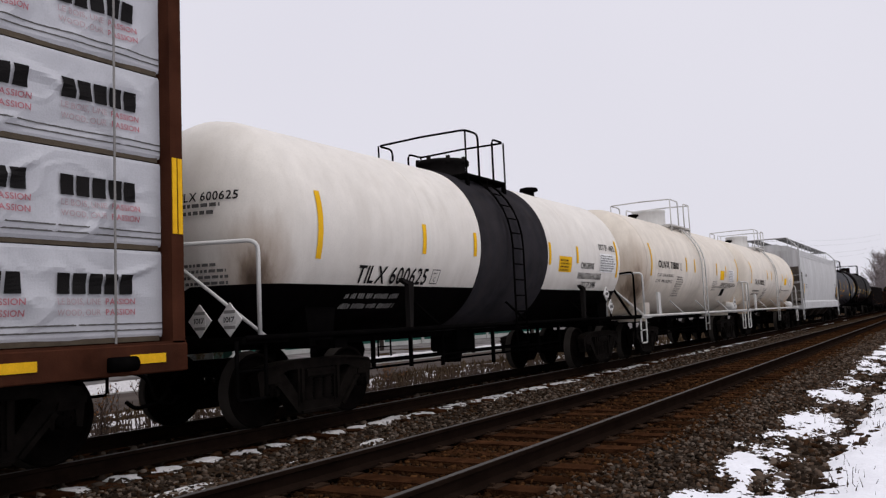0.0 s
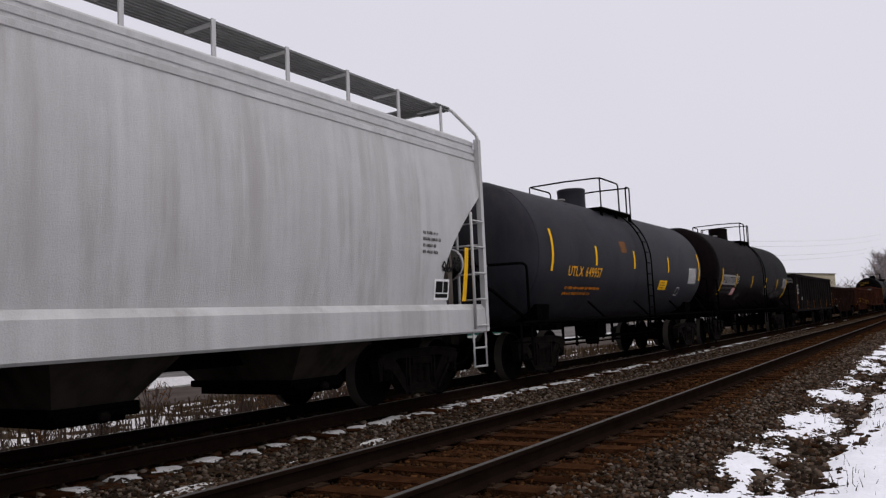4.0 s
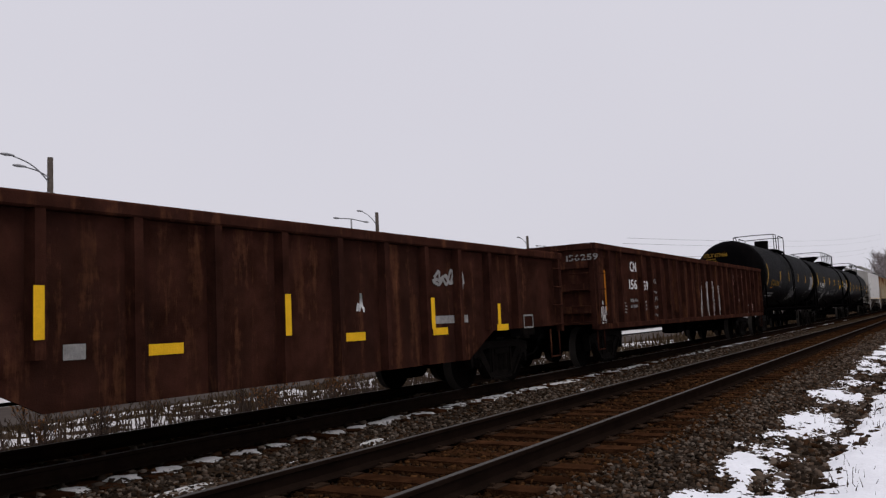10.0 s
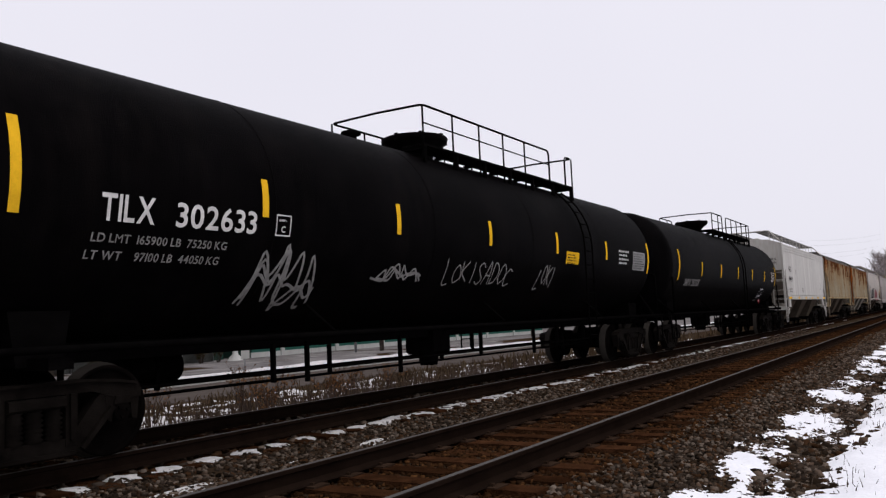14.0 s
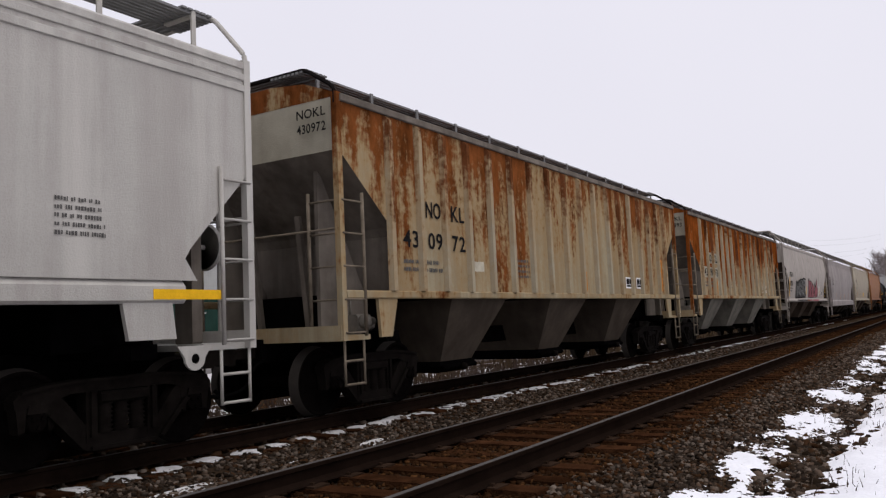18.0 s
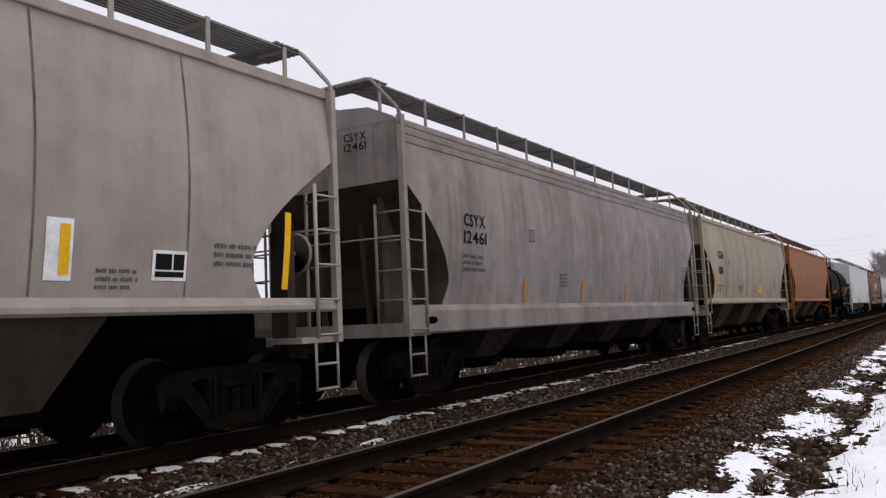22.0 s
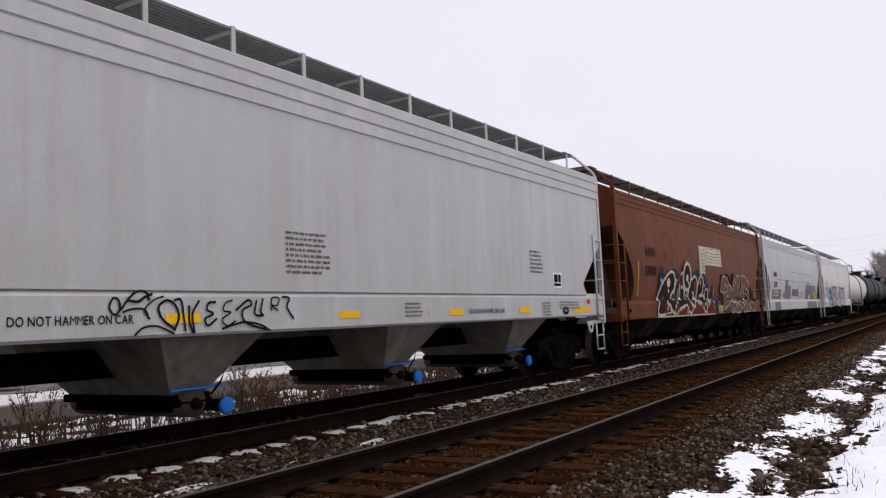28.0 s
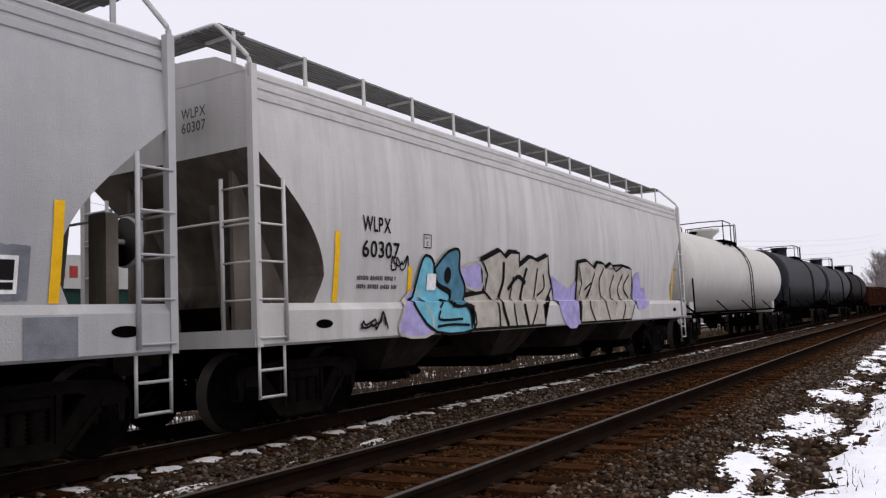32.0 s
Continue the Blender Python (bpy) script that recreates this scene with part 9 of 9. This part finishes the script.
lamp_pole(24.8, 40.0, 10.9, [(1.45, 2.2, 1.25), (1.15, 1.55, 0.45)])
lamp_pole(53.9, 40.0, 10.6, [(1.2, 2.2, 1.1)])
lamp_pole(82.6, 40.0, 10.5, [(1.2, 2.2, 0.9)])
lamp_pole(111.7, 40.0, 10.2, [(1.2, 2.2, 0.9)])
for x, top in ((51.7, 10.0), (89.2, 9.85)):
    root = thing("street_lamp", "grey double-armed street lamp on a steel post", "street lamp", "double street lamps")
    z0 = ground_z(x, 41.0) - 0.05
    root.location = (x, 41.0, z0)
    H = top - z0
    part("post", Geo().tube([(0, 0, 0), (0, 0, H)], [0.11, 0.07], 10), M["galv"], root)
    part("crossarm", Geo().tube([(-1.7, 0, H - 0.12), (0, 0, H - 0.02), (1.7, 0, H - 0.12)], 0.04, 7), M["galv"], root)
    for q in (-1.95, 1.95):
        part("lamp_head", lamp_head(q, 0, H - 0.12), M["lampglass"], root)


def cable(name, a, b, sag, r, label, n=24):
    pts = []
    for i in range(n + 1):
        t = i / n
        pts.append((a[0] + (b[0] - a[0]) * t, a[1] + (b[1] - a[1]) * t, a[2] + (b[2] - a[2]) * t - 4 * sag * t * (1 - t)))
    return tagged(new(name, Geo().tube(pts, r * 0.6, 5).mesh(name, M["wire"])), label, "cable")


spans = [(-4.3, 9.0), (24.8, 8.93), (53.9, 8.6), (82.6, 8.5), (111.7, 8.3), (141.0, 8.2)]
for (xa, za), (xb, zb) in zip(spans, spans[1:]):
    cable("overhead_cable", (xa, 39.88, za), (xb, 39.88, zb), 0.75, 0.022, "thin dark sagging cable between utility poles")
lp = lamp_pole(-4.3, 40.0, 10.8, [(1.2, 2.2, 1.1)])
# higher power line far to the side, crossing behind the train
for k, (za, zb) in enumerate(((17.6, 64.0), (16.5, 59.5), (13.8, 53.0), (12.6, 49.0))):
    cable("power_line", (170, 58 + k, za), (850, 46 + k, zb), 3.0, 0.05, "far thin power line against the grey sky", 30)


# tan storage tank
tank = thing("storage_tank", "tan cylindrical storage tank on a dark skirt, far away", "storage tank")
tank.location = (185.0, 62.0, -1.0)
part("tank_wall", Geo().lathe([(0.0, 2.45), (16.6, 2.45), (16.75, 2.4), (16.8, 0.0)], 40, axis="z"), M["tanksilo"], tank)
part("tank_rim", Geo().lathe([(16.1, 2.5), (16.6, 2.5)], 40, axis="z"), M["wood_pole"], tank)

# long pale building far down the line
hall = thing("warehouse", "long pale cream flat-roofed warehouse, far away", "building")
hall.location, hall.rotation_euler = (346.0, 66.0, -1.0), (0, 0, math.atan2(-22, 76))
part("wall", Geo().box(0, 80, 0, 30, 0, 16.2), M["beige"], hall)
part("roof", Geo().box(-0.5, 80.5, -0.5, 30.5, 16.2, 16.5), M["roofdark"], hall)
part("roof_unit", Geo().box(14, 19, 4, 9, 16.5, 18.0), M["concrete"], hall)
for i in range(4):
    part("window", Geo().box(8 + 19 * i, 18 + 19 * i, -0.06, 0.02, 6.0, 8.0), M["pane"], hall)

# low green shop building with a white sign band
shop = thing("green_building", "low dark green building with a white sign band and dark windows", "building")
shop.location = (4.0, 48.0, -1.0)
part("wall", Geo().box(0, 40, 0, 14, 0, 5.4), M["greenwall"], shop)
band = part("sign_band", Geo().box(-0.2, 40.2, -0.25, 0.0, 5.4, 7.6, 0.0), M["fascia"], shop, "dull white sign band")
part("roof", Geo().box(-0.2, 40.2, 0.0, 14.2, 5.4, 7.5), M["concrete"], shop)
for i in range(9):
    w = part("window", Geo().box(2 + 4.2 * i, 4.6 + 4.2 * i, -0.05, 0.02, 1.3, 3.6), M["pane"], shop)
    part("window_frame", Geo().box(1.9 + 4.2 * i, 4.7 + 4.2 * i, -0.09, 0.0, 3.6, 3.72).box(1.9 + 4.2 * i, 4.7 + 4.2 * i, -0.12, 0.0, 1.2, 1.3).box(3.25 + 4.2 * i, 3.35 + 4.2 * i, -0.08, 0.0, 1.3, 3.6), M["fascia"], w)
for i in range(40):
    if i % 9:
        part("siding_batten", Geo().box(i + 0.46, i + 0.54, -0.04, 0.0, 3.75 if (i % 4.2) < 3 else 0.1, 5.08), M["greenwall"], shop)
rs = random.Random(12)
for i in range(14):
    part("sign_print", Geo().box(17 + 0.9 * i, 17.6 + 0.9 * i, -0.262, -0.25, 6.1, 6.8 + 0.12 * rs.random()), M["railmark"], band)

# chain-link fence with a dark screen, then a teal board wall
fence = thing("chain_link_fence", "chain-link fence with a dark screen beyond the parking lot", "fence")
fence.location = (0, 45.8, -1.0)
FX0, FX1 = 10.0, 41.0
part("screen", Geo().box(FX0, FX1, 0.05, 0.07, 0.05, 1.75), M["screen"], fence, "dark plastic screen")
post = Geo().tube([(0, 0, 0), (0, 0, 2.0)], 0.035, 7).mesh("post", M["galv"])
for i in range(12):
    o = part("post", post, None, fence)
    o.location = (FX0 + (FX1 - FX0) * i / 11, 0, 0)
part("top_rail", Geo().tube([(FX0, 0, 1.98), (FX1, 0, 1.98)], 0.025, 6), M["galv"], fence)
g = Geo()
for k in range(int((FX1 - FX0) / 0.14)):
    for d in (-1, 1):
        x = FX0 + 0.14 * k
        q = x + d * 1.9
        if FX0 <= q <= FX1:
            g.add([(x - 0.006, 0.02, 0.05), (x + 0.006, 0.02, 0.05), (q + 0.006, 0.02, 1.95), (q - 0.006, 0.02, 1.95)], [(0, 1, 2, 3)])
tagged(part("wire_mesh", g, M["fencemesh"], fence), kind="stuff")
hut = thing("teal_building", "low teal building with a white base wall beyond the lot", "building")
hut.location = (46.0, 47.0, -1.0)
for i in range(27):
    part("panel", Geo().box(2.0 * i + 0.01, 2.0 * i + 1.99, -0.03, 0.03, 0.40, 4.2), M["teal"], hut)
part("base_wall", Geo().box(-0.1, 54.1, -0.08, 0.0, 0.0, 0.41), M["fascia"], hut, "white base wall")
part("back_wall", Geo().box(0, 54, 0.03, 10, 0.0, 4.2), M["greenwall"], hut)
part("roof", Geo().box(-0.3, 54.3, -0.4, 10.3, 4.2, 4.5), M["fascia"], hut)
for i in range(7):
    part("downpipe", Geo().box(3.2 + 7 * i, 3.6 + 7 * i, -0.2, -0.08, 0.0, 4.2), M["fascia"], hut)
sp = thing("sign_post", "small pale sign on a thin steel post by the road", "sign")
sp.location = (26.2, 27.2, -0.98)
part("post", Geo().tube([(0, 0, 0), (0, 0, 1.6)], 0.03, 7), M["galv"], sp)
part("plate", Geo().box(-0.25, 0.25, -0.05, -0.03, 0.9, 1.5), M["fascia"], sp)
base = thing("lamp_base", "white conical concrete post base beside the road", "post")
base.location = (42.4, 45.0, -1.0)
part("cone", Geo().lathe([(0.0, 0.55), (0.25, 0.45), (0.5, 0.2), (2.4, 0.17), (2.42, 0.0)], 14, axis="z"), M["fascia"], base)
kerb = Geo().box(-60, 200, 26.86, 27.0, -1.15, -0.93)
surface("kerb", kerb, M["concrete"], "pale concrete kerb along the road", "kerb")


# ---- dead weeds, shrubs, bare trees ----
M["dullbush"] = island_mat("dull_evergreen_leaf", [(0.03, 0.034, 0.018), (0.05, 0.045, 0.022), (0.075, 0.04, 0.022)])
def weeds(name, n, xr, yr, hgt, material, label, seed, width=0.010, power=1.4, lean=0.5, clump=0.5, heads=False):
    """Thin bent stalks in clumps, joined."""
    rs = np.random.RandomState(seed)
    g = Geo()
    cx, cy = xr[0] + (xr[1] - xr[0]) * rs.rand(max(3, n // 14)) ** power, yr[0] + (yr[1] - yr[0]) * rs.rand(max(3, n // 14))
    for i in range(n):
        k = rs.randint(len(cx))
        x, y = cx[k] + rs.randn() * clump, cy[k] + rs.randn() * clump * 0.7
        if not yr[0] - 0.4 < y < yr[1] + 0.4:
            continue
        h = hgt * (0.35 + 0.9 * rs.rand())
        a, l = rs.rand() * 6.283, lean * rs.rand() * h
        z, w = ground_z(x, y) - 0.03, width * (0.6 + 0.8 * rs.rand()) * (1 + x * 0.012)
        dx, dy = math.cos(a) * l, math.sin(a) * l
        # faces the tracks' length, so that it shows as a thin blade
        ux, uy = 0.53 * w, -0.85 * w
        g.add([(x - ux, y - uy, z), (x + ux, y + uy, z), (x + dx * 0.35 + ux * 0.8, y + dy * 0.35 + uy * 0.8, z + h * 0.6), (x + dx * 0.35 - ux * 0.8, y + dy * 0.35 - uy * 0.8, z + h * 0.6), (x + dx, y + dy, z + h * (1 - 0.25 * l / h))],
              [(0, 1, 2, 3), (3, 2, 4)])
        if heads and rs.rand() < 0.4:
            hx, hy, hz = x + dx, y + dy, z + h * (1 - 0.25 * l / h)
            g.add([(hx - 0.02, hy, hz - 0.05), (hx + 0.02, hy, hz - 0.05), (hx + 0.012, hy, hz + 0.04), (hx - 0.012, hy, hz + 0.04)], [(0, 1, 2, 3)])
    return tagged(new(name, g.mesh(name, material)), label, "weeds", kind="stuff")


weeds("dead_weeds", 5200, (4, 34), (10.9, 13.4), 0.26, M["weed"], "low dead brown grass beyond the far track", 3, 0.010, lean=1.0, clump=0.7)
weeds("dead_weeds", 5200, (6, 48), (13.0, 20.0), 0.36, M["weed"], "tall dead brown weeds before the road", 4, 0.013, heads=True, lean=0.9, clump=0.8)
weeds("dead_weeds", 2600, (5, 30), (10.5, 14.0), 0.7, M["twig"], "thin dark bare stalks beyond the far track", 5, 0.009, lean=0.35, clump=0.7)
weeds("dead_weeds", 900, (30, 120), (10.5, 19.0), 0.7, M["weed"], "dead brown weeds far along the line", 6, 0.03, clump=1.5)
weeds("verge_stalks", 420, (5.5, 26), (0.3, 1.5), 0.17, M["twig"], "thin dark stalks poking through the verge snow", 7, 0.005, clump=0.3)
weeds("verge_stalks", 260, (5.0, 22), (1.35, 2.1), 0.10, M["weed"], "straw-coloured grass stubs at the edge of the ballast", 8, 0.006, clump=0.25)


def shrub(x, y, h, w, seed, leaves, label, leafmat="leaf", size=1.0):
    rs = random.Random(seed)
    root = thing("shrub", label, "shrub", "shrubs beyond the tracks")
    root.location = (x, y, ground_z(x, y) - 0.05)
    g, tips = Geo(), []
    for i in range(16):
        a, l = rs.uniform(0, 6.28), rs.uniform(0.2, 1.0) * w / 2
        hh = h * rs.uniform(0.6, 1.0)
        p = [(0.08 * math.cos(a), 0.08 * math.sin(a), 0), (l * 0.4 * math.cos(a), l * 0.4 * math.sin(a), hh * 0.5), (l * math.cos(a + 0.2), l * math.sin(a + 0.2), hh)]
        g.tube(p, [0.016, 0.011, 0.004], 5)
        for k in range(4):
            t = rs.uniform(0.35, 0.95)
            q0 = [p[1][c] * (1 - t) + p[2][c] * t if t > 0.5 else p[0][c] * (1 - 2 * t) + p[1][c] * 2 * t for c in range(3)]
            q1 = (q0[0] + rs.uniform(-0.3, 0.3) * w * 0.5, q0[1] + rs.uniform(-0.3, 0.3) * w * 0.5, q0[2] + rs.uniform(0.1, 0.32) * h)
            g.tube([q0, q1], [0.007, 0.003], 4)
            tips.append((q0, q1))
    tagged(part("bare_crown", g, M["twig"], root), kind="stuff")
    lf = Geo()
    for i in range(leaves):
        q0, q1 = rs.choice(tips)
        t = rs.random()
        c = [q0[k] * (1 - t) + q1[k] * t + rs.uniform(-0.05, 0.05) for k in range(3)]
        e, f = Vector((rs.uniform(-1, 1), rs.uniform(-1, 1), rs.uniform(-1, 1))).normalized() * 0.035 * size, Vector((rs.uniform(-1, 1), rs.uniform(-1, 1), rs.uniform(-1, 1))).normalized() * 0.02 * size
        c = Vector(c)
        lf.add([c - e, c + f, c + e, c - f], [(0, 1, 2, 3)])
    tagged(part("leaves", lf, M[leafmat], root, "withered brown leaves"), kind="stuff")


for i, (x, y, h, w, n) in enumerate(((10.4, 15.0, 1.2, 1.2, 140), (12.9, 16.6, 1.15, 1.2, 120), (13.4, 13.2, 1.15, 1.5, 420), (14.6, 15.2, 1.3, 1.6, 300), (16.4, 13.9, 0.95, 1.3, 380), (18.3, 14.8, 1.1, 1.4, 260), (8.6, 14.2, 1.3, 1.4, 260), (21.6, 15.8, 0.9, 1.3, 200))):
    shrub(x, y, h, w, 60 + i, n, "bare twiggy shrub with withered brown leaves among dead weeds")


for i in range(9):
    shrub(24.0 + 2.1 * i + 0.5 * math.sin(i * 2.1), 44.6 + 0.4 * math.cos(i), 1.6 + 0.3 * math.sin(i * 1.7), 2.4, 90 + i, 420, "dull green and brown hedge shrub before the fence", "dullbush", 3.0)


def bare_tree(x, y, z, h, seed, label):
    rs = random.Random(seed)
    root = thing("bare_tree", label, "tree", "bare trees down the line")
    root.location = (x, y, z)
    trunk, twigs = Geo(), Geo()
    trunk.tube([(0, 0, 0), (h * 0.01, 0, h * 0.3), (-h * 0.01, 0, h * 0.62), (h * 0.02, 0, h * 0.95)], [h * 0.022, h * 0.017, h * 0.010, h * 0.003], 8)
    for i in range(15):
        a, t = rs.uniform(0, 6.28), rs.uniform(0.22, 0.9)
        l = h * 0.36 * (1.1 - t) + h * 0.06
        p0 = Vector((0, 0, h * t))
        p1 = p0 + Vector((math.cos(a) * l * 0.6, math.sin(a) * l * 0.6, l * 0.5))
        p2 = p0 + Vector((math.cos(a + 0.3) * l, math.sin(a + 0.3) * l, l * 1.15))
        trunk.tube([p0, p1, p2], [h * 0.008, h * 0.005, h * 0.002], 5)
        for k in range(9):
            u = rs.uniform(0.25, 1.0)
            q = p0.lerp(p1, u * 2) if u < 0.5 else p1.lerp(p2, u * 2 - 1)
            e = q + Vector((rs.uniform(-1, 1), rs.uniform(-1, 1), rs.uniform(0.2, 1.4))) * h * 0.075
            twigs.tube([q, e], [h * 0.0026, h * 0.0012], 3)
            for m in range(3):
                e2 = q.lerp(e, rs.uniform(0.3, 1)) 
                twigs.tube([e2, e2 + Vector((rs.uniform(-1, 1), rs.uniform(-1, 1), rs.uniform(0, 1.2))) * h * 0.04], [h * 0.0015, h * 0.0008], 3)
    part("trunk", trunk, M["far_twig"], root)
    tagged(part("twigs", twigs, M["far_twig"], root), kind="stuff")


rs = random.Random(77)
for i, (x, y, h) in enumerate(((215, 13.2, 12), (300, 17, 18), (286, 15.5, 16), (330, 18, 19), (360, 23, 14), (420, 24, 23), (395, 20.5, 22), (450, 24.5, 24), (340, 17.2, 19), (500, 26, 26))):
    bare_tree(x, y, -1.2, h, 100 + i, "bare grey-brown tree with fine twigs, far down the line")
# far wood: one low uneven band of bush along the line
g = Geo()
rr = np.random.RandomState(9)
for i in range(2600):
    x = 260 + 640 * rr.rand()
    y = 12.5 + (x - 260) * 0.01 + 40 * rr.rand() ** 1.5
    h = (3.0 + 6.5 * rr.rand()) * (0.8 + x / 900)
    a = rr.rand() * 6.28
    l = h * 0.3
    g.add([(x - 0.12, y - 0.2, -1.2), (x + 0.12, y + 0.2, -1.2), (x + l * math.cos(a), y + l * math.sin(a), -1.2 + h)], [(0, 1, 2)])
    for k in range(5):
        t = 0.25 + 0.7 * rr.rand()
        bx, by, bz = x + l * t * math.cos(a), y + l * t * math.sin(a), -1.2 + h * t
        dx, dy, dz = (rr.rand(3) - 0.5) * h * 0.5
        g.add([(bx, by, bz - 0.10), (bx, by, bz + 0.10), (bx + dx, by + dy, bz + abs(dz) + h * 0.08)], [(0, 1, 2)])
tagged(new("far_wood", g.mesh("far_wood", M["far_twig"])), "low bare bushes and saplings far along the line", "bushes", kind="stuff")

# odd bits on the verge
for x, y, r in ((8.83, 1.55, 0.05), (10.3, 1.42, 0.045)):
    g = Geo().box(-r, r, -r * 0.7, r * 0.7, -r * 0.4, r * 0.5, r * 0.25)
    o = tagged(new("stone", g.mesh("stone", M["rust_stone"])), "rust-coloured loose stone on the verge", "stone")
    o.location, o.rotation_euler = (x, y, ground_z(x, y) + 0.05), (0.2, 0.1, x)

# ---- ties of the two tracks ----
rt = random.Random(7)
for root, yc, count in ((track_near, Y_NEAR, 130), (track_far, Y_FAR, 70)):
    for i in range(count):
        x = -1.0 + 0.53 * i + rt.uniform(-0.045, 0.045)
        o = new("tie", TIE)
        o.parent, o.location = root, (x, yc + rt.uniform(-0.04, 0.04), rt.uniform(-0.028, 0.008))
        o.rotation_euler = (rt.uniform(-0.008, 0.008), 0, rt.uniform(-0.035, 0.035))
        if i < 70 and root is track_near:
            for s in (-1, 1):
                q = new("tie_plate", PLATE)
                q.parent, q.location = root, (x, yc + s * GAUGE / 2, 0)
    g = Geo()
    for i in list(range(-56, 0)) + list(range(count, count + 260)):
        x = -1.0 + 0.53 * i
        g.box(x - 0.115, x + 0.115, yc - 1.3, yc + 1.3, -0.37, -0.185)
    tagged(part("far_ties", g, M["tie"], root), kind="stuff")


# ---- what moves ----
def motions():
    times = [4.0 * i for i in range(9)]
    steps = [(float(t), float(np.interp(t, times, WAY))) for t in range(33)]
    for ob, s in TRAIN:
        walk(ob, [(t, Matrix.Translation((s - d, Y_FAR, 0))) for t, d in steps])
    # wheels roll: every axle of a kind turns alike, so they share their keys
    for k in (0, 1):
        axles = [w for w, side in AXLES if side == k]
        rows = []
        for i in range(961):
            t = i / 30
            d = float(np.interp(t, times, WAY))
            rows.append((t, pose(-0.889 if k == 0 else 0.889, 0, 0.457) @ Matrix.Rotation(-d / 0.457, 4, "Y")))
        walk(axles[0], rows)
        keys = axles[0].animation_data
        for w in axles[1:]:
            w.rotation_mode = "QUATERNION"
            own = w.animation_data_create()
            own.action, own.action_slot = keys.action, keys.action_slot


motions()
